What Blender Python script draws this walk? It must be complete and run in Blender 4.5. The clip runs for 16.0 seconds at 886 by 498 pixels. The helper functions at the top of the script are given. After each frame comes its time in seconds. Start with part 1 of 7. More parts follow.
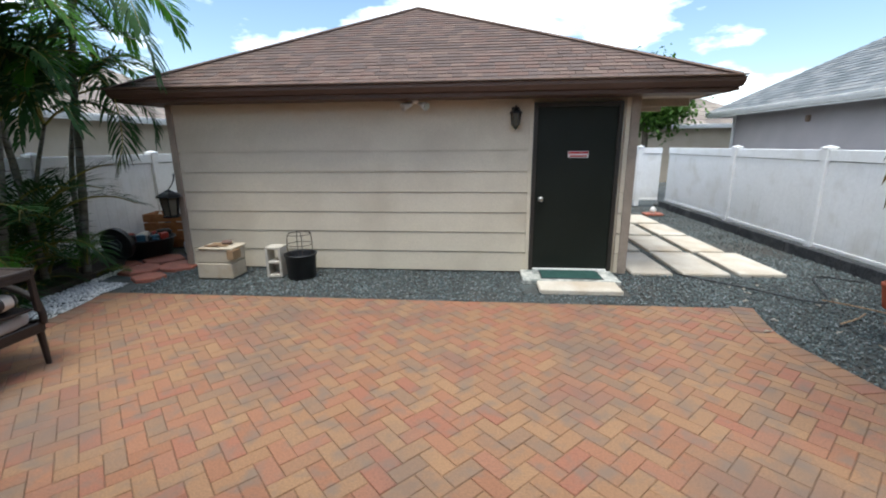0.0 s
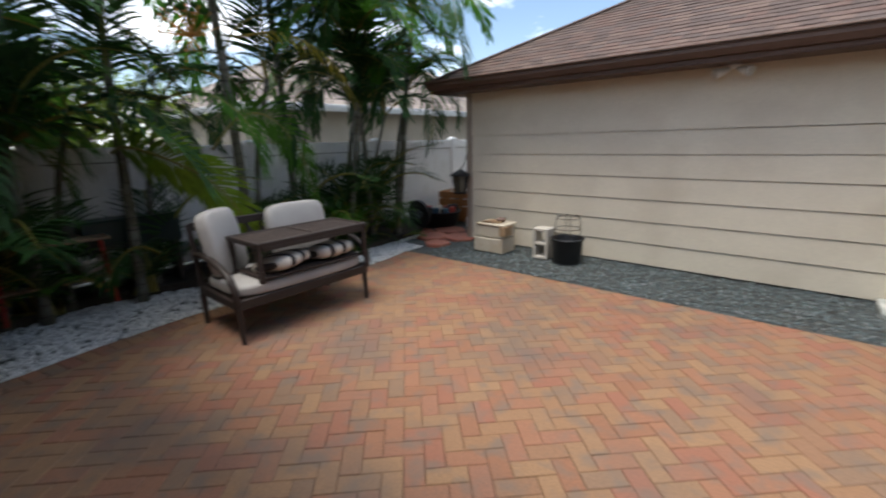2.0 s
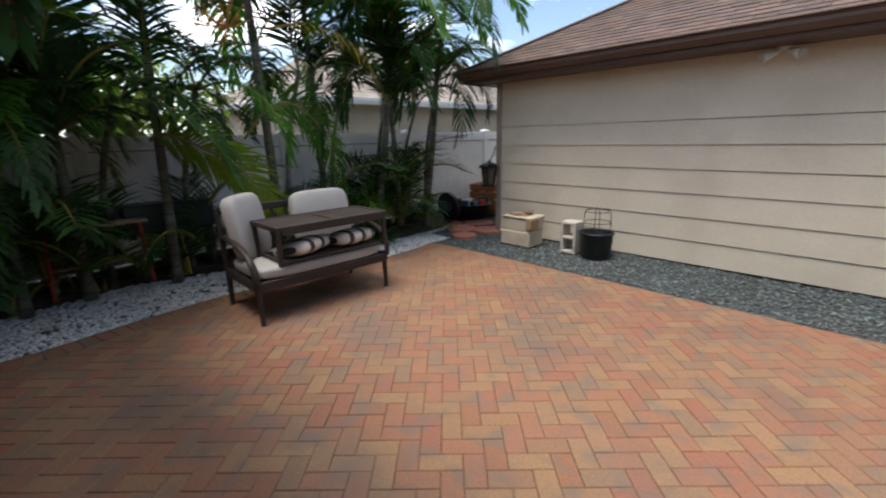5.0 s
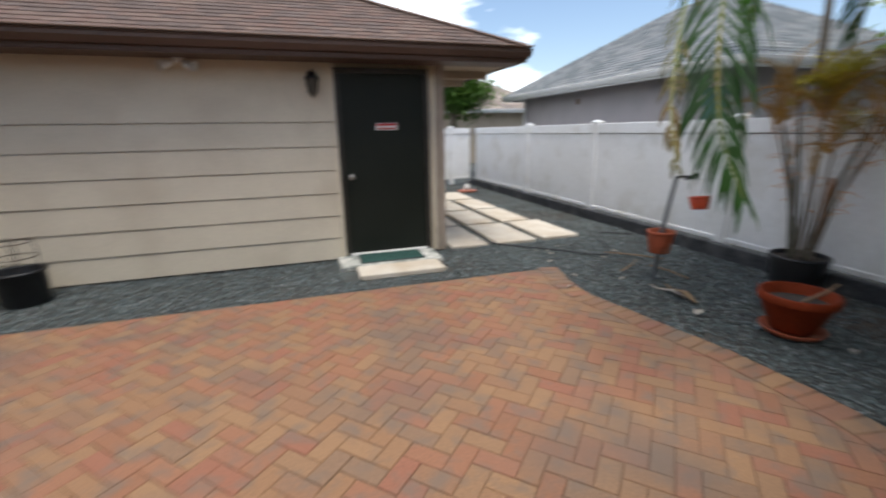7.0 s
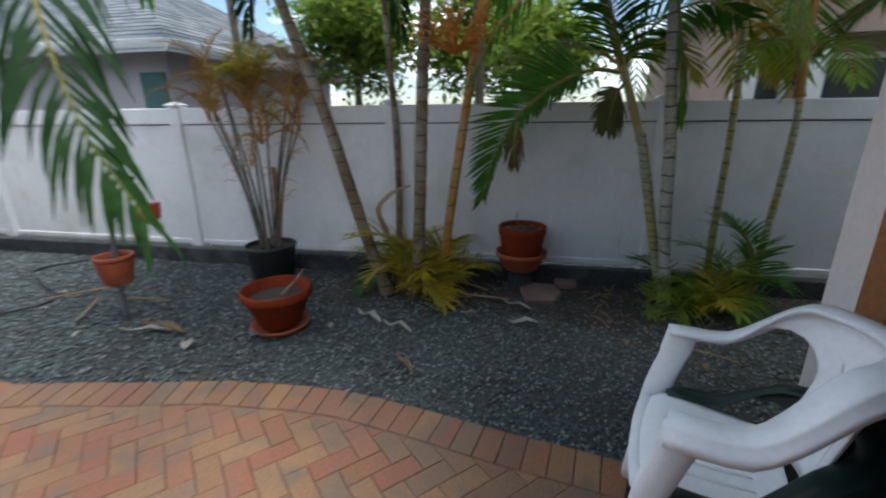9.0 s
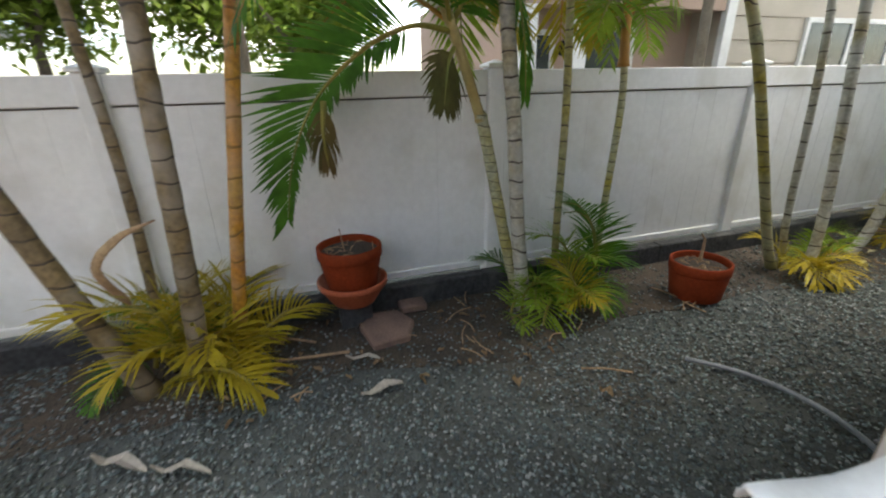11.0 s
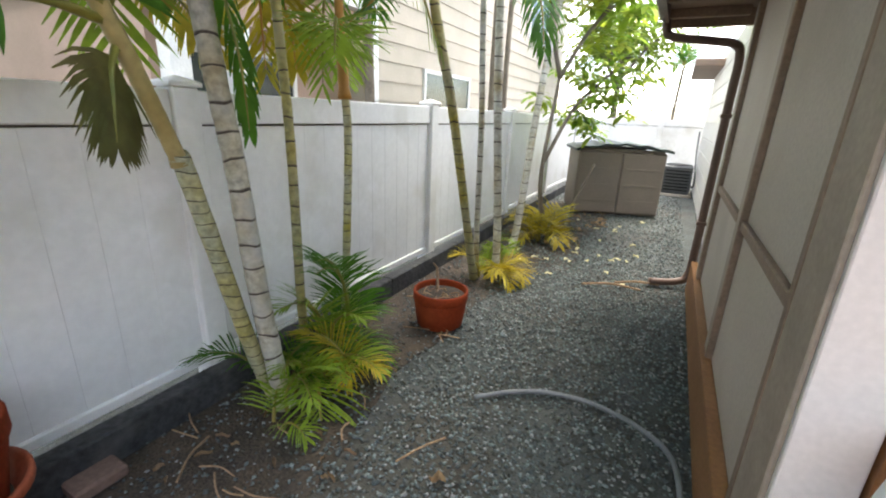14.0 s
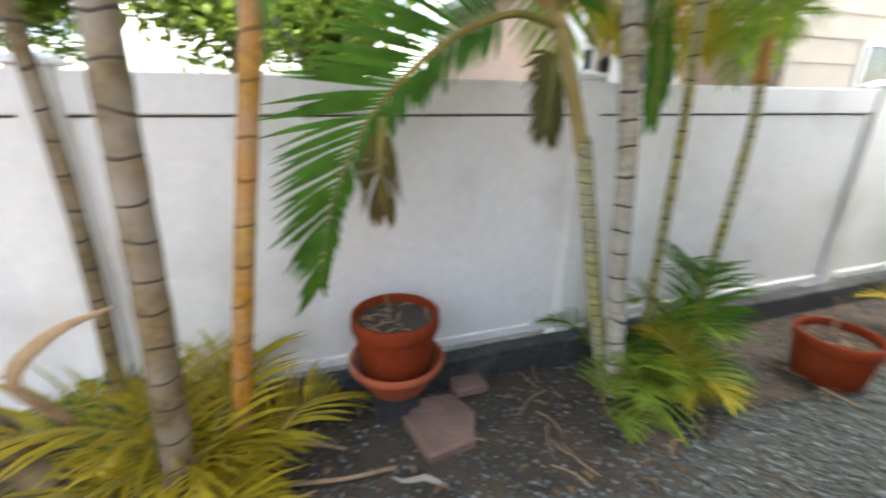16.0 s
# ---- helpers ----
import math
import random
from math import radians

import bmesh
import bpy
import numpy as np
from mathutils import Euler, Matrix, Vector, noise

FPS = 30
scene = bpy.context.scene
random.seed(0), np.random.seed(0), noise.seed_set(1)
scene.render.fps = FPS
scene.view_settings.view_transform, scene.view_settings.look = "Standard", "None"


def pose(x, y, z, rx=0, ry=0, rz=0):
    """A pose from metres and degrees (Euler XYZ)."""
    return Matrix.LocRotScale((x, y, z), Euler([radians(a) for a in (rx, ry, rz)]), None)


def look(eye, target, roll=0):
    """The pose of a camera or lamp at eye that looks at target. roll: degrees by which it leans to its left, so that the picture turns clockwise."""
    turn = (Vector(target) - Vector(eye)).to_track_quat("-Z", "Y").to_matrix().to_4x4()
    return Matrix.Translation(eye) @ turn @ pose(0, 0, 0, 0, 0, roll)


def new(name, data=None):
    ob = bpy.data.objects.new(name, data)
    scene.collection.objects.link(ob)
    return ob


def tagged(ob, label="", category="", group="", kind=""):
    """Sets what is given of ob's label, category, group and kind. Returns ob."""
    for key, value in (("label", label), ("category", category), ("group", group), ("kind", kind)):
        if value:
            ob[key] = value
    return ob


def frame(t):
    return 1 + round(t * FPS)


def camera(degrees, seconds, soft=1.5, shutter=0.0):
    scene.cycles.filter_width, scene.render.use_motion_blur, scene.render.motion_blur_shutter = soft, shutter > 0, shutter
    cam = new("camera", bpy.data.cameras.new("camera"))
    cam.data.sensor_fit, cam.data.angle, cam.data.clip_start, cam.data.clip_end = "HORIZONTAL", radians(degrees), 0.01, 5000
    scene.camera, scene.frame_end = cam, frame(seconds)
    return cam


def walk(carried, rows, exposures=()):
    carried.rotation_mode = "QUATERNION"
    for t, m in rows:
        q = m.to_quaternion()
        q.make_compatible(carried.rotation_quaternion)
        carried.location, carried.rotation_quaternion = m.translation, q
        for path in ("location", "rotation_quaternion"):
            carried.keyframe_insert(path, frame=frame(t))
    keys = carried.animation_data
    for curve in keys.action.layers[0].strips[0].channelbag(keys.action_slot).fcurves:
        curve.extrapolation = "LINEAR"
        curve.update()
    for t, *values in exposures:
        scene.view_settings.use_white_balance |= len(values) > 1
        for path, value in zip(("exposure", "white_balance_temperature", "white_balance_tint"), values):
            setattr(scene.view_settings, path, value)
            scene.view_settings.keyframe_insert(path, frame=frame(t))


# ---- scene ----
cam = camera(92.2, 16.0, soft=2.0, shutter=0.5)
PATH = [
    (0, (0.483, -0.402, 1.603), (0.296, 1.532, 1.131), -0.5),
    (0.5, (0.422, -0.373, 1.594), (0.268, 1.562, 1.112), -0.5),
    (1, (0.457, -0.292, 1.6), (0.049, 1.589, 1.054), -0.5),
    (1.5, (0.378, -0.269, 1.528), (-0.45, 1.481, 1.026), 1.2),
    (2, (0.341, -0.243, 1.487), (-0.919, 1.229, 0.995), -1.4),
    (2.5, (0.312, -0.259, 1.463), (-1.175, 0.987, 0.975), -1.5),
    (3, (0.297, -0.26, 1.447), (-1.262, 0.884, 0.934), -1.3),
    (5.5, (0.47, -0.085, 1.414), (-0.736, 1.428, 0.907), -1.4),
    (6, (0.442, -0.102, 1.433), (-0.18, 1.712, 0.864), -0.7),
    (6.5, (0.687, -0.062, 1.474), (0.606, 1.845, 0.875), -1.1),
    (7, (0.711, 0.059, 1.42), (1.284, 1.9, 0.889), -1.0),
    (7.5, (0.785, 0.121, 1.421), (1.932, 1.667, 0.877), -3.1),
    (8, (1.049, 0.161, 1.42), (2.614, 1.248, 0.811), -3.3),
    (8.5, (1.257, 0.224, 1.415), (3.014, 0.953, 0.797), -2.3),
    (9, (1.46, 0.32, 1.409), (3.332, 0.689, 0.811), -0.6),
    (9.5, (1.704, 0.359, 1.398), (3.598, 0.437, 0.76), -0.6),
    (12, (2.91, 0.594, 1.459), (4.512, -0.392, 0.779), 0.9),
    (12.5, (3.058, 0.516, 1.453), (4.509, -0.71, 0.827), 2.3),
    (13, (3.143, 0.506, 1.438), (4.353, -0.951, 0.795), 2.1),
    (13.5, (3.204, 0.508, 1.449), (4.214, -1.105, 0.834), 2.4),
    (14, (3.216, 0.508, 1.447), (4.088, -1.186, 0.84), 2.4),
    (14.5, (3.222, 0.499, 1.427), (4.071, -1.196, 0.791), 2.8),
    (15, (3.221, 0.498, 1.427), (4.351, -1.014, 0.763), 2.2),
    (15.5, (3.205, 0.525, 1.438), (4.703, -0.645, 0.816), 0.4),
    (16, (3.29, 0.676, 1.422), (5.074, 0.069, 0.753), 0.6),
]
EXPOSURES = [(0.0, 0.65, 6150, 6), (1.5, 0.55, 6350, 8), (3.2, 0.62, 6500, 10), (5.3, 0.6, 6500, 10), (7.0, 0.36, 6500, 10), (7.5, 0.22, 6400, 10), (8.0, 0.22, 6300, 9), (9.0, 0.52, 6050, 7), (9.7, 0.85, 6050, 6), (12.0, 2.05, 7800, 10), (12.7, 2.25, 7500, 10), (13.5, 2.2, 6900, 10), (15.3, 2.3, 6900, 10), (16.0, 2.5, 6900, 11)]
walk(cam, [(t, look(eye, target, roll)) for t, eye, target, roll in PATH], EXPOSURES)

# ---- world, sun ----
SUN_EL, SUN_AZ = radians(74), radians(182)
world = bpy.data.worlds.new("sky")
scene.world = world
world.use_nodes = True
wn, wl = world.node_tree.nodes, world.node_tree.links
wn.clear()
w_out = wn.new("ShaderNodeOutputWorld")
w_bg = wn.new("ShaderNodeBackground")
w_sky = wn.new("ShaderNodeTexSky")
w_sky.sky_type, w_sky.sun_disc, w_sky.sun_elevation, w_sky.sun_rotation = "NISHITA", False, SUN_EL, SUN_AZ
w_tc = wn.new("ShaderNodeTexCoord")
w_map = wn.new("ShaderNodeMapping")
w_map.inputs["Scale"].default_value = (1.0, 1.0, 2.6)
w_noise = wn.new("ShaderNodeTexNoise")
w_noise.inputs["Scale"].default_value, w_noise.inputs["Detail"].default_value, w_noise.inputs["Roughness"].default_value = 2.3, 7.0, 0.55
w_ramp = wn.new("ShaderNodeValToRGB")
w_ramp.color_ramp.elements[0].position, w_ramp.color_ramp.elements[1].position = 0.50, 0.62
w_mix = wn.new("ShaderNodeMix")
w_mix.data_type = "RGBA"
w_mix.inputs["B"].default_value = (15.0, 15.2, 15.6, 1)
wl.new(w_tc.outputs["Generated"], w_map.inputs["Vector"])
wl.new(w_map.outputs["Vector"], w_noise.inputs["Vector"])
wl.new(w_noise.outputs["Fac"], w_ramp.inputs["Fac"])
wl.new(w_ramp.outputs["Color"], w_mix.inputs["Factor"])
wl.new(w_sky.outputs["Color"], w_mix.inputs["A"])
wl.new(w_mix.outputs["Result"], w_bg.inputs["Color"])
w_bg.inputs["Strength"].default_value = 0.15
wl.new(w_bg.outputs["Background"], w_out.inputs["Surface"])
sun = new("sun", bpy.data.lights.new("sun", "SUN"))
sun.data.energy, sun.data.angle, sun.data.color = 2.5, radians(28), (1.0, 0.95, 0.87)
sun.matrix_world = look((0, 0, 0), (-math.sin(SUN_AZ) * math.cos(SUN_EL), -math.cos(SUN_AZ) * math.cos(SUN_EL), -math.sin(SUN_EL)))


# ---- materials ----
def material(name, base, rough=0.7, metal=0.0, second=None, scale=6.0, fine=60.0, bump=0.2, dist=0.004, spread=0.25, pieces="", ramp=None, island=False, stain=None, stain_scale=1.2, spec=0.5, placed=False, flash=None, stain_low=0.52):
    """Base colour varied by noise at two sizes, a bump at both, a tone for each piece, and stains in patches."""
    m = bpy.data.materials.new(name)
    m.use_nodes = True
    n, l = m.node_tree.nodes, m.node_tree.links
    b = n["Principled BSDF"]
    b.inputs["Roughness"].default_value, b.inputs["Metallic"].default_value = rough, metal
    b.inputs["Specular IOR Level"].default_value = spec
    tc = n.new("ShaderNodeTexCoord")
    place = n.new("ShaderNodeNewGeometry").outputs["Position"] if placed else tc.outputs["Object"]

    def tex(s, d=4.0):
        t = n.new("ShaderNodeTexNoise")
        t.inputs["Scale"].default_value, t.inputs["Detail"].default_value = s, d
        l.new(place, t.inputs["Vector"])
        return t

    def blend(a, c, f, mode="MIX"):
        x = n.new("ShaderNodeMix")
        x.data_type, x.blend_type = "RGBA", mode
        for s, v in (("A", a), ("B", c), ("Factor", f)):
            if isinstance(v, (int, float)):
                x.inputs[s].default_value = v
            elif isinstance(v, tuple):
                x.inputs[s].default_value = (*v, 1)
            else:
                l.new(v, x.inputs[s])
        return x.outputs["Result"]

    big, small = tex(scale), tex(fine, 3.0)
    if ramp:
        r = n.new("ShaderNodeValToRGB")
        r.color_ramp.interpolation = "CONSTANT" if len(ramp) > 3 else "LINEAR"
        while len(r.color_ramp.elements) < len(ramp):
            r.color_ramp.elements.new(0.5)
        for k, (el, c) in enumerate(zip(r.color_ramp.elements, ramp)):
            el.position, el.color = k / len(ramp), (*c, 1)
        if island:
            g = n.new("ShaderNodeNewGeometry")
            l.new(g.outputs["Random Per Island"], r.inputs["Fac"])
        else:
            g = n.new("ShaderNodeObjectInfo")
            l.new(g.outputs["Random"], r.inputs["Fac"])
        col = r.outputs["Color"]
        if second:
            col = blend(col, second, 0.35)
    else:
        sh = n.new("ShaderNodeMapRange")
        sh.inputs["From Min"].default_value, sh.inputs["From Max"].default_value = 0.35, 0.65
        l.new(big.outputs["Fac"], sh.inputs["Value"])
        col = blend(base, second or tuple(v * (1 - spread) for v in base), sh.outputs["Result"])
    gr = n.new("ShaderNodeMapRange")
    gr.inputs["From Min"].default_value, gr.inputs["From Max"].default_value = 0.3, 0.7
    gr.inputs["To Min"].default_value, gr.inputs["To Max"].default_value = 1 - spread, 1 + spread * 0.5
    l.new(small.outputs["Fac"], gr.inputs["Value"])
    col = blend(col, gr.outputs["Result"], 1.0, "MULTIPLY")
    if flash:
        fl = n.new("ShaderNodeMapRange")
        fl.inputs["From Min"].default_value, fl.inputs["From Max"].default_value = 0.5, 0.68
        fl.inputs["To Max"].default_value = 0.75
        l.new(big.outputs["Fac"], fl.inputs["Value"])
        col = blend(col, flash, fl.outputs["Result"])
    if stain:
        st = tex(stain_scale, 6.0)
        sr = n.new("ShaderNodeMapRange")
        sr.inputs["From Min"].default_value, sr.inputs["From Max"].default_value = stain_low, stain_low + 0.2
        sr.inputs["To Max"].default_value = 0.7
        l.new(st.outputs["Fac"], sr.inputs["Value"])
        col = blend(col, stain, sr.outputs["Result"])
    l.new(col, b.inputs["Base Color"])
    if bump:
        bp = n.new("ShaderNodeBump")
        bp.inputs["Strength"].default_value, bp.inputs["Distance"].default_value = bump, dist
        l.new(small.outputs["Fac"], bp.inputs["Height"])
        l.new(bp.outputs["Normal"], b.inputs["Normal"])
    rr = n.new("ShaderNodeMapRange")
    rr.inputs["To Min"].default_value, rr.inputs["To Max"].default_value = max(rough - 0.12, 0.03), min(rough + 0.12, 1)
    l.new(big.outputs["Fac"], rr.inputs["Value"])
    l.new(rr.outputs["Result"], b.inputs["Roughness"])
    return m


def leafy(name, base, second, through_light=0.25, rough=0.45, fine=14.0):
    """A leaf: colour varied between two tones, some light passing through."""
    m = material(name, base, rough, second=second, scale=1.7, fine=fine, bump=0.1, spread=0.3, spec=0.25)
    n, l = m.node_tree.nodes, m.node_tree.links
    b = n["Principled BSDF"]
    tr = n.new("ShaderNodeBsdfTranslucent")
    l.new(b.inputs["Base Color"].links[0].from_socket, tr.inputs["Color"])
    mx = n.new("ShaderNodeMixShader")
    mx.inputs["Fac"].default_value = through_light
    l.new(b.outputs["BSDF"], mx.inputs[1])
    l.new(tr.outputs["BSDF"], mx.inputs[2])
    l.new(mx.outputs["Shader"], n["Material Output"].inputs["Surface"])
    return m


def ringed(name, base, second, ring, gap):
    """Palm trunk: smooth bark with dark leaf scars round it at every gap metres."""
    m = material(name, base, 0.65, second=second, scale=3.4, fine=38.0, bump=0.3, spread=0.4, stain=tuple(min(0.5, 0.6 * v + 0.17) for v in base), stain_scale=5.0, stain_low=0.46)
    n, l = m.node_tree.nodes, m.node_tree.links
    b = n["Principled BSDF"]
    tc, sep, nz = n.new("ShaderNodeTexCoord"), n.new("ShaderNodeSeparateXYZ"), n.new("ShaderNodeTexNoise")
    nz.inputs["Scale"].default_value = 5.0
    l.new(tc.outputs["Object"], sep.inputs["Vector"])
    l.new(tc.outputs["Object"], nz.inputs["Vector"])
    ad = n.new("ShaderNodeMath")
    ad.operation = "MULTIPLY_ADD"
    ad.inputs[1].default_value = 0.09
    l.new(nz.outputs["Fac"], ad.inputs[0])
    l.new(sep.outputs["Z"], ad.inputs[2])
    dv = n.new("ShaderNodeMath")
    dv.operation, dv.inputs[1].default_value = "DIVIDE", gap
    l.new(ad.outputs[0], dv.inputs[0])
    fr = n.new("ShaderNodeMath")
    fr.operation = "FRACT"
    l.new(dv.outputs[0], fr.inputs[0])
    lt = n.new("ShaderNodeMapRange")
    lt.inputs["From Min"].default_value, lt.inputs["From Max"].default_value = 0.06, 0.11
    lt.inputs["To Min"].default_value, lt.inputs["To Max"].default_value = 1.0, 0.0
    l.new(fr.outputs[0], lt.inputs["Value"])
    mx = n.new("ShaderNodeMix")
    mx.data_type = "RGBA"
    mx.inputs["B"].default_value = (*ring, 1)
    l.new(lt.outputs["Result"], mx.inputs["Factor"])
    l.new(b.inputs["Base Color"].links[0].from_socket, mx.inputs["A"])
    l.new(mx.outputs["Result"], b.inputs["Base Color"])
    return m


BRICKS = [(0.263, 0.141, 0.068), (0.272, 0.115, 0.063), (0.245, 0.101, 0.052), (0.29, 0.167, 0.082), (0.261, 0.092, 0.057), (0.195, 0.125, 0.078), (0.267, 0.148, 0.073), (0.239, 0.125, 0.067), (0.278, 0.12, 0.065), (0.262, 0.112, 0.068), (0.256, 0.149, 0.077)]
M_BRICK = material("paver", (0.4, 0.2, 0.1), 0.8, ramp=BRICKS, second=(0.255, 0.135, 0.075), scale=6.5, fine=90, bump=0.4, dist=0.003, spread=0.22, stain=(0.115, 0.09, 0.075), stain_scale=1.1, placed=True, flash=(0.16, 0.118, 0.09), stain_low=0.5)
M_BRICKS = material("paver_joined", (0.4, 0.2, 0.1), 0.8, ramp=BRICKS, second=(0.255, 0.135, 0.075), scale=6.5, island=True, fine=90, bump=0.4, dist=0.003, spread=0.22, stain=(0.115, 0.09, 0.075), stain_scale=1.1, placed=True, flash=(0.16, 0.118, 0.09), stain_low=0.5)
M_SAND = material("joint_sand", (0.135, 0.082, 0.052), 0.95, fine=120)
M_REDPAVER = material("red_paver", (0.42, 0.14, 0.09), 0.85, second=(0.33, 0.13, 0.09), fine=80, bump=0.4)
M_SOIL = material("gravel_bed", (0.09, 0.104, 0.102), 0.95, second=(0.066, 0.07, 0.066), scale=3.0, fine=140, bump=0.8, dist=0.01, spread=0.5, stain=(0.06, 0.045, 0.032), stain_scale=0.7)
M_DIRT = material("brown_dirt", (0.085, 0.062, 0.044), 0.95, second=(0.05, 0.041, 0.034), scale=5, fine=70, bump=0.9, dist=0.012, spread=0.5)
M_EARTH = material("earth", (0.035, 0.026, 0.018), 0.95, second=(0.06, 0.045, 0.03), scale=4, fine=60, bump=0.8, dist=0.012, spread=0.5)
M_GRAVEL = material("gravel_stone", (0.2, 0.2, 0.2), 0.85, ramp=[(0.071, 0.09, 0.093), (0.132, 0.169, 0.175), (0.095, 0.122, 0.127), (0.183, 0.228, 0.233), (0.092, 0.112, 0.113), (0.129, 0.145, 0.134), (0.086, 0.108, 0.113), (0.065, 0.069, 0.064), (0.24, 0.269, 0.272), (0.107, 0.133, 0.138), (0.086, 0.094, 0.086), (0.27, 0.281, 0.283), (0.064, 0.061, 0.053)], island=True, fine=150, bump=0.3, spread=0.3)
M_PEBBLE = material("white_pebble", (0.6, 0.6, 0.58), 0.7, ramp=[(0.76, 0.76, 0.74), (0.66, 0.66, 0.64), (0.82, 0.81, 0.78), (0.52, 0.53, 0.52)], island=True, fine=60, bump=0.2, spread=0.15)
M_VINYL = material("white_vinyl", (0.84, 0.84, 0.84), 0.42, second=(0.79, 0.79, 0.78), scale=1.3, fine=25, bump=0.04, spread=0.05, stain=(0.62, 0.60, 0.55), stain_scale=2.2)
# Dark grey that stands for the shadow line under the fence's top rail.
M_RAILSHADE = material("rail_shade", (0.16, 0.15, 0.14), 0.9, fine=60, bump=0.2, spread=0.4)
M_CURB = material("black_edging", (0.05, 0.052, 0.057), 0.8, second=(0.033, 0.034, 0.037), scale=5, fine=34, bump=0.8, dist=0.012, spread=0.5, stain=(0.13, 0.13, 0.125), stain_scale=4.0)
M_SIDING = material("cream_siding", (0.69, 0.615, 0.48), 0.6, second=(0.64, 0.565, 0.44), scale=1.5, fine=70, bump=0.12, spread=0.08, stain=(0.55, 0.475, 0.36), stain_scale=1.6)
M_TRIM = material("taupe_trim", (0.36, 0.29, 0.23), 0.65, second=(0.31, 0.25, 0.2), fine=50, bump=0.15, spread=0.12)
M_FASCIA = material("brown_fascia", (0.085, 0.045, 0.028), 0.55, second=(0.11, 0.06, 0.04), scale=3, fine=50, bump=0.1, spread=0.2)
M_GUTTER = material("brown_gutter", (0.15, 0.09, 0.06), 0.45, second=(0.2, 0.13, 0.09), scale=3, fine=40, bump=0.05, spread=0.15)
M_SOFFIT = material("soffit", (0.42, 0.33, 0.24), 0.75, fine=40, spread=0.15)
M_DOOR = material("dark_green_door", (0.010, 0.0135, 0.0095), 0.55, second=(0.013, 0.0165, 0.012), scale=2, fine=60, bump=0.06, spread=0.15, spec=0.25)
M_FRAME = material("dark_frame", (0.035, 0.03, 0.024), 0.5, fine=50, spread=0.2)
M_STEEL = material("brushed_steel", (0.6, 0.58, 0.55), 0.3, 1.0, fine=80, bump=0.03, spread=0.1)
M_WHITE = material("white_paint", (0.78, 0.77, 0.74), 0.5, fine=40, bump=0.05, spread=0.08)
M_SHINGLE = material("brown_shingle", (0.2, 0.13, 0.1), 0.9, ramp=[(0.119, 0.077, 0.061), (0.139, 0.089, 0.071), (0.102, 0.069, 0.057), (0.154, 0.102, 0.08), (0.135, 0.081, 0.063), (0.115, 0.081, 0.069), (0.096, 0.066, 0.055)], fine=160, bump=0.5, spread=0.25, placed=True)
M_SHINGLES = material("brown_shingle_joined", (0.2, 0.13, 0.1), 0.9, ramp=[(0.119, 0.077, 0.061), (0.139, 0.089, 0.071), (0.102, 0.069, 0.057), (0.154, 0.102, 0.08), (0.135, 0.081, 0.063), (0.115, 0.081, 0.069), (0.096, 0.066, 0.055)], island=True, fine=160, bump=0.5, spread=0.25, placed=True)
M_GREYROOF = material("grey_shingle", (0.2, 0.2, 0.2), 0.9, ramp=[(0.148, 0.164, 0.172), (0.187, 0.203, 0.211), (0.125, 0.14, 0.148), (0.218, 0.226, 0.226)], island=True, fine=60, bump=0.4, spread=0.2)
M_TANROOF = material("tan_shingle", (0.2, 0.2, 0.2), 0.9, ramp=[(0.22, 0.18, 0.15), (0.26, 0.22, 0.18), (0.18, 0.15, 0.13), (0.3, 0.25, 0.21)], island=True, fine=60, bump=0.4, spread=0.2)
M_GREYWALL = material("grey_stucco", (0.46, 0.42, 0.42), 0.85, second=(0.42, 0.385, 0.385), scale=2, fine=90, bump=0.3, spread=0.08)
M_TANWALL = material("tan_stucco", (0.40, 0.33, 0.25), 0.85, second=(0.36, 0.3, 0.22), scale=2, fine=90, bump=0.3, spread=0.1)
M_PINKWALL = material("rose_tan_stucco", (0.46, 0.32, 0.25), 0.85, second=(0.42, 0.30, 0.235), scale=2, fine=90, bump=0.3, spread=0.1)
M_LAP = material("beige_lap_siding", (0.47, 0.41, 0.33), 0.65, second=(0.43, 0.375, 0.30), scale=2, fine=60, bump=0.1, spread=0.08)
M_PANEL = material("house_panel", (0.50, 0.44, 0.38), 0.7, second=(0.45, 0.39, 0.335), scale=1.1, fine=60, bump=0.15, spread=0.1, stain=(0.37, 0.31, 0.26), stain_scale=1.8)
M_CORNER = material("pale_corner_board", (0.66, 0.60, 0.57), 0.6, second=(0.62, 0.56, 0.53), scale=2, fine=60, bump=0.1, spread=0.06)
M_BATTEN = material("brown_batten", (0.22, 0.15, 0.11), 0.65, second=(0.28, 0.19, 0.13), scale=3, fine=50, bump=0.15, spread=0.2)
M_BASEBOARD = material("rust_brown_board", (0.30, 0.14, 0.05), 0.7, second=(0.24, 0.11, 0.045), scale=2, fine=50, bump=0.2, spread=0.2)
M_OAK = material("orange_brown_wood", (0.30, 0.13, 0.045), 0.5, second=(0.25, 0.1, 0.035), scale=3, fine=40, bump=0.1, spread=0.25)
M_SCREEN = material("black_screen", (0.012, 0.012, 0.013), 0.6, fine=200, bump=0.4, spread=0.3)
M_SLAB = material("concrete_slab", (0.60, 0.55, 0.47), 0.9, second=(0.52, 0.45, 0.36), scale=2.5, fine=70, bump=0.4, spread=0.15, stain=(0.42, 0.33, 0.23), stain_scale=2.0)
M_TERRA = material("terracotta", (0.23, 0.036, 0.011), 0.75, second=(0.175, 0.03, 0.01), scale=5, fine=60, bump=0.2, spread=0.2, spec=0.12, stain=(0.28, 0.055, 0.018), stain_scale=4)
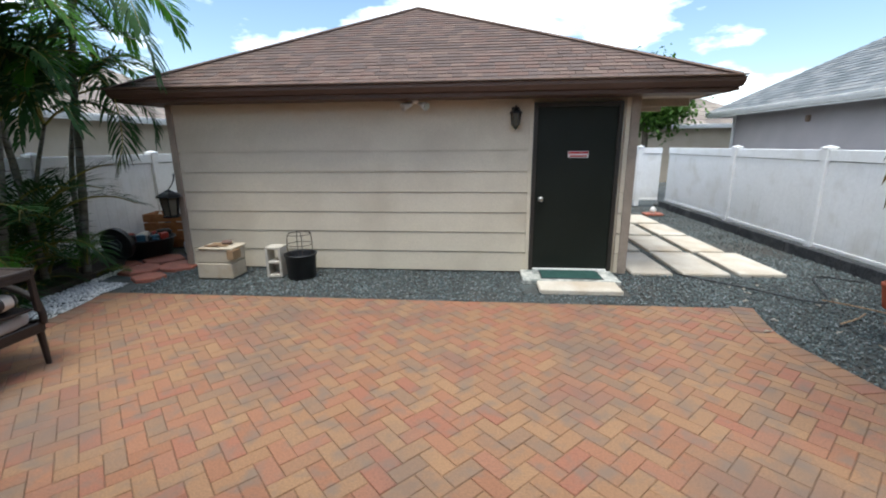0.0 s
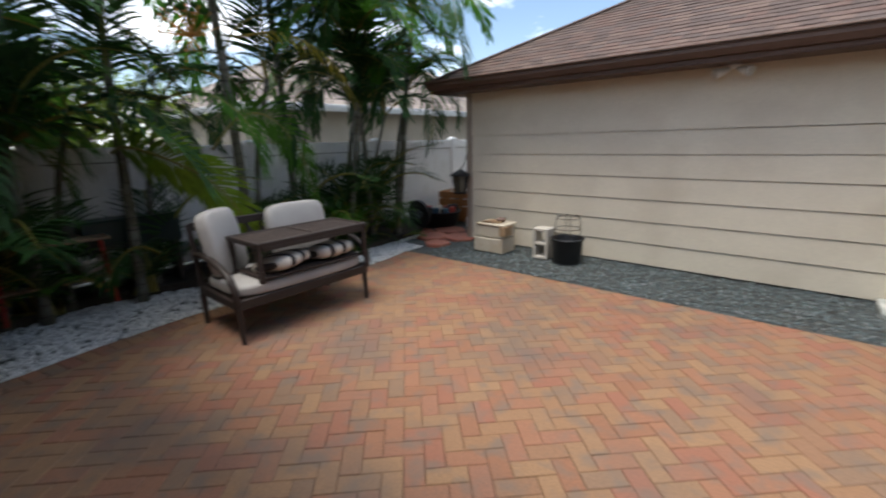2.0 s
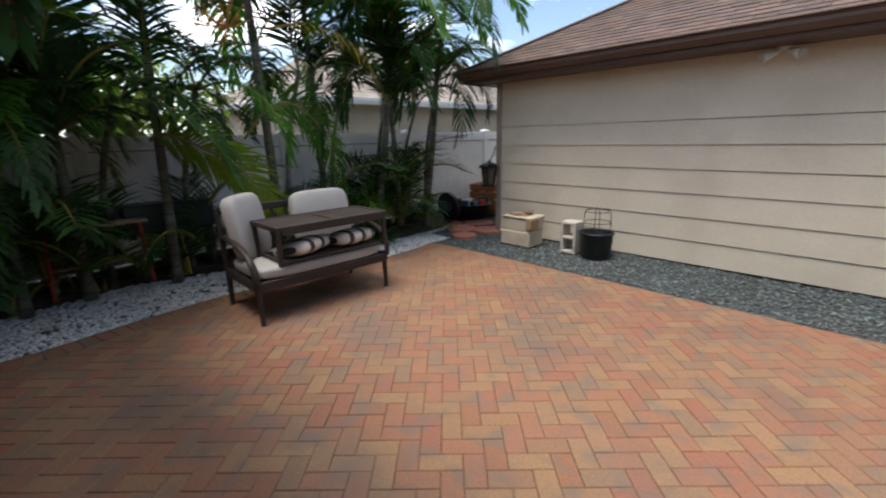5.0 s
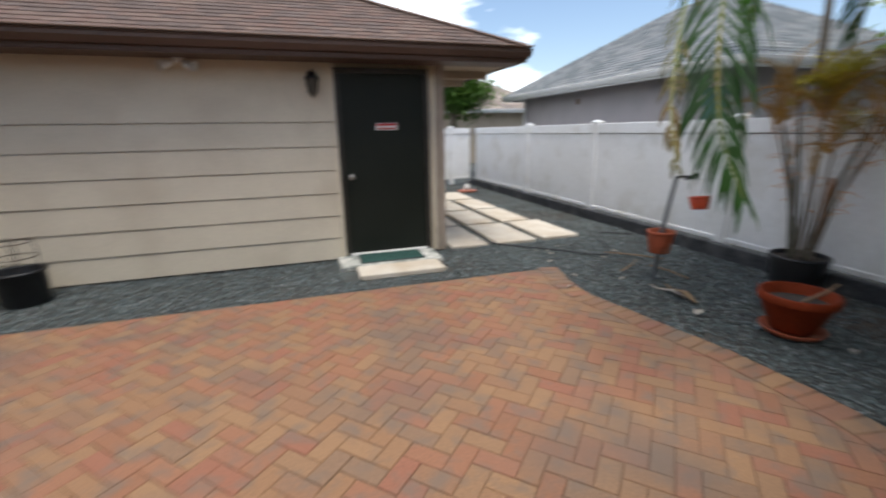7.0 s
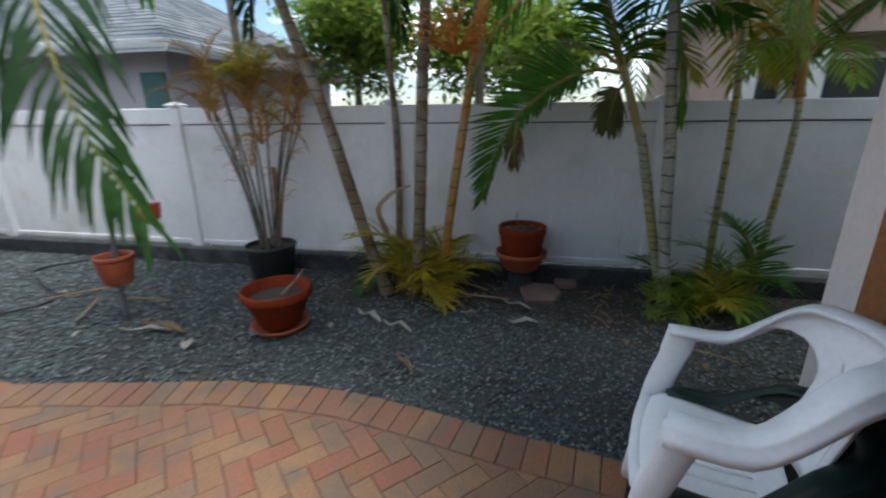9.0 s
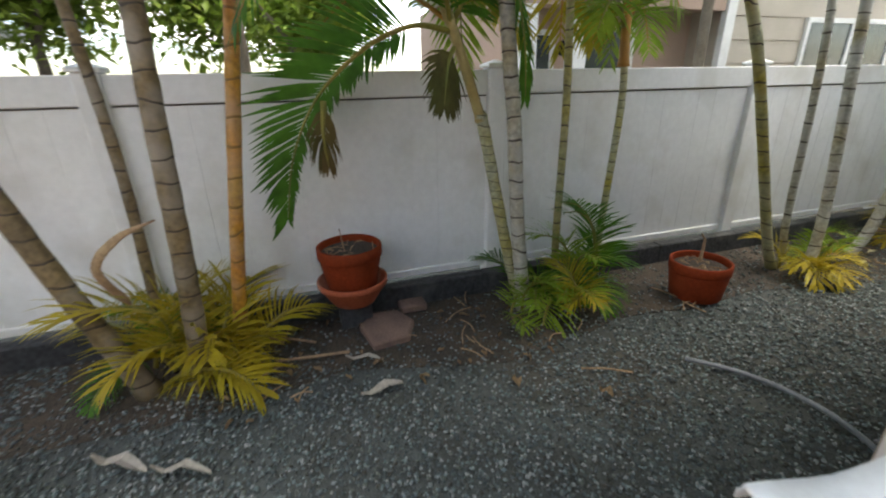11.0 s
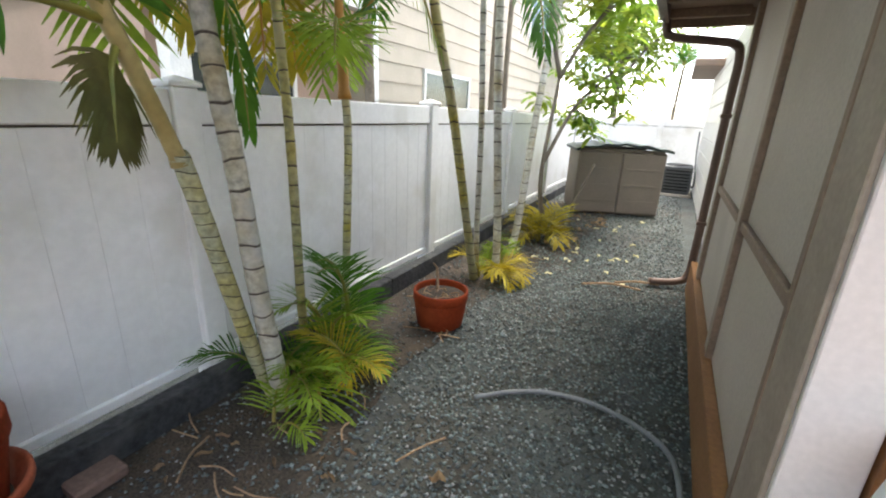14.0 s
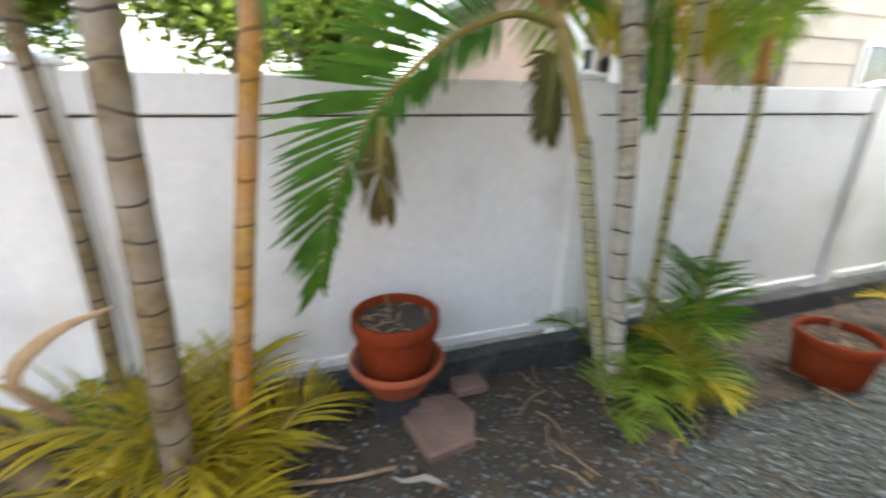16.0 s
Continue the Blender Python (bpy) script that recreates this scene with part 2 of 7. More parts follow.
M_TERRADULL = material("weathered_terracotta", (0.36, 0.085, 0.038), 0.8, second=(0.30, 0.075, 0.035), scale=5, fine=60, bump=0.25, spread=0.2, spec=0.3, stain=(0.45, 0.27, 0.2), stain_scale=4)
M_BLACKPLASTIC = material("black_plastic", (0.014, 0.015, 0.017), 0.45, fine=40, bump=0.08, spread=0.3)
M_BLACKMETAL = material("black_metal", (0.016, 0.016, 0.017), 0.4, 0.6, fine=50, bump=0.08, spread=0.3)
M_WIRE = material("rusty_wire", (0.10, 0.075, 0.06), 0.5, 0.7, fine=60, spread=0.3)
M_POTSOIL = material("potting_soil", (0.04, 0.03, 0.024), 0.95, second=(0.07, 0.054, 0.042), scale=30, fine=90, bump=0.9, dist=0.01, spread=0.5)
M_DRY = material("dry_leaf", (0.36, 0.25, 0.14), 0.8, second=(0.25, 0.15, 0.08), scale=6, fine=50, bump=0.3, spread=0.3)
M_DRYPALE = material("bleached_leaf", (0.62, 0.58, 0.52), 0.8, second=(0.5, 0.44, 0.36), scale=8, fine=50, bump=0.3, spread=0.2)
M_STICK = material("stick", (0.33, 0.22, 0.13), 0.85, second=(0.22, 0.14, 0.09), scale=8, fine=50, bump=0.3, spread=0.3)
M_FLOWER = material("fallen_flower", (0.75, 0.7, 0.4), 0.6, second=(0.8, 0.76, 0.6), scale=9, fine=40, spread=0.1)
M_SOFA = material("dark_brown_resin", (0.020, 0.012, 0.009), 0.55, second=(0.026, 0.016, 0.012), scale=4, fine=60, bump=0.12, spread=0.25)
M_WICKER = material("brown_wicker", (0.036, 0.021, 0.016), 0.8, second=(0.027, 0.016, 0.012), scale=6, fine=130, bump=0.8, dist=0.006, spread=0.4)
M_CUSHION = material("grey_beige_fabric", (0.39, 0.37, 0.35), 0.9, second=(0.34, 0.32, 0.305), scale=3, fine=160, bump=0.3, spread=0.12)
M_STRIPED = material("striped_fabric", (0.62, 0.57, 0.50), 0.9, second=(0.56, 0.51, 0.45), scale=3, fine=160, bump=0.3, spread=0.12)
sn, sl_ = M_STRIPED.node_tree.nodes, M_STRIPED.node_tree.links
s_tc, s_sep, s_div, s_fr, s_gt, s_mix = sn.new("ShaderNodeTexCoord"), sn.new("ShaderNodeSeparateXYZ"), sn.new("ShaderNodeMath"), sn.new("ShaderNodeMath"), sn.new("ShaderNodeMath"), sn.new("ShaderNodeMix")
s_div.operation, s_fr.operation, s_gt.operation, s_mix.data_type = "DIVIDE", "FRACT", "LESS_THAN", "RGBA"
s_div.inputs[1].default_value, s_gt.inputs[1].default_value, s_mix.inputs["B"].default_value = 0.125, 0.36, (0.035, 0.028, 0.026, 1)
sl_.new(s_tc.outputs["Object"], s_sep.inputs["Vector"])
sl_.new(s_sep.outputs["Y"], s_div.inputs[0])
sl_.new(s_div.outputs[0], s_fr.inputs[0])
sl_.new(s_fr.outputs[0], s_gt.inputs[0])
sl_.new(s_gt.outputs[0], s_mix.inputs["Factor"])
s_pb = sn["Principled BSDF"]
sl_.new(s_pb.inputs["Base Color"].links[0].from_socket, s_mix.inputs["A"])
sl_.new(s_mix.outputs["Result"], s_pb.inputs["Base Color"])
M_CHAIR = material("white_resin", (0.83, 0.85, 0.87), 0.36, second=(0.80, 0.82, 0.84), scale=3, fine=50, bump=0.03, spread=0.05, stain=(0.64, 0.63, 0.6), stain_scale=3)
M_GREENRESIN = material("dark_green_resin", (0.006, 0.022, 0.02), 0.38, fine=50, bump=0.03, spread=0.15)
M_MATGREEN = material("green_turf_mat", (0.02, 0.075, 0.06), 0.95, second=(0.015, 0.06, 0.05), scale=10, fine=160, bump=0.9, dist=0.006, spread=0.35)
M_MATWHITE = material("worn_patterned_mat", (0.60, 0.59, 0.54), 0.9, second=(0.20, 0.22, 0.2), scale=11, fine=90, bump=0.4, spread=0.2)
M_BOX = material("tan_foam_box", (0.56, 0.49, 0.38), 0.8, second=(0.5, 0.43, 0.33), scale=4, fine=70, bump=0.2, spread=0.12, stain=(0.4, 0.28, 0.17), stain_scale=5)
M_CARD = material("cardboard", (0.34, 0.22, 0.12), 0.85, fine=50, spread=0.2)
M_BLOCK = material("concrete_block", (0.55, 0.51, 0.44), 0.95, second=(0.48, 0.44, 0.38), scale=8, fine=90, bump=0.6, spread=0.2)
M_BIN = material("taupe_resin_shed", (0.225, 0.18, 0.145), 0.65, second=(0.195, 0.158, 0.128), scale=2, fine=60, bump=0.15, spread=0.1)
M_BINLID = material("dark_green_lid", (0.03, 0.045, 0.04), 0.5, fine=50, spread=0.2)
M_AC = material("grey_metal_cabinet", (0.10, 0.105, 0.11), 0.5, 0.3, fine=50, spread=0.15)
M_HOSE = material("grey_hose", (0.17, 0.185, 0.20), 0.5, second=(0.13, 0.145, 0.16), fine=60, spread=0.15)
M_PIPE = material("brown_downspout", (0.13, 0.075, 0.055), 0.45, fine=40, spread=0.15)
M_FLAG = material("pink_flagstone", (0.23, 0.145, 0.115), 0.9, second=(0.17, 0.11, 0.09), scale=6, fine=60, bump=0.5, spread=0.2)
M_RED = material("red_plastic", (0.42, 0.035, 0.02), 0.4, fine=40, spread=0.15)
M_ORANGEPOT = material("orange_red_plastic", (0.52, 0.07, 0.025), 0.4, fine=40, spread=0.15)
M_BLUE = material("blue_plastic", (0.05, 0.13, 0.2), 0.5, fine=40, spread=0.2)
M_CRATE = material("orange_wood_crate", (0.40, 0.17, 0.06), 0.7, fine=40, spread=0.25)
M_SIGNRED = material("sign_red", (0.5, 0.03, 0.03), 0.5, fine=40, bump=0.02, spread=0.06)
M_GREENSHUT = material("teal_shutter", (0.06, 0.14, 0.12), 0.6, fine=40, spread=0.15)
M_GLASS = material("dim_window_glass", (0.05, 0.06, 0.06), 0.06, fine=4, bump=0, spread=0.2, spec=0.8)
M_LANTERNGLASS = material("smoked_lantern_glass", (0.10, 0.09, 0.07), 0.12, fine=6, bump=0, spread=0.2)
M_FROND = leafy("palm_leaf", (0.09, 0.22, 0.022), (0.055, 0.16, 0.018), 0.5)
# Darker copy of palm_leaf: deep shade among the fronds is put into its colour.
M_FRONDSHADE = leafy("shaded_palm_leaf", (0.03, 0.085, 0.016), (0.018, 0.055, 0.012), 0.2, 0.6)
M_FRONDLIME = leafy("lime_palm_leaf", (0.28, 0.38, 0.04), (0.16, 0.29, 0.03), 0.4)
M_FRONDOLIVE = leafy("olive_palm_leaf", (0.10, 0.115, 0.03), (0.15, 0.10, 0.035), 0.3, 0.6)
M_FRONDYELLOW = leafy("yellow_palm_leaf", (0.50, 0.37, 0.03), (0.34, 0.31, 0.028), 0.35)
M_FRONDDRY = leafy("dried_palm_leaf", (0.40, 0.22, 0.04), (0.27, 0.16, 0.05), 0.25, 0.8)
M_RACHIS = material("frond_stem", (0.28, 0.20, 0.03), 0.5, second=(0.14, 0.17, 0.03), scale=2, fine=20, bump=0.05, spread=0.2)
M_RACHISORANGE = material("orange_frond_stem", (0.42, 0.17, 0.025), 0.5, second=(0.36, 0.2, 0.03), scale=2, fine=20, bump=0.05, spread=0.2)
M_TRUNK = ringed("ringed_palm_trunk", (0.50, 0.49, 0.43), (0.37, 0.31, 0.19), (0.05, 0.035, 0.025), 0.115)
M_TRUNKTIGHT = ringed("close_ringed_trunk", (0.42, 0.35, 0.06), (0.42, 0.44, 0.33), (0.045, 0.035, 0.022), 0.056)
M_CROWNSHAFT = material("olive_crownshaft", (0.40, 0.31, 0.13), 0.5, second=(0.29, 0.25, 0.09), scale=4, fine=30, bump=0.05, spread=0.2, stain=(0.30, 0.17, 0.05), stain_scale=3.0)
M_TRUNKBROWN = ringed("brown_ringed_trunk", (0.22, 0.155, 0.07), (0.14, 0.10, 0.05), (0.045, 0.033, 0.022), 0.11)
M_TRUNKGREEN = ringed("green_cane_trunk", (0.36, 0.29, 0.045), (0.33, 0.33, 0.20), (0.06, 0.04, 0.025), 0.11)
M_TRUNKORANGE = ringed("orange_cane_trunk", (0.52, 0.20, 0.015), (0.46, 0.27, 0.04), (0.2, 0.11, 0.03), 0.15)
M_TRUNKDARK = ringed("dark_palm_trunk", (0.11, 0.10, 0.065), (0.085, 0.085, 0.05), (0.03, 0.025, 0.02), 0.11)
M_BARK = material("grey_bark", (0.2, 0.165, 0.125), 0.85, second=(0.15, 0.12, 0.09), scale=5, fine=45, bump=0.4, spread=0.25)
M_PLUM = leafy("broad_glossy_leaf", (0.19, 0.38, 0.04), (0.46, 0.50, 0.06), 0.5, 0.35, 3.0)
M_TREE = leafy("tree_leaf", (0.05, 0.13, 0.018), (0.1, 0.19, 0.03), 0.25, 0.5, 6.0)
M_TREELIGHT = leafy("light_tree_leaf", (0.17, 0.27, 0.035), (0.24, 0.31, 0.05), 0.42, 0.5, 6.0)
M_BERRY = material("orange_flower_stalk", (0.66, 0.22, 0.025), 0.6, second=(0.5, 0.26, 0.05), scale=20, fine=60, spread=0.2)


# ---- mesh helpers ----
def thing(name, x, y, z, label, category, group="", kind="", rz=0.0, rx=0.0, ry=0.0):
    ob = new(name)
    ob.matrix_basis = pose(x, y, z, rx, ry, rz)
    return tagged(ob, label, category, group, kind)


def link_bm(name, bm, mat, smooth=False):
    me = bpy.data.meshes.new(name)
    bmesh.ops.recalc_face_normals(bm, faces=bm.faces)
    if smooth:
        for f in bm.faces:
            f.smooth = True
    bm.to_mesh(me)
    bm.free()
    me.materials.append(mat)
    return me


def part(name, bm, mat, parent, label="", smooth=False):
    ob = new(name, link_bm(name, bm, mat, smooth))
    ob.parent = parent
    return tagged(ob, label)


def solid(name, bm, mat, label="", category="", kind="", group="", smooth=False):
    return tagged(new(name, link_bm(name, bm, mat, smooth)), label, category, group, kind)


def box(x0, x1, y0, y1, z0, z1, bevel=0.004, bm=None, rz=0.0, about=None):
    b = bmesh.new()
    bmesh.ops.create_cube(b, size=1.0)
    bmesh.ops.scale(b, vec=(abs(x1 - x0), abs(y1 - y0), abs(z1 - z0)), verts=b.verts)
    if bevel:
        bmesh.ops.bevel(b, geom=b.edges[:], offset=min(bevel, 0.45 * min(abs(x1 - x0), abs(y1 - y0), abs(z1 - z0))), segments=1, affect="EDGES")
    if rz:
        bmesh.ops.rotate(b, matrix=Matrix.Rotation(radians(rz), 3, "Z"), verts=b.verts)
    bmesh.ops.translate(b, vec=((x0 + x1) / 2, (y0 + y1) / 2, (z0 + z1) / 2), verts=b.verts)
    if bm is None:
        return b
    merge(bm, b)
    return bm


def merge(bm, other):
    me = bpy.data.meshes.new("merge")
    other.to_mesh(me)
    other.free()
    bm.from_mesh(me)
    bpy.data.meshes.remove(me)


def smooth_line(pts, per=6):
    """Catmull-Rom through the points."""
    p = [Vector(q) for q in pts]
    p = [p[0] * 2 - p[1], *p, p[-1] * 2 - p[-2]]
    out = []
    for a, b, c, d in zip(p, p[1:], p[2:], p[3:]):
        for k in range(per):
            t = k / per
            out.append(0.5 * (2 * b + (c - a) * t + (2 * a - 5 * b + 4 * c - d) * t * t + (3 * b - a - 3 * c + d) * t ** 3))
    return out + [p[-2]]


def tube(pts, radii, n=8, bm=None, flat=1.0):
    """A closed tube along pts, with one radius or one for each point."""
    bm = bm or bmesh.new()
    pts = [Vector(p) for p in pts]
    if isinstance(radii, (int, float)):
        radii = [radii] * len(pts)
    rings, side = [], None
    for k, (p, r) in enumerate(zip(pts, radii)):
        t = (pts[min(k + 1, len(pts) - 1)] - pts[max(k - 1, 0)]).normalized()
        if side is None:
            side = t.cross(Vector((0, 0, 1)) if abs(t.z) < 0.9 else Vector((1, 0, 0))).normalized()
        side = (side - t * side.dot(t)).normalized()
        up = t.cross(side)
        rings.append([bm.verts.new(p + r * (math.cos(a) * side + flat * math.sin(a) * up)) for a in (2 * math.pi * j / n for j in range(n))])
    for a, b in zip(rings, rings[1:]):
        for j in range(n):
            bm.faces.new((a[j], a[(j + 1) % n], b[(j + 1) % n], b[j]))
    bm.faces.new(rings[0][::-1])
    bm.faces.new(rings[-1])
    return bm


def lathe(profile, n=28, bm=None, at=(0, 0, 0)):
    """Turns (radius, height) pairs round z; ends of radius 0 close."""
    bm = bm or bmesh.new()
    rings = []
    for r, z in profile:
        if r < 1e-5:
            rings.append([bm.verts.new((at[0], at[1], at[2] + z))])
        else:
            rings.append([bm.verts.new((at[0] + r * math.cos(2 * math.pi * j / n), at[1] + r * math.sin(2 * math.pi * j / n), at[2] + z)) for j in range(n)])
    for a, b in zip(rings, rings[1:]):
        for j in range(n):
            k = (j + 1) % n
            if len(a) == 1 and len(b) > 1:
                bm.faces.new((a[0], b[k], b[j]))
            elif len(b) == 1 and len(a) > 1:
                bm.faces.new((a[j], a[k], b[0]))
            elif len(a) > 1:
                bm.faces.new((a[j], a[k], b[k], b[j]))
    return bm


def prism(poly, z0, z1, bm=None):
    bm = bm or bmesh.new()
    lo, hi = [bm.verts.new((x, y, z0)) for x, y in poly], [bm.verts.new((x, y, z1)) for x, y in poly]
    bm.faces.new(hi)
    bm.faces.new(lo[::-1])
    for k in range(len(poly)):
        j = (k + 1) % len(poly)
        bm.faces.new((lo[k], lo[j], hi[j], hi[k]))
    return bm


def stones(name, places, sizes, mat, label, category, seed, flat=0.7):
    """Loose stones: uneven eight-sided lumps, lying half sunk."""
    rng = np.random.default_rng(seed)
    n = len(places)
    base = np.array([(1, 0, 0), (0, 1, 0), (-1, 0, 0), (0, -1, 0), (0, 0, 1), (0, 0, -1)], float)
    v = base[None] * rng.uniform(0.6, 1.25, (n, 6, 1)) + rng.uniform(-0.25, 0.25, (n, 6, 3))
    v *= sizes[:, None, None]
    v[:, :, 2] *= flat
    a = rng.uniform(0, 6.28, n)
    c, s = np.cos(a)[:, None], np.sin(a)[:, None]
    x = v[:, :, 0] * c - v[:, :, 1] * s
    y = v[:, :, 0] * s + v[:, :, 1] * c
    v[:, :, 0], v[:, :, 1] = x, y
    v += places[:, None, :]
    tri = np.array([(0, 1, 4), (1, 2, 4), (2, 3, 4), (3, 0, 4), (1, 0, 5), (2, 1, 5), (3, 2, 5), (0, 3, 5)])
    f = (tri[None] + 6 * np.arange(n)[:, None, None]).reshape(-1, 3)
    me = bpy.data.meshes.new(name)
    me.vertices.add(n * 6)
    me.vertices.foreach_set("co", v.reshape(-1))
    me.loops.add(len(f) * 3)
    me.loops.foreach_set("vertex_index", f.reshape(-1).astype(np.int32))
    me.polygons.add(len(f))
    me.polygons.foreach_set("loop_start", np.arange(0, len(f) * 3, 3, dtype=np.int32))
    me.update(calc_edges=True)
    me.materials.append(mat)
    return tagged(new(name, me), label, category, kind="stuff")


# ---- ground ----
def edge_right(y):
    return float(np.interp(y, [-0.66, -0.07, 0.38, 0.8, 1.2, 1.45, 1.9, 2.4, 2.65, 3.05, 3.3, 3.6, 3.9], [2.92, 3.05, 3.13, 3.22, 3.29, 3.29, 3.26, 3.15, 3.11, 3.02, 3.03, 3.10, 3.18]))


def edge_left(y):
    return float(np.interp(y, [-0.66, -0.2, 0.34, 1.0, 2.0, 3.1, 3.5, 3.9], [-3.55, -3.56, -3.68, -3.77, -3.75, -3.70, -3.75, -3.84]))


NORTH, SOUTH = 3.9, -0.56
g = bmesh.new()
bmesh.ops.create_grid(g, x_segments=60, y_segments=60, size=30)
for v in g.verts:
    v.co.z = 0.012 * noise.noise(v.co * 0.9) - 0.022
rim = [e for e in g.edges if e.is_boundary]
out = bmesh.ops.extrude_edge_only(g, edges=rim)
for v in out["geom"]:
    if isinstance(v, bmesh.types.BMVert):
        v.co *= 50
        v.co.z = -0.05
solid("ground", g, M_SOIL, "dark grey gravel ground with brown soil patches", "ground", "structure")
bed = bmesh.new()
prism([(-5.15, -3.5), (-4.55, -3.5), (-4.62, -0.4), (-4.85, 0.5), (-4.62, 1.4), (-4.45, 2.6), (-4.38, 3.9), (-4.5, 4.9), (-4.75, 5.2), (-5.15, 5.2)], -0.03, 0.07, bed)
solid("planting_bed", bed, M_EARTH, "dark earth planting bed along the white fence", "soil bed", "structure")

dirt = [(5.07, -7.5), (5.07, 2.6), (4.85, 2.4)]
q = random.Random(2)
for k in range(34):
    y = 2.2 - 0.29 * k
    dirt.append((4.32 + 0.26 * noise.noise(Vector((0, y * 1.1, 3))) + 0.06 * q.random() - (0.35 if y < -3.5 else 0), y))
solid("dirt_strip", prism(dirt, -0.06, -0.0165), M_DIRT, "bare brown dirt strip along the fence kerb", "dirt", "structure")
# ---- hut ----
HL, HR, HY, HT = -3.60, 2.27, 5.0, 2.17
hut = thing("wall_north", 0, 0, 0, "cream-painted hut wall of wide horizontal boards", "wall", kind="structure")
part("wall_core", box(HL + 0.02, HR - 0.02, HY + 0.03, 10.5, 0, 2.25, 0), M_SIDING, hut)
bh = 0.2565
for k in range(7):
    z0, z1 = k * bh + 0.005, 2.25 if k == 6 else (k + 1) * bh - 0.003
    for x0, x1 in ((HL + 0.075, 1.03), (2.13, HR - 0.09)):
        b = bmesh.new()
        v = [b.verts.new(p) for p in ((x0, HY + 0.03, z0), (x1, HY + 0.03, z0), (x1, HY + 0.03, z1), (x0, HY + 0.03, z1), (x0, HY - 0.012, z0), (x1, HY - 0.012, z0), (x1, HY - 0.002, z1), (x0, HY - 0.002, z1))]
        for f in ((4, 5, 6, 7), (0, 4, 7, 3), (1, 2, 6, 5), (3, 7, 6, 2), (0, 1, 5, 4)):
            b.faces.new([v[i] for i in f])
        part("plank", b, M_SIDING, hut)
part("corner_board", box(HL - 0.012, HL + 0.075, HY - 0.03, HY + 0.08, 0, 2.25), M_TRIM, hut)
part("corner_board", box(HR - 0.09, HR + 0.012, HY - 0.03, HY + 0.08, 0, 2.25), M_TRIM, hut)

EL, ER, EY, EZ = -4.0, 3.14, 4.6, 2.285
EB = 10.9
A1, A2 = Vector((-0.62, 7.2, 3.77)), Vector((-0.62, 8.3, 3.77))
roof = thing("roof", 0, 0, 0, "brown asphalt-shingle hip roof with dark brown gutter", "roof", kind="structure")
c = [Vector((EL, EY, EZ)), Vector((ER, EY, EZ)), Vector((ER, EB, EZ)), Vector((EL, EB, EZ))]
b = bmesh.new()
v = [b.verts.new(p) for p in c] + [b.verts.new(A1), b.verts.new(A2)] + [b.verts.new(p - Vector((0, 0, 0.03))) for p in c]
for f in ((0, 1, 4), (1, 2, 5, 4), (2, 3, 5), (3, 0, 4, 5), (0, 6, 7, 1), (1, 7, 8, 2), (2, 8, 9, 3), (3, 9, 6, 0), (9, 8, 7, 6)):
    b.faces.new([v[i] for i in f])
part("roof_deck", b, M_SHINGLES, roof)


def shingle_mesh(w, d, th=0.012):
    """One shingle, lying along local x, y up the slope, its lower edge raised."""
    b = bmesh.new()
    p = [b.verts.new(q) for q in ((0, 0, 0.002), (w, 0, 0.002), (w, d, 0.001), (0, d, 0.001), (0.003, 0.003, th), (w - 0.003, 0.003, th), (w, d, 0.003), (0, d, 0.003))]
    for f in ((4, 5, 6, 7), (0, 1, 5, 4), (1, 2, 6, 5), (3, 0, 4, 7)):
        b.faces.new([p[i] for i in f])
    return b


def slope(parent, a, bb, top_a, top_b, mat_joined, mat_piece=None, w=0.30, course=0.135, seed=3, limit=300):
    """Shingles in courses over the slope a-bb-top_b-top_a: whole ones as pieces, cut ones at the hips joined."""
    rng = random.Random(seed)
    x = (bb - a).normalized()
    nrm = x.cross((top_a - a)).normalized()
    if nrm.z < 0:
        nrm = -nrm
    y = nrm.cross(x).normalized()
    length, high = (bb - a).length, (top_a - a).dot(y)
    ta, tb = (top_a - a).dot(x), (top_b - a).dot(x)
    joined, made, shared = bmesh.new(), 0, None
    m0 = Matrix((x, y, nrm)).transposed().to_4x4()
    rows = int(high / course)
    for r in range(rows):
        y0, y1 = r * course, (r + 1) * course + 0.02
        lo0, hi0 = ta * y0 / high, length + (tb - length) * y0 / high
        lo1, hi1 = ta * min(y1, high) / high, length + (tb - length) * min(y1, high) / high
        s = lo0 - rng.random() * w
        while s < hi0:
            e = s + w - 0.004
            l0, h0, l1, h1 = max(s, lo0), min(e, hi0), max(s, lo1), min(e, hi1)
            whole = s >= max(lo0, lo1) and e <= min(hi0, hi1)
            if whole and mat_piece and made < limit:
                if shared is None:
                    shared = link_bm("shingle", shingle_mesh(w - 0.004, course + 0.02), mat_piece)
                ob = new("shingle", shared)
                ob.parent = parent
                ob.matrix_basis = Matrix.Translation(a + x * s + y * y0 + nrm * (0.001 + 0.004 * rng.random())) @ m0
                made += 1
            elif h0 - l0 > 0.01:
                if h1 < l1:
                    l1 = h1 = (l1 + h1) / 2
                q = 0.004 * rng.random()
                pts = [a + x * l0 + y * y0 + nrm * 0.002, a + x * h0 + y * y0 + nrm * 0.002, a + x * l0 + y * y0 + nrm * (0.012 + q), a + x * h0 + y * y0 + nrm * (0.012 + q), a + x * h1 + y * y1 + nrm * 0.003, a + x * l1 + y * y1 + nrm * 0.003]
                vv = [joined.verts.new(p) for p in pts]
                joined.faces.new((vv[2], vv[3], vv[4], vv[5]))
                joined.faces.new((vv[0], vv[1], vv[3], vv[2]))
            s += w * (0.82 + 0.36 * rng.random()) if not mat_piece else w
    tagged(part("shingles", joined, mat_joined, parent), kind="stuff")


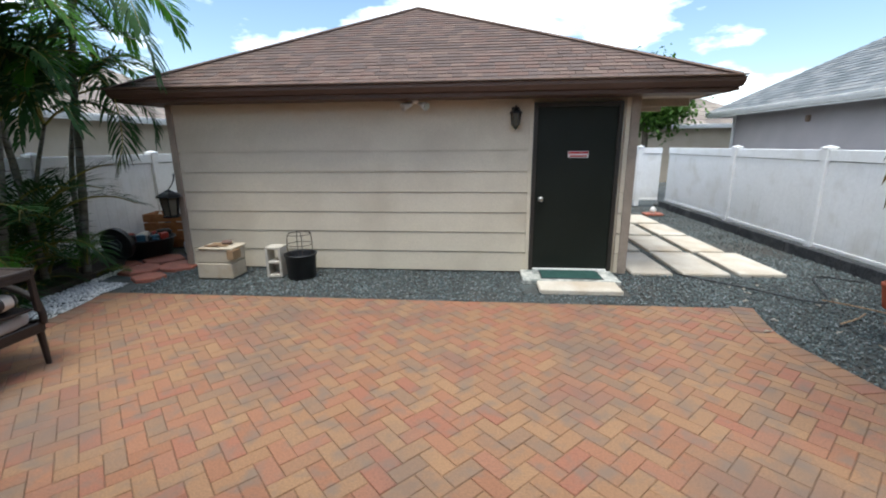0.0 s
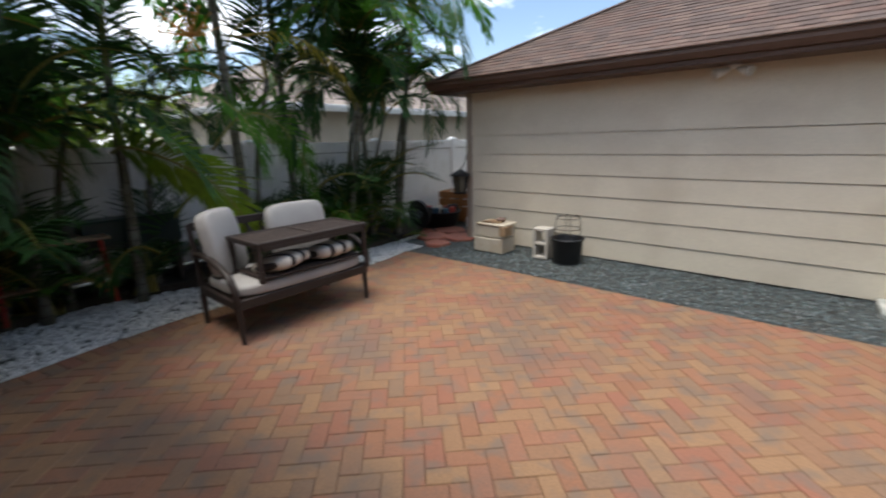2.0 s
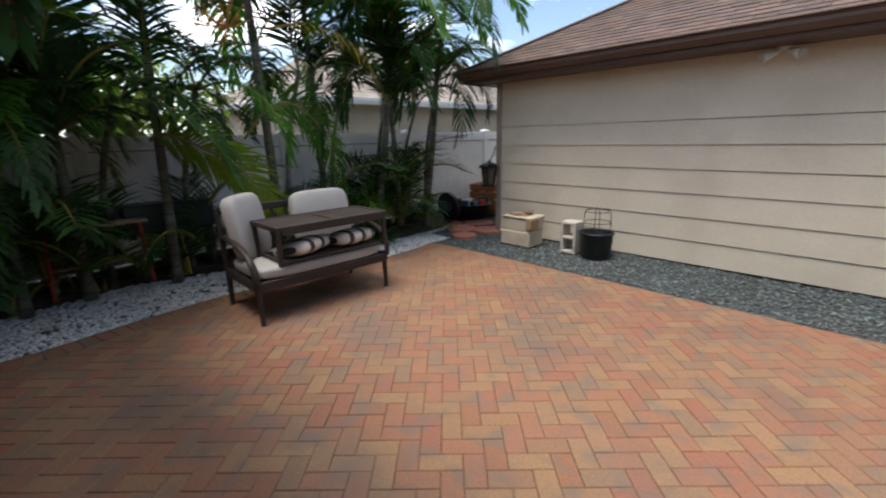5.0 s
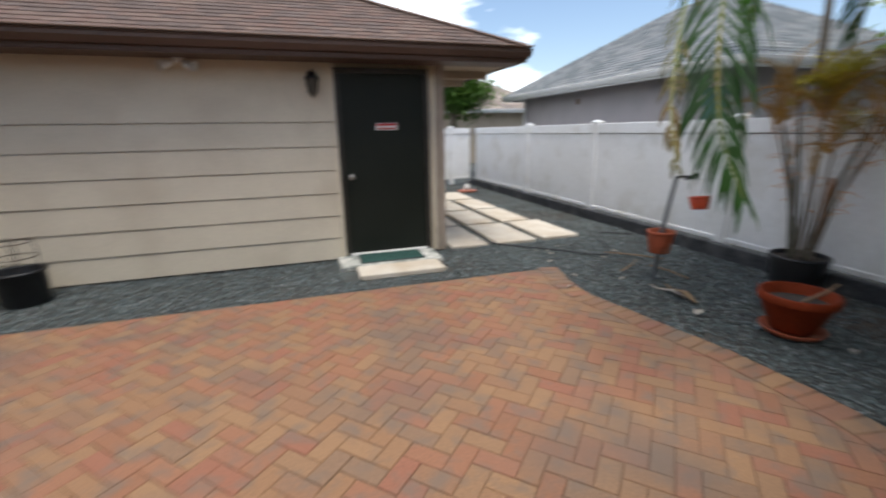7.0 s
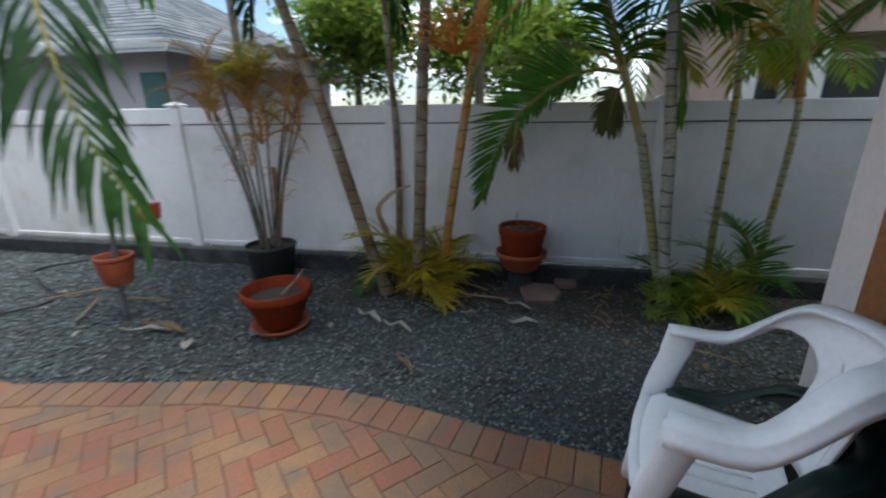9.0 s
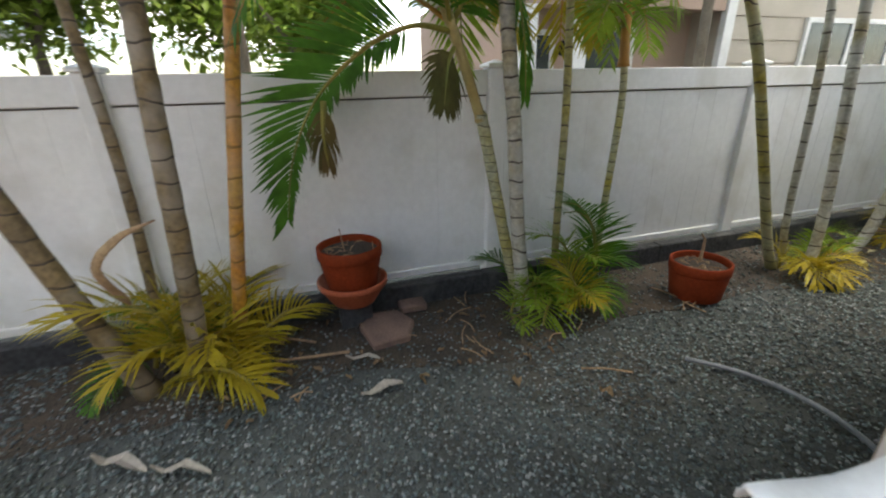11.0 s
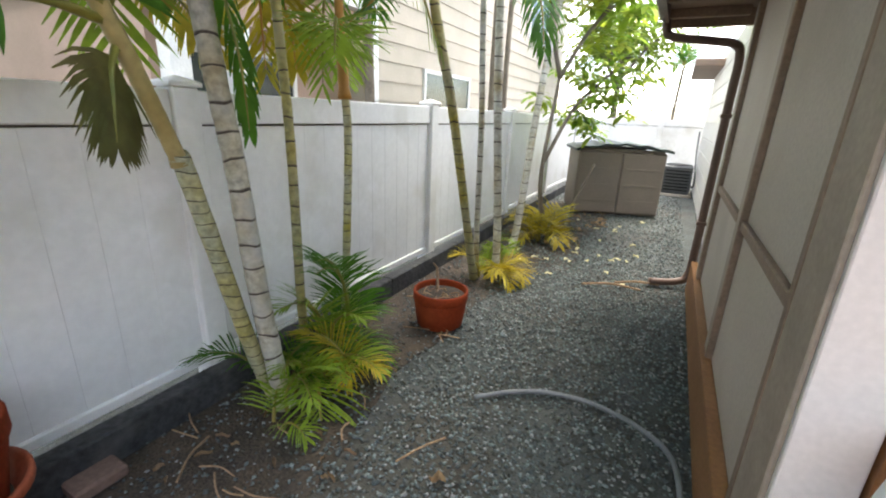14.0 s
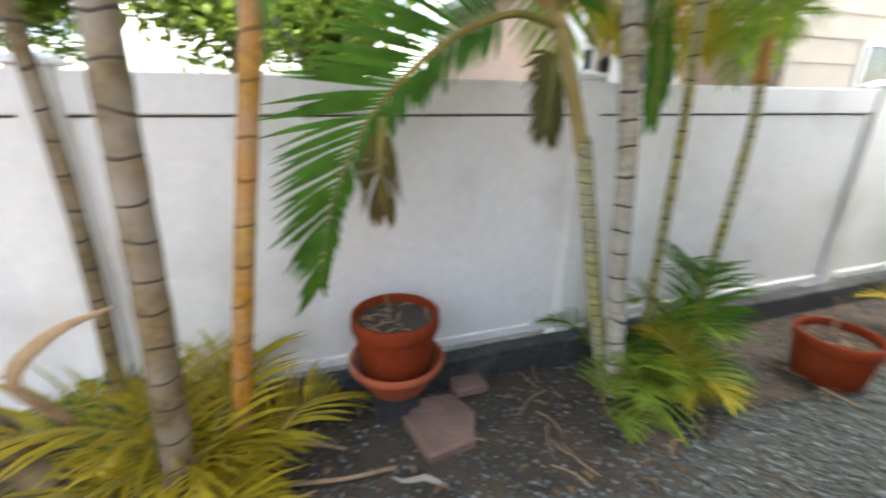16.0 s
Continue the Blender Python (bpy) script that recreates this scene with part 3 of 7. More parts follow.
def fascia(parent, p, q, drop=0.14, lip=0.05):
    """Gutter with a rolled lip over a fascia board, from p to q."""
    d = (q - p).normalized()
    n = Vector((d.y, -d.x, 0))
    prof = [(-0.05, 0.0), (0.055, 0.0), (0.062, -0.012), (0.05, -0.02), (0.05, -0.05), (0.02, -drop * 0.72), (-0.02, -drop * 0.74), (-0.02, -drop), (-0.05, -drop)]
    b = bmesh.new()
    ends = [[b.verts.new(o + n * u + Vector((0, 0, w))) for u, w in prof] for o in (p, q)]
    for k in range(len(prof)):
        j = (k + 1) % len(prof)
        b.faces.new((ends[0][k], ends[0][j], ends[1][j], ends[1][k]))
    b.faces.new(ends[0]), b.faces.new(ends[1][::-1])
    return b


for p, q in ((c[0], c[1]), (c[1], c[2]), (c[2], c[3]), (c[3], c[0])):
    part("gutter", fascia(roof, p + Vector((0, 0, -0.005)), q + Vector((0, 0, -0.005))), M_FASCIA, roof)
part("drip_edge", box(EL - 0.03, ER + 0.03, EY - 0.075, EY - 0.02, EZ - 0.002, EZ + 0.012, 0.002), M_GUTTER, roof, "tan metal drip edge")
b = box(EL + 0.06, ER - 0.06, EY + 0.03, HY - 0.03, 2.13, 2.15, 0)
part("soffit", b, M_FASCIA, roof)
part("soffit", box(HR + 0.015, ER - 0.06, HY - 0.03, EB - 0.1, 2.15, 2.17, 0), M_SOFFIT, roof)
part("soffit", box(EL + 0.06, HL - 0.015, HY - 0.03, EB - 0.1, 2.15, 2.17, 0), M_SOFFIT, roof)
part("rafter_tail", box(HR + 0.02, ER - 0.1, 5.5, 5.54, 2.06, 2.15), M_SOFFIT, roof)
part("rafter_tail", box(HR + 0.02, ER - 0.1, 6.4, 6.44, 2.06, 2.15), M_SOFFIT, roof)
for a, t in ((c[0], A1), (c[1], A1), (A1, A2)):
    part("ridge_cap", tube([a.lerp(t, k / 12) + Vector((0, 0, 0.012)) for k in range(13)], 0.05, 6, flat=0.45), M_SHINGLE, roof)

door = thing("door_1", 1.085, HY - 0.02, 0.03, "plain dark green hut door with steel knob, shut", "door", kind="structure")
DW = 0.985
part("door_leaf", box(0.03, DW - 0.03, 0.0, 0.03, 0.03, 2.0, 0.004), M_DOOR, door)
part("door_frame", box(-0.02, 0.028, -0.02, 0.06, 0, 2.06), M_FRAME, door)
part("door_frame", box(DW - 0.028, DW + 0.02, -0.02, 0.06, 0, 2.06), M_FRAME, door)
part("door_frame", box(0.03, DW - 0.03, -0.02, 0.06, 2.003, 2.06), M_FRAME, door)
part("threshold", box(0.035, DW - 0.035, -0.05, 0.03, -0.02, 0.028), M_WHITE, door, "worn white metal threshold")
b = tube([(0.10, -0.002, 0.915), (0.10, -0.014, 0.915)], 0.032, 16)
tube([(0.10, -0.014, 0.915), (0.10, -0.045, 0.915)], 0.012, 12, b)
tube([(0.10, -0.04, 0.915), (0.10, -0.05, 0.915), (0.10, -0.068, 0.915), (0.10, -0.075, 0.915)], [0.016, 0.027, 0.027, 0.016], 16, b)
part("door_knob", b, M_STEEL, door, "brushed steel knob", True)
part("jamb_board", box(-0.065, -0.022, -0.012, 0.03, 0, 2.12), M_SIDING, door)

sign = thing("door_sign", 1.605, HY - 0.028, 1.485, "small white sign with red bands on the door", "sign")
part("plate", box(-0.12, 0.12, -0.004, 0.002, -0.038, 0.038, 0.001), M_WHITE, sign)
part("band", box(-0.115, 0.115, -0.007, -0.0045, 0.008, 0.033, 0), M_SIGNRED, sign, "red band")
part("text_bar", box(-0.10, 0.10, -0.007, -0.0045, -0.030, -0.012, 0), M_SIGNRED, sign, "line of unreadable red lettering")

mat = thing("paver_step", 1.52, 4.62, 0, "pale concrete step slabs before the hut door", "step", kind="")
part("slab", box(-0.56, 0.58, -0.10, 0.36, -0.02, 0.035, 0.008), M_MATWHITE, mat, "worn speckled slab")
part("slab", box(-0.40, 0.50, -0.45, -0.115, -0.02, 0.04, 0.01), M_SLAB, mat)
dm = thing("door_mat", 1.56, 4.76, 0.036, "dark green turf door mat on the step", "door mat")
part("turf", box(-0.36, 0.34, -0.16, 0.17, 0.0, 0.014, 0.004), M_MATGREEN, dm)
part("edge_binding", box(-0.375, 0.355, -0.175, 0.185, 0.0, 0.007, 0.002), M_CURB, dm)

sc = thing("wall_lantern", 0.845, HY - 0.02, 1.80, "black metal wall lantern with dim glass beside the hut door", "wall lamp")
part("backplate", box(-0.045, 0.045, -0.012, 0.0, 0.06, 0.24, 0.006), M_BLACKMETAL, sc)
part("arm", tube(smooth_line([(0, -0.01, 0.2), (0, -0.06, 0.245), (0, -0.1, 0.22)]), 0.009, 8), M_BLACKMETAL, sc, smooth=True)
part("cage", lathe([(0.001, 0.0), (0.03, 0.002), (0.042, 0.02), (0.058, 0.15), (0.05, 0.152), (0.036, 0.024), (0.001, 0.022)], 6, at=(0, -0.1, 0.01)), M_LANTERNGLASS, sc)
part("cap", lathe([(0.075, 0.15), (0.07, 0.165), (0.035, 0.205), (0.012, 0.225), (0.012, 0.24), (0.001, 0.245)], 6, at=(0, -0.1, 0.01)), M_BLACKMETAL, sc)
for k in range(6):
    a = math.pi / 3 * k
    part("cage_bar", tube([(0.044 * math.cos(a), -0.1 + 0.044 * math.sin(a), 0.025), (0.06 * math.cos(a), -0.1 + 0.06 * math.sin(a), 0.16)], 0.005, 5), M_BLACKMETAL, sc)
part("finial", lathe([(0.001, -0.03), (0.012, -0.015), (0.03, 0.0), (0.03, 0.008)], 8, at=(0, -0.1, 0.005)), M_BLACKMETAL, sc)

fl = thing("flood_light", -0.35, HY - 0.06, 2.128, "white twin-head flood light under the hut eave", "flood light")
part("base", lathe([(0.001, -0.03), (0.045, -0.03), (0.055, -0.005), (0.055, 0.0)], 16), M_WHITE, fl)
for s in (-1, 1):
    h = part("lamp_head", tube([(s * 0.03, -0.01, -0.035), (s * 0.07, -0.03, -0.05), (s * 0.11, -0.06, -0.065), (s * 0.14, -0.085, -0.078)], [0.014, 0.03, 0.042, 0.05], 14), M_WHITE, fl, smooth=True)
    part("lens", tube([(s * 0.1405, -0.0855, -0.0782), (s * 0.146, -0.09, -0.081)], 0.044, 14), M_STEEL, h)

# ---- white vinyl fences ----
def fence(name, x, y0, y1, posts, face, label, top=1.50, low=0.15):
    """A privacy fence along y at x: posts with caps, rails, tongue-and-groove boards. face: the side seen, -1 or 1."""
    f = thing(name, x, 0, 0, label, "fence")
    for y in posts:
        p = part("post", box(-0.062, 0.062, y - 0.062, y + 0.062, 0.0, top + 0.012, 0.008), M_VINYL, f)
        cap = bmesh.new()
        box(-0.075, 0.075, y - 0.075, y + 0.075, top + 0.012, top + 0.034, 0.005, cap)
        w = [cap.verts.new(q) for q in ((-0.07, y - 0.07, top + 0.035), (0.07, y - 0.07, top + 0.035), (0.07, y + 0.07, top + 0.035), (-0.07, y + 0.07, top + 0.035), (0, y, top + 0.062))]
        for t in ((0, 1, 4), (1, 2, 4), (2, 3, 4), (3, 0, 4)):
            cap.faces.new([w[i] for i in t])
        part("cap", cap, M_VINYL, p)
    runs = [y0, *posts, y1]
    for a, b2 in zip(runs, runs[1:]):
        if b2 - a < 0.3:
            continue
        a, b2 = a + 0.06, b2 - 0.06
        part("rail", box(-0.04, 0.04, a, b2, top - 0.148, top, 0.006), M_VINYL, f)
        part("rail", box(-0.035, 0.035, a, b2, low, low + 0.05, 0.006), M_VINYL, f)
        # Recessed strip: the rail's shadow line, put into the colour.
        part("rail_groove", box(-0.008, 0.008, a, b2, top - 0.17, top - 0.146, 0), M_RAILSHADE, f, "groove under the top rail, its backing coloured as shadow")
        n = max(1, round((b2 - a) / 0.17))
        w = (b2 - a) / n
        for k in range(n):
            part("board", box(-0.019, 0.019, a + k * w + 0.0003, a + (k + 1) * w - 0.0003, low + 0.045, top - 0.158, 0.0012), M_VINYL, f)
    return f


PX = [-11.6, -9.4, -7.25, -5.15, -3.0, -0.72, 1.49, 3.66, 6.09, 8.3]
fence("fence_east", 5.21, -12.0, 11.3, PX, -1, "white vinyl privacy fence with capped posts along the gravel yard")
fence("fence_west", -5.22, -4.0, 11.3, [-1.8, 0.35, 2.47, 4.6, 6.6, 8.7], 1, "white vinyl privacy fence behind the palm bed")
fn = fence("fence_gate", 0, 2.4, 5.1, [3.2, 4.5], 1, "white vinyl gate fence closing the side yard")
fn.matrix_basis = pose(0, 11.35, 0, 0, 0, -90)
fs = fence("fence_south", 0, 2.0, 5.1, [3.6], 1, "white vinyl fence across the end of the side yard")
fs.matrix_basis = pose(0, -12.1, 0, 0, 0, -90)
for x0, x1, tag in ((5.06, 5.16, "curb_east"), (-5.16, -5.08, "curb_west")):
    b = bmesh.new()
    n = 19
    for k in range(n):
        ya, yb = -12 + k * 23.3 / n, -12 + (k + 1) * 23.3 / n - 0.003
        j = 0.005 * noise.noise(Vector((x0, ya * 1.7, 0)))
        box(x0 + j, x1, ya, yb, -0.03, 0.138 + j, 0.008, b)
    solid(tag, b, M_CURB, "black rough edging kerb under the fence", "kerb", "structure")

# ---- house on the south side ----
CX, CY = 2.86, -0.60
house = thing("wall_south", 0, 0, 0, "beige panelled house wall with brown battens", "wall", kind="structure")
part("wall_core", box(-3.62, CX - 0.012, -3.75, CY - 0.012, 0.0, 2.32, 0), M_PANEL, house)
part("corner_post", box(CX - 0.145, CX + 0.004, CY - 0.012, CY + 0.012, 0.0, 2.31), M_CORNER, house, "pale pinkish corner board")
part("corner_post", box(CX - 0.012, CX + 0.016, CY - 0.22, CY - 0.012, 0.0, 2.31), M_TRIM, house)
part("corner_post", box(-3.66, -3.55, CY - 0.012, CY + 0.03, 0.0, 2.31), M_BATTEN, house)
for x in (-1.46, 0.55):
    part("batten", box(x - 0.022, x + 0.022, CY - 0.012, CY + 0.014, 0.26, 2.31), M_BATTEN, house)
part("batten", box(-3.55, 0.53, CY - 0.012, CY + 0.010, 0.965, 1.01), M_BATTEN, house)
part("base_board", box(-3.6, 0.9, CY - 0.012, CY + 0.028, 0.0, 0.26), M_BASEBOARD, house)
for y in (-1.97, -3.3):
    part("batten", box(CX - 0.012, CX + 0.014, y - 0.07, y + 0.07, 0.28, 2.31), M_TRIM, house)
    part("batten", box(CX - 0.012, CX + 0.02, y + 0.055, y + 0.085, 0.28, 2.31), M_BATTEN, house)
part("batten", box(CX - 0.012, CX + 0.018, CY - 0.262, CY - 0.222, 0.28, 2.31), M_BATTEN, house)
part("batten", box(CX - 0.012, CX + 0.014, -1.88, -0.87, 0.975, 1.02), M_BATTEN, house)
part("batten", box(CX - 0.012, CX + 0.014, -3.21, -2.05, 0.975, 1.02), M_BATTEN, house)
part("base_board", box(CX - 0.012, CX + 0.04, -3.72, CY - 0.03, 0.0, 0.28), M_BASEBOARD, house)
part("far_wall", box(-3.6, CX - 0.18, -11.5, -3.76, 0.0, 2.6, 0), M_WHITE, house)
for k in range(9):
    part("lap_board", box(CX - 0.181, CX - 0.16, -11.0, -3.76, 0.02 + 0.29 * k, 0.30 + 0.29 * k, 0.004), M_WHITE, house)

sd = thing("door_2", 1.75, CY, 0.0, "orange-brown wooden screen door with black mesh", "door", kind="structure")
part("door_frame", box(0.86, 0.96, -0.01, 0.03, 0, 2.1), M_OAK, sd)
part("door_frame", box(-0.06, 0.04, -0.01, 0.03, 0, 2.1), M_OAK, sd)
part("door_frame", box(0.042, 0.858, -0.01, 0.03, 2.0, 2.1), M_OAK, sd)
part("door_leaf", box(0.042, 0.858, -0.01, 0.022, 0.02, 0.35), M_OAK, sd)
part("mesh_panel", box(0.042, 0.858, -0.01, 0.014, 0.352, 1.998, 0), M_SCREEN, sd)

eave = thing("roof_south", 0, 0, 0, "brown house eave with gutter and open rafters", "roof", kind="structure")
part("soffit", box(-4.3, 3.46, -3.86, 0.08, 2.32, 2.345, 0), M_BATTEN, eave)
b = bmesh.new()
v = [b.verts.new(p) for p in ((-4.32, -3.88, 2.36), (-4.32, 0.1, 2.36), (3.48, 0.1, 2.36), (3.48, -3.88, 2.36), (1.5, -1.89, 3.25), (-2.34, -1.89, 3.25))]
for f in ((1, 2, 4, 5), (2, 3, 4), (3, 0, 5, 4), (0, 1, 5), (3, 2, 1, 0)):
    b.faces.new([v[n] for n in f])
part("roof_deck", b, M_TANROOF, eave)
for n in range(7):
    part("rafter_tail", box(2.88, 3.44, -3.8 + 0.55 * n, -3.75 + 0.55 * n, 2.25, 2.318), M_BATTEN, eave)
part("gutter", fascia(eave, Vector((3.48, -3.9, 2.37)), Vector((3.48, 0.1, 2.37)), 0.15), M_PIPE, eave)
part("gutter", fascia(eave, Vector((3.48, 0.1, 2.37)), Vector((-4.32, 0.1, 2.37)), 0.15), M_PIPE, eave)
part("fascia_board", box(2.72, 3.46, -3.92, -3.88, 2.2, 2.36), M_BATTEN, eave)
part("far_eave", box(2.66, 3.15, -11.4, -8.6, 2.40, 2.52, 0.01), M_BATTEN, eave)
part("rear_roof", box(-4.0, 2.6, -11.6, -3.9, 2.61, 2.7, 0.01), M_TANROOF, eave)

ds = thing("downspout", 0, 0, 0, "brown metal downspout bent from the gutter to the ground", "downspout")
part("pipe", tube(smooth_line([(3.45, -3.80, 2.27), (3.44, -3.80, 2.18), (3.38, -3.80, 2.12), (3.08, -3.80, 2.08), (2.93, -3.80, 2.05), (2.885, -3.80, 1.95), (2.885, -3.80, 1.6), (2.885, -3.80, 0.4), (2.90, -3.79, 0.12), (2.99, -3.76, 0.05), (3.2, -3.68, 0.035)], 5), 0.034, 10), M_PIPE, ds, smooth=True)
part("strap", box(2.845, 2.925, -3.84, -3.753, 1.5, 1.53), M_PIPE, ds)
part("strap", box(2.845, 2.925, -3.84, -3.753, 0.6, 0.63), M_PIPE, ds)


# ---- neighbouring houses ----
def hip_house(name, x0, x1, y0, y1, eave_z, ridge_z, over, wall, roof_mat, label, front, w=0.45, course=0.3):
    h = thing(name, (x0 + x1) / 2, (y0 + y1) / 2, 0, label, "house")
    cx, cy = (x0 + x1) / 2, (y0 + y1) / 2
    part("wall", box(x0 - cx, x1 - cx, y0 - cy, y1 - cy, -0.05, eave_z, 0), wall, h)
    r = part("roof", box(x0 - over - cx, x1 + over - cx, y0 - over - cy, y1 + over - cy, eave_z, eave_z + 0.05, 0.01), roof_mat, h)
    k = [Vector((a - cx, b2 - cy, eave_z + 0.06)) for a, b2 in ((x0 - over, y0 - over), (x1 + over, y0 - over), (x1 + over, y1 + over), (x0 - over, y1 + over))]
    half = (k[1].x - k[0].x) / 2
    mid = (k[0].x + k[1].x) / 2
    t1, t2 = Vector((mid, k[0].y + half, ridge_z)), Vector((mid, k[2].y - half, ridge_z))
    if t2.y < t1.y:
        t1.y = t2.y = (t1.y + t2.y) / 2
    b = bmesh.new()
    v = [b.verts.new(p) for p in (*k, t1, t2)]
    for f in ((0, 1, 4), (1, 2, 5, 4), (2, 3, 5), (3, 0, 4, 5)):
        b.faces.new([v[i] for i in f])
    part("roof_slope", b, roof_mat, h)
    if "w" in front:
        slope(h, k[3], k[0], t2, t1, roof_mat, None, w, course)
    if "e" in front:
        slope(h, k[1], k[2], t1, t2, roof_mat, None, w, course)
    if "s" in front:
        slope(h, k[0], k[1], t1, t1, roof_mat, None, w, course)
    for p, q in ((k[0], k[1]), (k[1], k[2]), (k[2], k[3]), (k[3], k[0])):
        part("gutter", fascia(h, p, q, 0.16), M_WHITE, h)
    return h


ne = hip_house("neighbour_house", 7.7, 13.5, 5.9, 13.2, 2.42, 4.5, 0.55, M_GREYWALL, M_GREYROOF, "grey stucco house with a grey shingle hip roof beyond the fence", "ws", 0.32, 0.16)
part("shutter", box(7.66 - 10.6, 7.7 - 10.6, 5.95 - 9.55, 6.4 - 9.55, 0.8, 2.1), M_GREENSHUT, ne, "teal shutter")
part("downpipe", tube([(7.62 - 10.6, 13.1 - 9.55, 2.4), (7.64 - 10.6, 13.12 - 9.55, 0.0)], 0.04, 8), M_WHITE, ne)
part("wall_lamp", box(7.62 - 10.6, 7.7 - 10.6, 10.2 - 9.55, 10.3 - 9.55, 2.05, 2.2, 0.02), M_BATTEN, ne)
hip_house("neighbour_house", 6.5, 12.0, 19.0, 27.0, 2.3, 4.0, 0.5, M_TANWALL, M_TANROOF, "low tan house with a tan shingle roof far beyond the gate", "ws", 0.6, 0.4)
hip_house("neighbour_house", -16.0, -9.4, 4.9, 16.0, 2.36, 4.6, 0.55, M_TANWALL, M_TANROOF, "tan stucco house with a tan shingle roof beyond the fence", "es")

se = thing("neighbour_house", 7.5, -5.0, 0, "two-storey beige lap-sided house with white trim beyond the fence", "house")
part("wall", box(0.02, 5.0, -12.0, -0.2, -0.05, 6.2, 0), M_LAP, se)
for k in range(20):
    z = 0.1 + 0.3 * k
    b = bmesh.new()
    v = [b.verts.new(p) for p in ((0.02, -12, z), (0.02, -0.3, z), (-0.022, -0.3, z), (-0.022, -12, z), (0.0, -0.3, z + 0.3), (0.0, -12, z + 0.3))]
    for f in ((0, 1, 2, 3), (3, 2, 4, 5)):
        b.faces.new([v[i] for i in f])
    part("lap_board", b, M_LAP, se)
part("corner_board", box(-0.05, 0.05, -0.3, -0.14, 0, 6.2), M_WHITE, se)


def window(parent, y0, y1, z0, z1, x=-0.03, bars=1):
    w = part("window_frame", box(x - 0.03, x + 0.03, y0, y1, z0, z0 + 0.07), M_WHITE, parent)
    part("frame_rail", box(x - 0.03, x + 0.03, y0, y1, z1 - 0.07, z1), M_WHITE, w)
    n = bars + 1
    for k in range(n + 1):
        yy = y0 + (y1 - y0 - 0.07) * k / n
        part("frame_stile", box(x - 0.028, x + 0.028, yy, yy + 0.07, z0 + 0.07, z1 - 0.07), M_WHITE, w)
        if k < n:
            part("pane", box(x - 0.004, x + 0.004, yy + 0.07, yy + (y1 - y0 - 0.07) / n, z0 + 0.07, z1 - 0.07, 0), M_GLASS, w)


window(se, -3.7, -1.7, 1.2, 2.2)
window(se, -9.5, -7.6, 3.6, 4.9)
part("porch_wall", box(0.6, 5.0, -0.2, 2.75, -0.05, 2.75, 0), M_PINKWALL, se, "rose-tan stucco porch wall")
part("porch_beam", box(-0.02, 0.25, -0.13, 2.9, 2.25, 2.75), M_PINKWALL, se)
part("porch_gable", box(-0.14, 4.0, -0.13, 3.05, 2.76, 2.9), M_WHITE, se)
part("upper_wall", box(0.5, 5.0, -0.2, 2.1, 2.9, 5.6, 0), M_LAP, se)
part("porch_post", box(-0.02, 0.16, 2.0, 2.2, 0, 2.25), M_WHITE, se)
part("porch_post", box(-0.02, 0.16, 2.7, 2.9, 0, 2.25), M_WHITE, se)
window(se, 0.8, 1.9, 1.0, 2.1, 0.58, 0)
window(se, 2.1, 2.65, 1.0, 2.05, 0.58, 0)
part("porch_lamp", lathe([(0.001, 1.72), (0.05, 1.74), (0.06, 1.86), (0.001, 1.93)], 8, at=(0.53, 2.0, 0)), M_BLACKMETAL, se)
b = bmesh.new()
v = [b.verts.new(p) for p in ((-0.5, -12.5, 6.2), (-0.5, 2.6, 6.2), (5.5, 2.6, 6.2), (5.5, -12.5, 6.2), (2.5, -9.5, 7.8), (2.5, -0.4, 7.8))]
for f in ((0, 1, 5, 4), (1, 2, 5), (2, 3, 4, 5), (3, 0, 4), (3, 2, 1, 0)):
    b.faces.new([v[i] for i in f])
part("roof", b, M_TANROOF, se)

# ---- sofa with a coffee table set on it ----
def cushion(x0, x1, y0, y1, z0, z1, puff=0.03):
    """A soft box: rounded edges, faces bulging."""
    b = bmesh.new()
    bmesh.ops.create_cube(b, size=1.0)
    bmesh.ops.subdivide_edges(b, edges=b.edges[:], cuts=7, use_grid_fill=True)
    for v in b.verts:
        p = v.co * 2
        q = Vector((p.x, p.y, p.z))
        r = max(abs(q.x), abs(q.y), abs(q.z))
        n = (abs(q.x) ** 6 + abs(q.y) ** 6 + abs(q.z) ** 6) ** (1 / 6)
        q *= r / n
        bulge = [1 + puff * (1 - q[(k + 1) % 3] ** 2) * (1 - q[(k + 2) % 3] ** 2) / max(0.05, (x1 - x0, y1 - y0, z1 - z0)[k]) for k in range(3)]
        v.co = Vector(((x0 + x1) / 2 + q.x * bulge[0] * (x1 - x0) / 2, (y0 + y1) / 2 + q.y * bulge[1] * (y1 - y0) / 2, (z0 + z1) / 2 + q.z * bulge[2] * (z1 - z0) / 2))
    return b


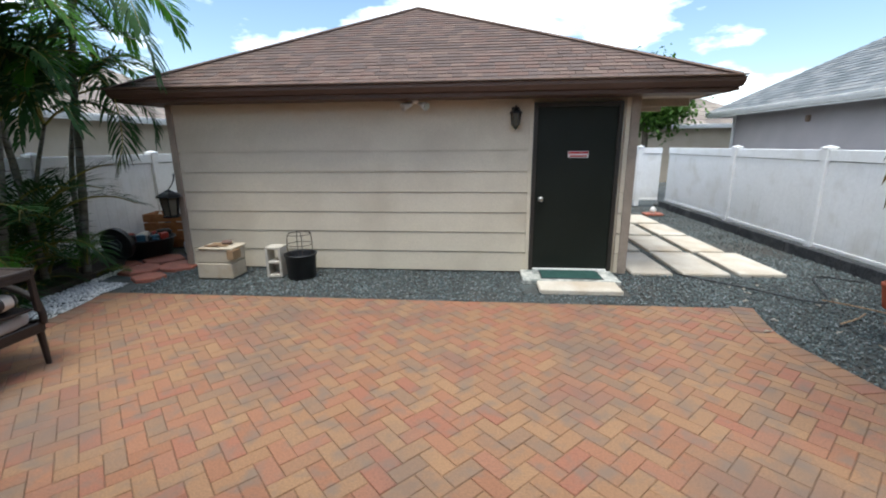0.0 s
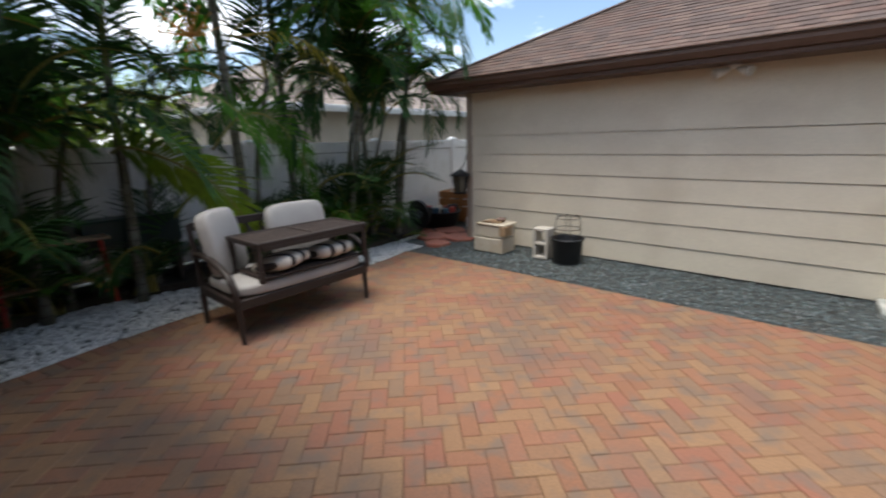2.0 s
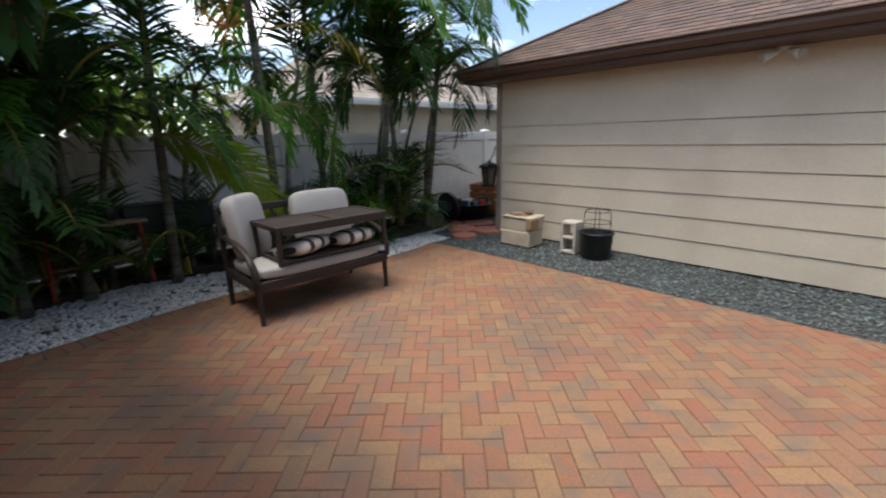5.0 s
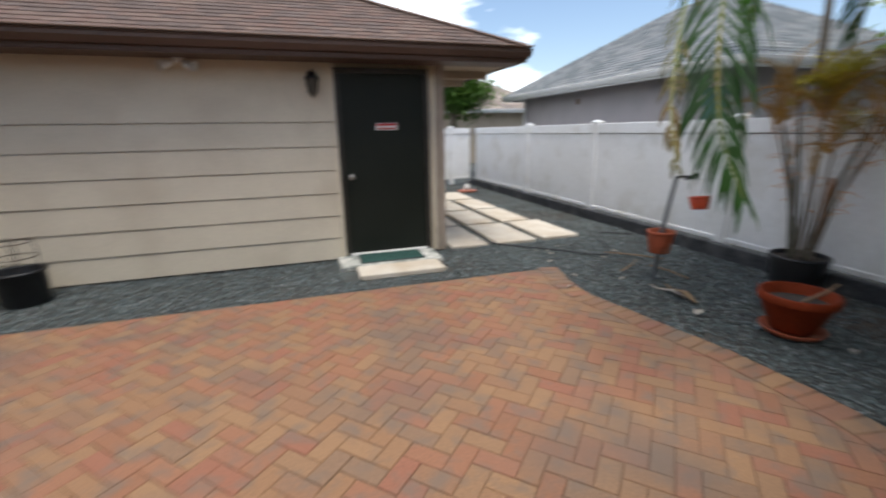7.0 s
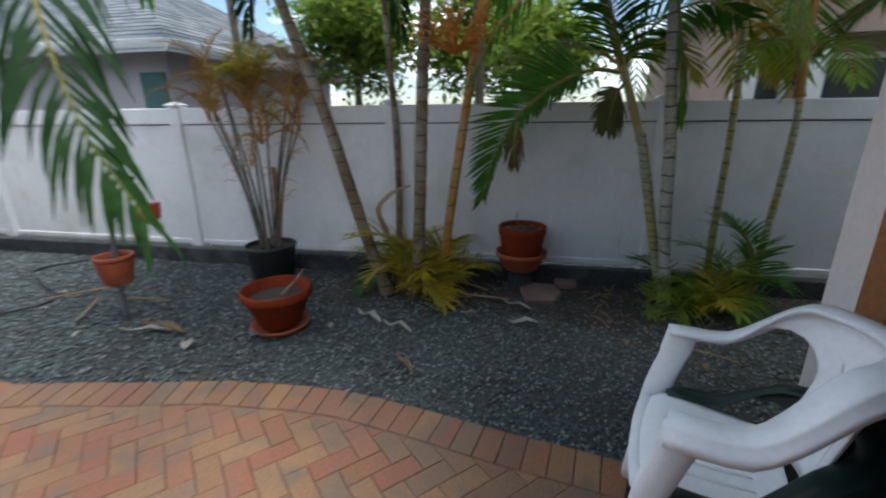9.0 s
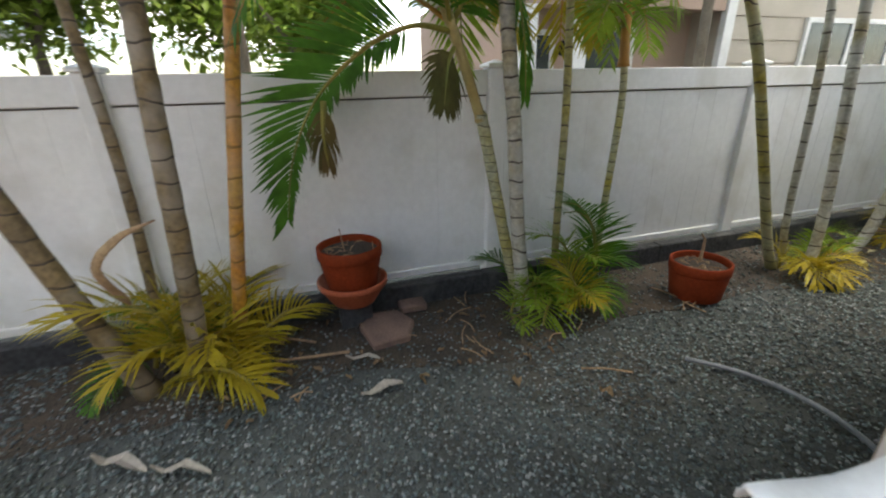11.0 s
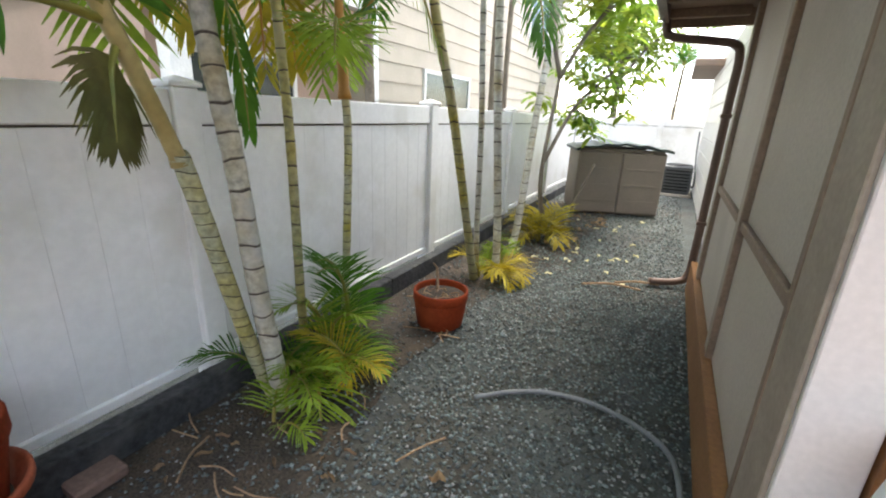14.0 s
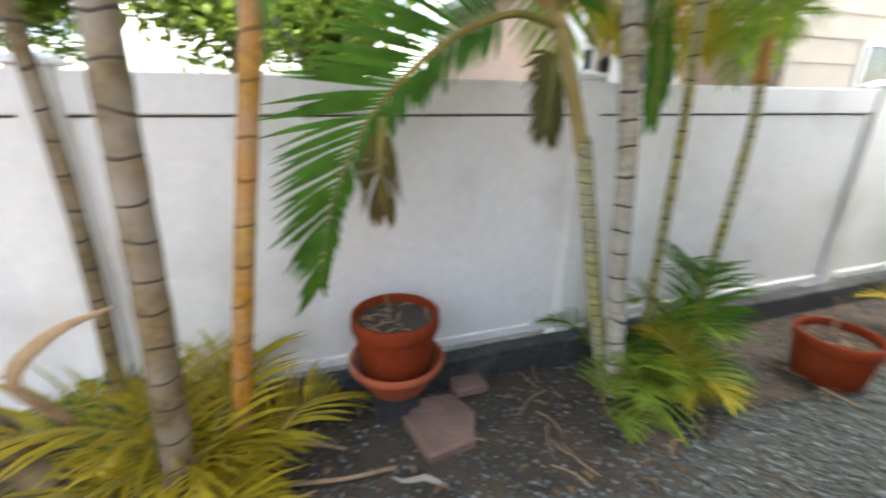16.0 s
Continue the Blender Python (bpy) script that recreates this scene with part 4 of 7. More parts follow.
sofa = thing("garden_sofa", -3.13, 1.66, 0, "dark brown garden loveseat with pale grey-beige cushions, standing on the patio", "sofa")
for x, y in ((0.34, -0.62), (0.30, 0.62), (-0.34, -0.62), (-0.34, 0.62)):
    part("leg", tube([(x, y, 0.0), (x * 0.98, y, 0.2), (x * 0.96, y, 0.36)], [0.019, 0.024, 0.026], 8), M_SOFA, sofa)
part("seat_rail", box(0.30, 0.34, -0.62, 0.62, 0.27, 0.35, 0.008), M_SOFA, sofa)
part("seat_rail", box(-0.35, -0.31, -0.62, 0.62, 0.27, 0.35, 0.008), M_SOFA, sofa)
for s in (-1, 1):
    part("side_rail", box(-0.33, 0.33, s * 0.62 - 0.02, s * 0.62 + 0.02, 0.27, 0.35, 0.008), M_SOFA, sofa)
    part("armrest", tube(smooth_line([(-0.34, s * 0.63, 0.62), (-0.15, s * 0.64, 0.635), (0.1, s * 0.64, 0.60), (0.27, s * 0.635, 0.53), (0.33, s * 0.63, 0.43), (0.335, s * 0.625, 0.33)]), 0.028, 8, flat=0.7), M_SOFA, sofa, smooth=True)
    part("back_post", tube([(-0.33, s * 0.62, 0.34), (-0.37, s * 0.62, 0.64), (-0.42, s * 0.62, 0.86)], 0.024, 8), M_SOFA, sofa)
part("seat_deck", box(-0.31, 0.30, -0.60, 0.60, 0.30, 0.34, 0.004), M_WICKER, sofa)
part("back_rail", box(-0.44, -0.41, -0.62, 0.62, 0.80, 0.87, 0.008), M_SOFA, sofa)
for k in range(9):
    y = -0.52 + k * 0.13
    part("back_slat", tube([(-0.345, y, 0.34), (-0.425, y, 0.82)], 0.011, 6), M_SOFA, sofa)
part("seat_cushion", cushion(-0.31, 0.345, -0.61, 0.61, 0.345, 0.455, 0.01), M_CUSHION, sofa, "pale seat cushion", True)
for s in (-1, 1):
    b = cushion(-0.07, 0.07, -0.30 if s > 0 else -0.29, 0.30 if s > 0 else 0.14, 0.0, 0.50 if s > 0 else 0.54, 0.015)
    bmesh.ops.rotate(b, matrix=Matrix.Rotation(radians(-11), 3, "Y"), verts=b.verts)
    if s < 0:
        bmesh.ops.rotate(b, matrix=Matrix.Rotation(radians(38), 3, "Z"), verts=b.verts)
    bmesh.ops.translate(b, vec=(-0.245 if s > 0 else -0.20, s * 0.305 if s > 0 else -0.36, 0.45), verts=b.verts)
    part("back_cushion", b, M_CUSHION, sofa, "upright pale back cushion", True)

table = thing("coffee_table", -2.96, 1.72, 0.455, "dark brown wicker-topped coffee table stacked on the garden sofa", "table")
for x in (-0.24, 0.22):
    for y in (-0.50, 0.50):
        part("leg", box(x - 0.018, x + 0.018, y - 0.018, y + 0.018, 0.0, 0.30, 0.004), M_SOFA, table)
top = part("tabletop", box(-0.26, 0.24, -0.52, 0.52, 0.285, 0.312, 0.006), M_WICKER, table)
for a in ((-0.265, 0.245, -0.525, -0.49), (-0.265, 0.245, 0.49, 0.525), (-0.265, -0.23, -0.49, 0.49), (0.21, 0.245, -0.49, 0.49), (-0.23, 0.21, -0.015, 0.015)):
    part("rim", box(*a, 0.28, 0.32, 0.005), M_SOFA, top)
part("shelf", box(-0.23, 0.21, -0.48, 0.48, 0.012, 0.03, 0.004), M_WICKER, table)
part("apron", box(0.225, 0.245, -0.48, 0.48, 0.25, 0.283, 0.003), M_SOFA, table)
for y, rz, z in ((-0.21, 24, 0.492), (0.24, 6, 0.492)):
    p = thing("striped_pillow", -2.93, 1.72 + y, z, "grey-beige pillow with dark stripes lying under the tabletop", "pillow", "striped pillows", rz=rz, ry=-14 if y < 0 else -12)
    part("cover", cushion(-0.18, 0.18, -0.19, 0.19, 0.0, 0.10, 0.06), M_STRIPED, p, smooth=True)


# ---- stacked resin chairs ----
def resin_chair(name, mat, label, group):
    ch = thing(name, 0, 0, 0, label, "chair", group)
    b = bmesh.new()
    nx, ny = 22, 18
    grid = []
    for i in range(nx + 1):
        u = -1 + 2 * i / nx
        row = []
        for j in range(ny + 1):
            w = j / ny
            y = 0.185 - 0.395 * w
            half = 0.255 - 0.045 * w
            z = 0.43 - 0.02 * math.sin(math.pi * min(1, w * 1.2)) * (1 - u * u) - 0.035 * max(0, 0.12 - w) / 0.12 - 0.02 * w
            row.append(b.verts.new((u * half, y - 0.02 * u * u * (1 - w), z)))
        grid.append(row)
    for i in range(nx):
        for j in range(ny):
            if 4 <= j <= 13 and i in (4, 7, 10, 13, 16):
                c0, c1, c2, c3 = grid[i][j], grid[i + 1][j], grid[i + 1][j + 1], grid[i][j + 1]
                m0, m1 = b.verts.new(c0.co.lerp(c1.co, 0.7)), b.verts.new(c3.co.lerp(c2.co, 0.7))
                b.faces.new((c0, m0, m1, c3))
                continue
            b.faces.new((grid[i][j], grid[i + 1][j], grid[i + 1][j + 1], grid[i][j + 1]))
    bmesh.ops.remove_doubles(b, verts=b.verts, dist=0.0005)
    bmesh.ops.recalc_face_normals(b, faces=b.faces)
    bmesh.ops.solidify(b, geom=b.faces[:], thickness=0.009)
    part("seat", b, mat, ch, smooth=True)
    b = bmesh.new()
    na, nz = 36, 16
    grid = []
    for i in range(na + 1):
        u = -1 + 2 * i / na
        row = []
        for j in range(nz + 1):
            w = j / nz
            a = u * radians(33 + 13 * (1 - w) ** 3 + 44 * max(0.0, w - 0.55) ** 2 / 0.2025)
            rise = min(1.0, (0.28 * math.cos(a) + 0.02) / 0.24)
            topz = 0.64 + 0.17 * rise * rise * (3 - 2 * rise)
            z = 0.40 + (topz - 0.40) * w
            r = 0.225 + 0.06 * w
            row.append(b.verts.new((r * 1.02 * math.sin(a), -0.03 - (r + 0.02 + 0.06 * w * math.cos(a)) * math.cos(a) * 0.92, z)))
        grid.append(row)
    for i in range(na):
        for j in range(nz):
            if 3 <= j <= 11 and i in (7, 11, 15, 20, 24, 28):
                c0, c1, c2, c3 = grid[i][j], grid[i + 1][j], grid[i + 1][j + 1], grid[i][j + 1]
                m0, m1 = b.verts.new(c0.co.lerp(c1.co, 0.45)), b.verts.new(c3.co.lerp(c2.co, 0.45))
                b.faces.new((c0, m0, m1, c3))
                continue
            b.faces.new((grid[i][j], grid[i + 1][j], grid[i + 1][j + 1], grid[i][j + 1]))
    bmesh.ops.remove_doubles(b, verts=b.verts, dist=0.0005)
    bmesh.ops.recalc_face_normals(b, faces=b.faces)
    bmesh.ops.solidify(b, geom=b.faces[:], thickness=0.009)
    part("backrest", b, mat, ch, smooth=True)
    path = [(-0.285, 0.13), (-0.29, 0.08), (-0.292, 0.0)]
    for i in range(27):
        a = radians(-86 + 172 * i / 26)
        path.append((0.292 * math.sin(a), -0.03 - (0.305 + 0.06 * math.cos(a)) * math.cos(a) * 0.92))
    path += [(0.292, 0.0), (0.29, 0.08), (0.285, 0.13)]
    b = bmesh.new()
    rows = []
    for k, (x, y) in enumerate(path):
        x0, y0 = path[max(k - 1, 0)]
        x1, y1 = path[min(k + 1, len(path) - 1)]
        n = Vector((-(y1 - y0), x1 - x0, 0)).normalized() * -1
        rise = max(0.0, min(1.0, (-y - 0.02) / 0.24))
        z = 0.655 + 0.17 * rise * rise * (3 - 2 * rise)
        rows.append([b.verts.new(Vector((x, y, z)) + n * u + Vector((0, 0, w))) for u, w in ((-0.046, -0.006), (-0.04, 0.0), (0.028, 0.0), (0.036, -0.008), (0.04, -0.028), (0.048, -0.032), (0.05, -0.055), (0.044, -0.055), (0.03, -0.02), (-0.04, -0.016))])
    for r0, r1 in zip(rows, rows[1:]):
        for j in range(10):
            b.faces.new((r0[j], r0[(j + 1) % 10], r1[(j + 1) % 10], r1[j]))
    b.faces.new(rows[0]), b.faces.new(rows[-1][::-1])
    part("arm_and_back_rim", b, mat, ch, smooth=True)
    for s in (-1, 1):
        part("front_leg", tube(smooth_line([(s * 0.285, 0.088, 0.635), (s * 0.287, 0.105, 0.55), (s * 0.285, 0.14, 0.42), (s * 0.292, 0.165, 0.2), (s * 0.30, 0.19, 0.0)], 4), [0.05] * 4 + [0.046] * 8 + [0.036] * 4 + [0.03], 10, flat=0.45), mat, ch, smooth=True)
        part("rear_leg", tube(smooth_line([(s * 0.20, -0.18, 0.385), (s * 0.225, -0.25, 0.25), (s * 0.25, -0.31, 0.0)], 4), 0.028, 8, flat=0.55), mat, ch, smooth=True)
    part("apron", tube(smooth_line([(-0.25, 0.172, 0.40), (-0.1, 0.187, 0.393), (0.1, 0.187, 0.393), (0.25, 0.172, 0.40)], 4), 0.02, 8, flat=0.4), mat, ch, smooth=True)
    return ch


gc = resin_chair("resin_chair", M_GREENRESIN, "dark green resin garden chair at the bottom of a stack", "stacked garden chairs")
gc.matrix_basis = pose(2.56, -0.22, 0.0, 0, 0, -16.5) @ Matrix.Diagonal((0.82, 0.86, 0.8, 1))
wc = resin_chair("resin_chair", M_CHAIR, "white resin garden chair stacked by the house wall", "stacked garden chairs")
wc.matrix_basis = pose(2.562, -0.205, 0.09, 0, 0, -16.5) @ Matrix.Diagonal((0.85, 0.9, 1, 1))



# ---- pots ----
def pot(name, x, y, z, r, rb, h, mat, label, rim=0.03, fill=0.75, soil=None, rx=0.0, ry=0.0, group="plant pots"):
    p = thing(name, x, y, z, label, "plant pot", group, rx=rx, ry=ry)
    t = 0.014
    part("body", lathe([(0.001, 0.0), (rb, 0.0), (rb + 0.004, 0.006), (rb + (r - rb) * 0.8, h - rim - 0.012), (rb + (r - rb) * 0.8, h - rim), (0.001, 0.012)][:4] + [(r - 0.012, h - rim)], 30), mat, p, smooth=True)
    part("rim", lathe([(r - 0.012, h - rim), (r - 0.002, h - rim), (r, h - rim + 0.006), (r, h - 0.005), (r - 0.006, h), (r - t, h), (r - t - 0.004, h - 0.006), (rb + (r - rb) * fill - t, h * fill)], 30), mat, p, smooth=True)
    sr = rb + (r - rb) * fill - t + 0.004
    part("soil", lathe([(0.001, h * fill + 0.012), (sr * 0.6, h * fill + 0.008), (sr, h * fill)], 20), soil or M_POTSOIL, p, "dry potting soil with leaf scraps")
    return p


def sticks_in(parent, n, r, z, seed, long=0.14):
    q = random.Random(seed)
    for k in range(n):
        a, rr = q.random() * 6.28, r * math.sqrt(q.random())
        d = q.random() * 6.28
        L = long * (0.4 + q.random())
        p0 = Vector((rr * math.cos(a), rr * math.sin(a), z + 0.008))
        p1 = p0 + Vector((math.cos(d) * L, math.sin(d) * L, 0.02 * q.random()))
        if p1.xy.length > r:
            p1.xy *= r / p1.xy.length
        part("dead_twig", tube([p0, p0.lerp(p1, 0.5) + Vector((0, 0, 0.01)), p1], [0.003, 0.004, 0.002], 5), M_DRY if k % 3 == 0 else M_STICK, parent)


tp = pot("terracotta_pot", 3.90, 1.97, 0.03, 0.235, 0.13, 0.27, M_TERRA, "large terracotta pot with dry soil on a saucer in the gravel", 0.06, 0.72)
part("twig", tube([(0.02, -0.02, 0.2), (0.1, -0.1, 0.29), (0.14, -0.14, 0.36)], [0.012, 0.011, 0.006], 6), M_STICK, tp)
part("saucer", lathe([(0.001, -0.03), (0.17, -0.03), (0.2, 0.01), (0.19, 0.012), (0.165, -0.016), (0.001, -0.016)], 28), M_TERRADULL, tp, "faded clay saucer", True)
bp = pot("nursery_pot", 4.78, 2.56, 0.0, 0.225, 0.175, 0.32, M_BLACKPLASTIC, "black plastic nursery pot with a half-dead palm", 0.03, 0.88)

kb = solid("edging_block", box(-0.09, 0.055, -0.1, 0.1, -0.03, 0.168, 0.012), M_CURB, "black edging block beside the kerb under clay pots", "edging block")
kb.matrix_basis = pose(4.99, 0.335, 0.0, 0, 0, 2)
low = pot("terracotta_bowl", 4.93, 0.335, 0.168, 0.215, 0.13, 0.155, M_TERRADULL, "faded wide terracotta bowl under a smaller pot", 0.035, 0.45)
up = pot("terracotta_pot", 4.93, 0.335, 0.24, 0.193, 0.14, 0.30, M_TERRA, "terracotta pot with dry leaf scraps stacked in a clay bowl", 0.07, 0.86)
sticks_in(up, 18, 0.15, 0.255, 4, 0.08)
part("dead_stem", tube([(-0.03, 0.03, 0.25), (-0.05, 0.05, 0.42)], [0.005, 0.003], 5), M_STICK, up)
pc = pot("terracotta_pot", 4.50, -1.98, 0.0, 0.195, 0.16, 0.26, M_TERRA, "terracotta pot with dead twigs beside the palm clump", 0.07, 0.82)
sticks_in(pc, 22, 0.14, 0.212, 9, 0.08)
part("dead_stem", tube([(0.05, -0.05, 0.2), (0.1, -0.12, 0.36), (0.12, -0.1, 0.4)], [0.012, 0.009, 0.005], 6), M_STICK, pc)

hk = thing("shepherd_hook", 3.87, 3.20, 0.0, "grey plant post with a side arm in the gravel", "plant hanger")
part("post", tube([(0, 0.04, -0.03), (0.0, 0.0, 0.5), (0.0, -0.09, 1.0)], [0.02, 0.018, 0.017], 8), M_HOSE, hk)
part("arm", tube(smooth_line([(0, -0.09, 0.985), (0, -0.18, 1.005), (0, -0.29, 1.0)]), 0.012, 6), M_BLACKMETAL, hk)
part("bracket", tube([(0, -0.19, 0.985), (0, -0.30, 1.03)], 0.016, 6), M_BLACKMETAL, hk)
wp = pot("hanging_pot", 3.87, 2.83, 0.745, 0.085, 0.06, 0.11, M_ORANGEPOT, "small orange-red hanging pot on a wire", 0.02, 0.85, rx=-8, group="")
part("wire_loop", tube(smooth_line([(0.0, 0.08, 0.1), (0.0, 0.06, 0.2), (0, 0.0, 0.25), (0.0, -0.06, 0.2), (0.0, -0.08, 0.1)]), 0.003, 5), M_STEEL, wp)
sp = pot("hanging_pot", 3.83, 3.17, 0.28, 0.125, 0.085, 0.21, M_TERRADULL, "reddish-brown pot fixed to the plant post", 0.03, 0.8, group="")

# ---- along the hut wall ----
bx = thing("foam_box", -2.83, 4.58, 0.0, "battered tan foam box with scraps on its lid beside the hut", "box")
part("body", box(-0.25, 0.21, -0.16, 0.17, 0.0, 0.20, 0.012), M_BOX, bx)
part("upper_box", box(-0.245, 0.215, -0.155, 0.165, 0.203, 0.37, 0.012), M_BOX, bx)
part("lid", box(-0.21, 0.24, -0.17, 0.17, 0.372, 0.395, 0.008), M_BOX, bx)
part("torn_flap", box(0.17, 0.255, -0.18, 0.0, 0.25, 0.37, 0.006), M_CARD, bx)
part("cardboard_scrap", box(-0.12, 0.1, -0.1, 0.1, 0.397, 0.412, 0.003, rz=14), M_CARD, bx)
part("stone_scrap", box(0.0, 0.12, -0.02, 0.1, 0.414, 0.45, 0.012, rz=30), M_FLAG, bx)
part("stick_scrap", tube([(-0.15, -0.1, 0.41), (0.05, -0.12, 0.42)], 0.012, 6), M_STICK, bx)

cb = thing("concrete_block", -2.13, 4.62, 0.0, "hollow concrete block standing on end by the hut", "concrete block")
b = bmesh.new()
for a in ((-0.1, -0.068, 0.0, 0.39), (0.068, 0.1, 0.0, 0.39)):
    box(a[0], a[1], -0.095, 0.095, a[2], a[3], 0.006, b)
for z in (0.0, 0.178, 0.356):
    box(-0.067, 0.067, -0.095, 0.095, z, z + 0.034, 0.005, b)
part("block", b, M_BLOCK, cb)
bmod = box(-0.066, 0.066, 0.07, 0.09, 0.036, 0.176, 0.004)
part("web", bmod, M_BLOCK, cb)

bk = thing("black_bucket", -1.80, 4.60, 0.0, "black plastic nursery bucket with a wire plant cage in it", "bucket")
part("body", lathe([(0.001, 0.0), (0.165, 0.0), (0.17, 0.01), (0.186, 0.28), (0.2, 0.285), (0.2, 0.305), (0.186, 0.307), (0.18, 0.29), (0.166, 0.03), (0.001, 0.03)], 30), M_BLACKPLASTIC, bk, smooth=True)
part("soil", lathe([(0.001, 0.2), (0.172, 0.195)], 20), M_POTSOIL, bk)
for k, a in enumerate((0.6, 2.2, 3.7, 5.3)):
    part("cage_wire", tube(smooth_line([(0.13 * math.cos(a), 0.13 * math.sin(a), 0.2), (0.15 * math.cos(a), 0.15 * math.sin(a), 0.42), (0.13 * math.cos(a), 0.13 * math.sin(a), 0.56), (0.06 * math.cos(a), 0.06 * math.sin(a), 0.575)]), 0.005, 5), M_WIRE, bk)
for r, z in ((0.15, 0.42), (0.135, 0.55)):
    part("cage_ring", tube([(r * math.cos(j * 0.3307), r * math.sin(j * 0.3307), z) for j in range(20)], 0.0045, 5), M_WIRE, bk)

ln = thing("hanging_lantern", -3.66, 4.88, 0.70, "black metal candle lantern hung at the hut corner", "lantern")
part("base", lathe([(0.001, 0.0), (0.08, 0.0), (0.085, 0.02), (0.07, 0.03), (0.001, 0.03)], 6), M_BLACKMETAL, ln)
part("glass", lathe([(0.058, 0.03), (0.082, 0.26)], 6), M_LANTERNGLASS, ln)
for k in range(6):
    a = math.pi / 3 * k
    part("bar", tube([(0.064 * math.cos(a), 0.064 * math.sin(a), 0.02), (0.09 * math.cos(a), 0.09 * math.sin(a), 0.27)], 0.007, 5), M_BLACKMETAL, ln)
part("lid", lathe([(0.125, 0.265), (0.12, 0.285), (0.085, 0.315), (0.04, 0.34), (0.02, 0.36), (0.001, 0.362)], 6), M_BLACKMETAL, ln)
part("hook", tube(smooth_line([(0.0, 0.0, 0.355), (0.05, 0.0, 0.43), (0.06, 0.03, 0.52), (0.03, 0.07, 0.56), (0.0, 0.1, 0.53)]), 0.006, 6), M_BLACKMETAL, ln)
ln.matrix_basis = pose(-3.62, 4.82, 0.71) @ Matrix.Diagonal((1.3, 1.3, 1.0, 1))

# ---- clutter behind the hut corner ----
tb = thing("black_tub", -4.62, 5.5, 0.022, "black plastic tub full of odds and ends", "tub")
part("body", lathe([(0.001, 0.0), (0.3, 0.0), (0.36, 0.24), (0.385, 0.245), (0.38, 0.265), (0.35, 0.26), (0.29, 0.02), (0.001, 0.02)], 24), M_BLACKPLASTIC, tb, smooth=True)
q = random.Random(3)
for k in range(14):
    a, r = q.random() * 6.28, 0.26 * math.sqrt(q.random())
    x, y, s = r * math.cos(a), r * math.sin(a), 0.04 + 0.05 * q.random()
    part("odd_item", box(x - s, x + s, y - s * 0.6, y + s * 0.6, 0.16, 0.26 + 0.1 * q.random(), 0.012, rz=q.random() * 90), (M_RED, M_BLACKPLASTIC, M_BLUE, M_BLACKPLASTIC, M_DRYPALE)[k % 5], tb)
lid = thing("garden_tray", -4.62, 4.97, 0.022, "round black plastic tray standing on edge by the fence", "tray")
part("disc", tube([(0, -0.03, 0.27), (0.0, 0.03, 0.28)], 0.235, 24), M_BLACKPLASTIC, lid)
part("hub", tube([(0, -0.05, 0.27), (0.0, -0.028, 0.27)], 0.09, 18), M_CURB, lid)
cr = thing("wooden_crate", -4.68, 6.2, 0.0, "orange-brown wooden crate with bottles and rags", "crate", rz=14)
for zz in (0.02, 0.16, 0.30, 0.44):
    for s in (-1, 1):
        part("slat", box(-0.36, 0.36, s * 0.22 - 0.01, s * 0.22 + 0.01, zz, zz + 0.12), M_CRATE, cr)
        part("slat", box(s * 0.35 - 0.01, s * 0.35 + 0.01, -0.2, 0.2, zz, zz + 0.12), M_CRATE, cr)
part("bottom", box(-0.34, 0.34, -0.2, 0.2, 0.0, 0.018), M_CRATE, cr)
for k, m in enumerate((M_DRYPALE, M_BLUE, M_WHITE, M_RED)):
    part("bottle", lathe([(0.001, 0.1), (0.045, 0.1), (0.045, 0.5), (0.015, 0.56), (0.015, 0.6), (0.001, 0.6)], 12, at=(-0.22 + 0.14 * k, 0.05 * (-1) ** k, 0.02 * k)), m, cr)
jug = thing("white_jug", -4.12, 5.75, 0.0, "white plastic jug beside the black tub", "jug")
part("body", lathe([(0.001, 0.0), (0.08, 0.0), (0.085, 0.02), (0.085, 0.16), (0.03, 0.22), (0.03, 0.25), (0.001, 0.25)], 16), M_WHITE, jug, smooth=True)

# ---- things under the left palms ----
rk = thing("plant_rack", -4.78, 0.28, 0.06, "red-legged wooden plant rack in the shade of the palms", "plant stand")
for x, y in ((-0.2, -0.35), (0.2, -0.35), (-0.2, 0.35), (0.2, 0.35)):
    part("leg", tube([(x, y * 1.1, 0.0), (x, y, 0.62)], 0.016, 6), M_RED, rk, "red metal leg")
part("shelf", box(-0.25, 0.25, -0.42, 0.42, 0.62, 0.645), M_STICK, rk)
part("shelf", box(-0.22, 0.22, -0.38, 0.38, 0.26, 0.28), M_STICK, rk)
wpail = thing("white_pail", -4.72, 0.55, 0.34, "white plastic pail on the plant rack", "pail")
part("body", lathe([(0.001, 0.0), (0.075, 0.0), (0.10, 0.15), (0.106, 0.152), (0.106, 0.162), (0.096, 0.16), (0.072, 0.01), (0.001, 0.01)], 20), M_WHITE, wpail, smooth=True)
pl = thing("planter_box", -4.88, 0.95, 0.07, "dark green planter trough under the palms", "planter")
part("trough", box(-0.15, 0.15, -0.42, 0.42, 0.45, 0.75, 0.02), M_GREENRESIN, pl)
for s in (-1, 1):
    part("leg", box(-0.12, 0.12, s * 0.36 - 0.03, s * 0.36 + 0.03, 0.0, 0.45, 0.008), M_FRAME, pl)
bpt = pot("blue_pot", -4.78, 0.1, 0.34, 0.11, 0.08, 0.17, M_BLUE, "blue plastic pot on the plant rack", 0.02, 0.8)
bpt2 = pot("dark_pot", -4.76, 0.42, 0.705, 0.10, 0.07, 0.14, M_BLACKPLASTIC, "black plant pot on top of the plant rack", 0.02, 0.8)

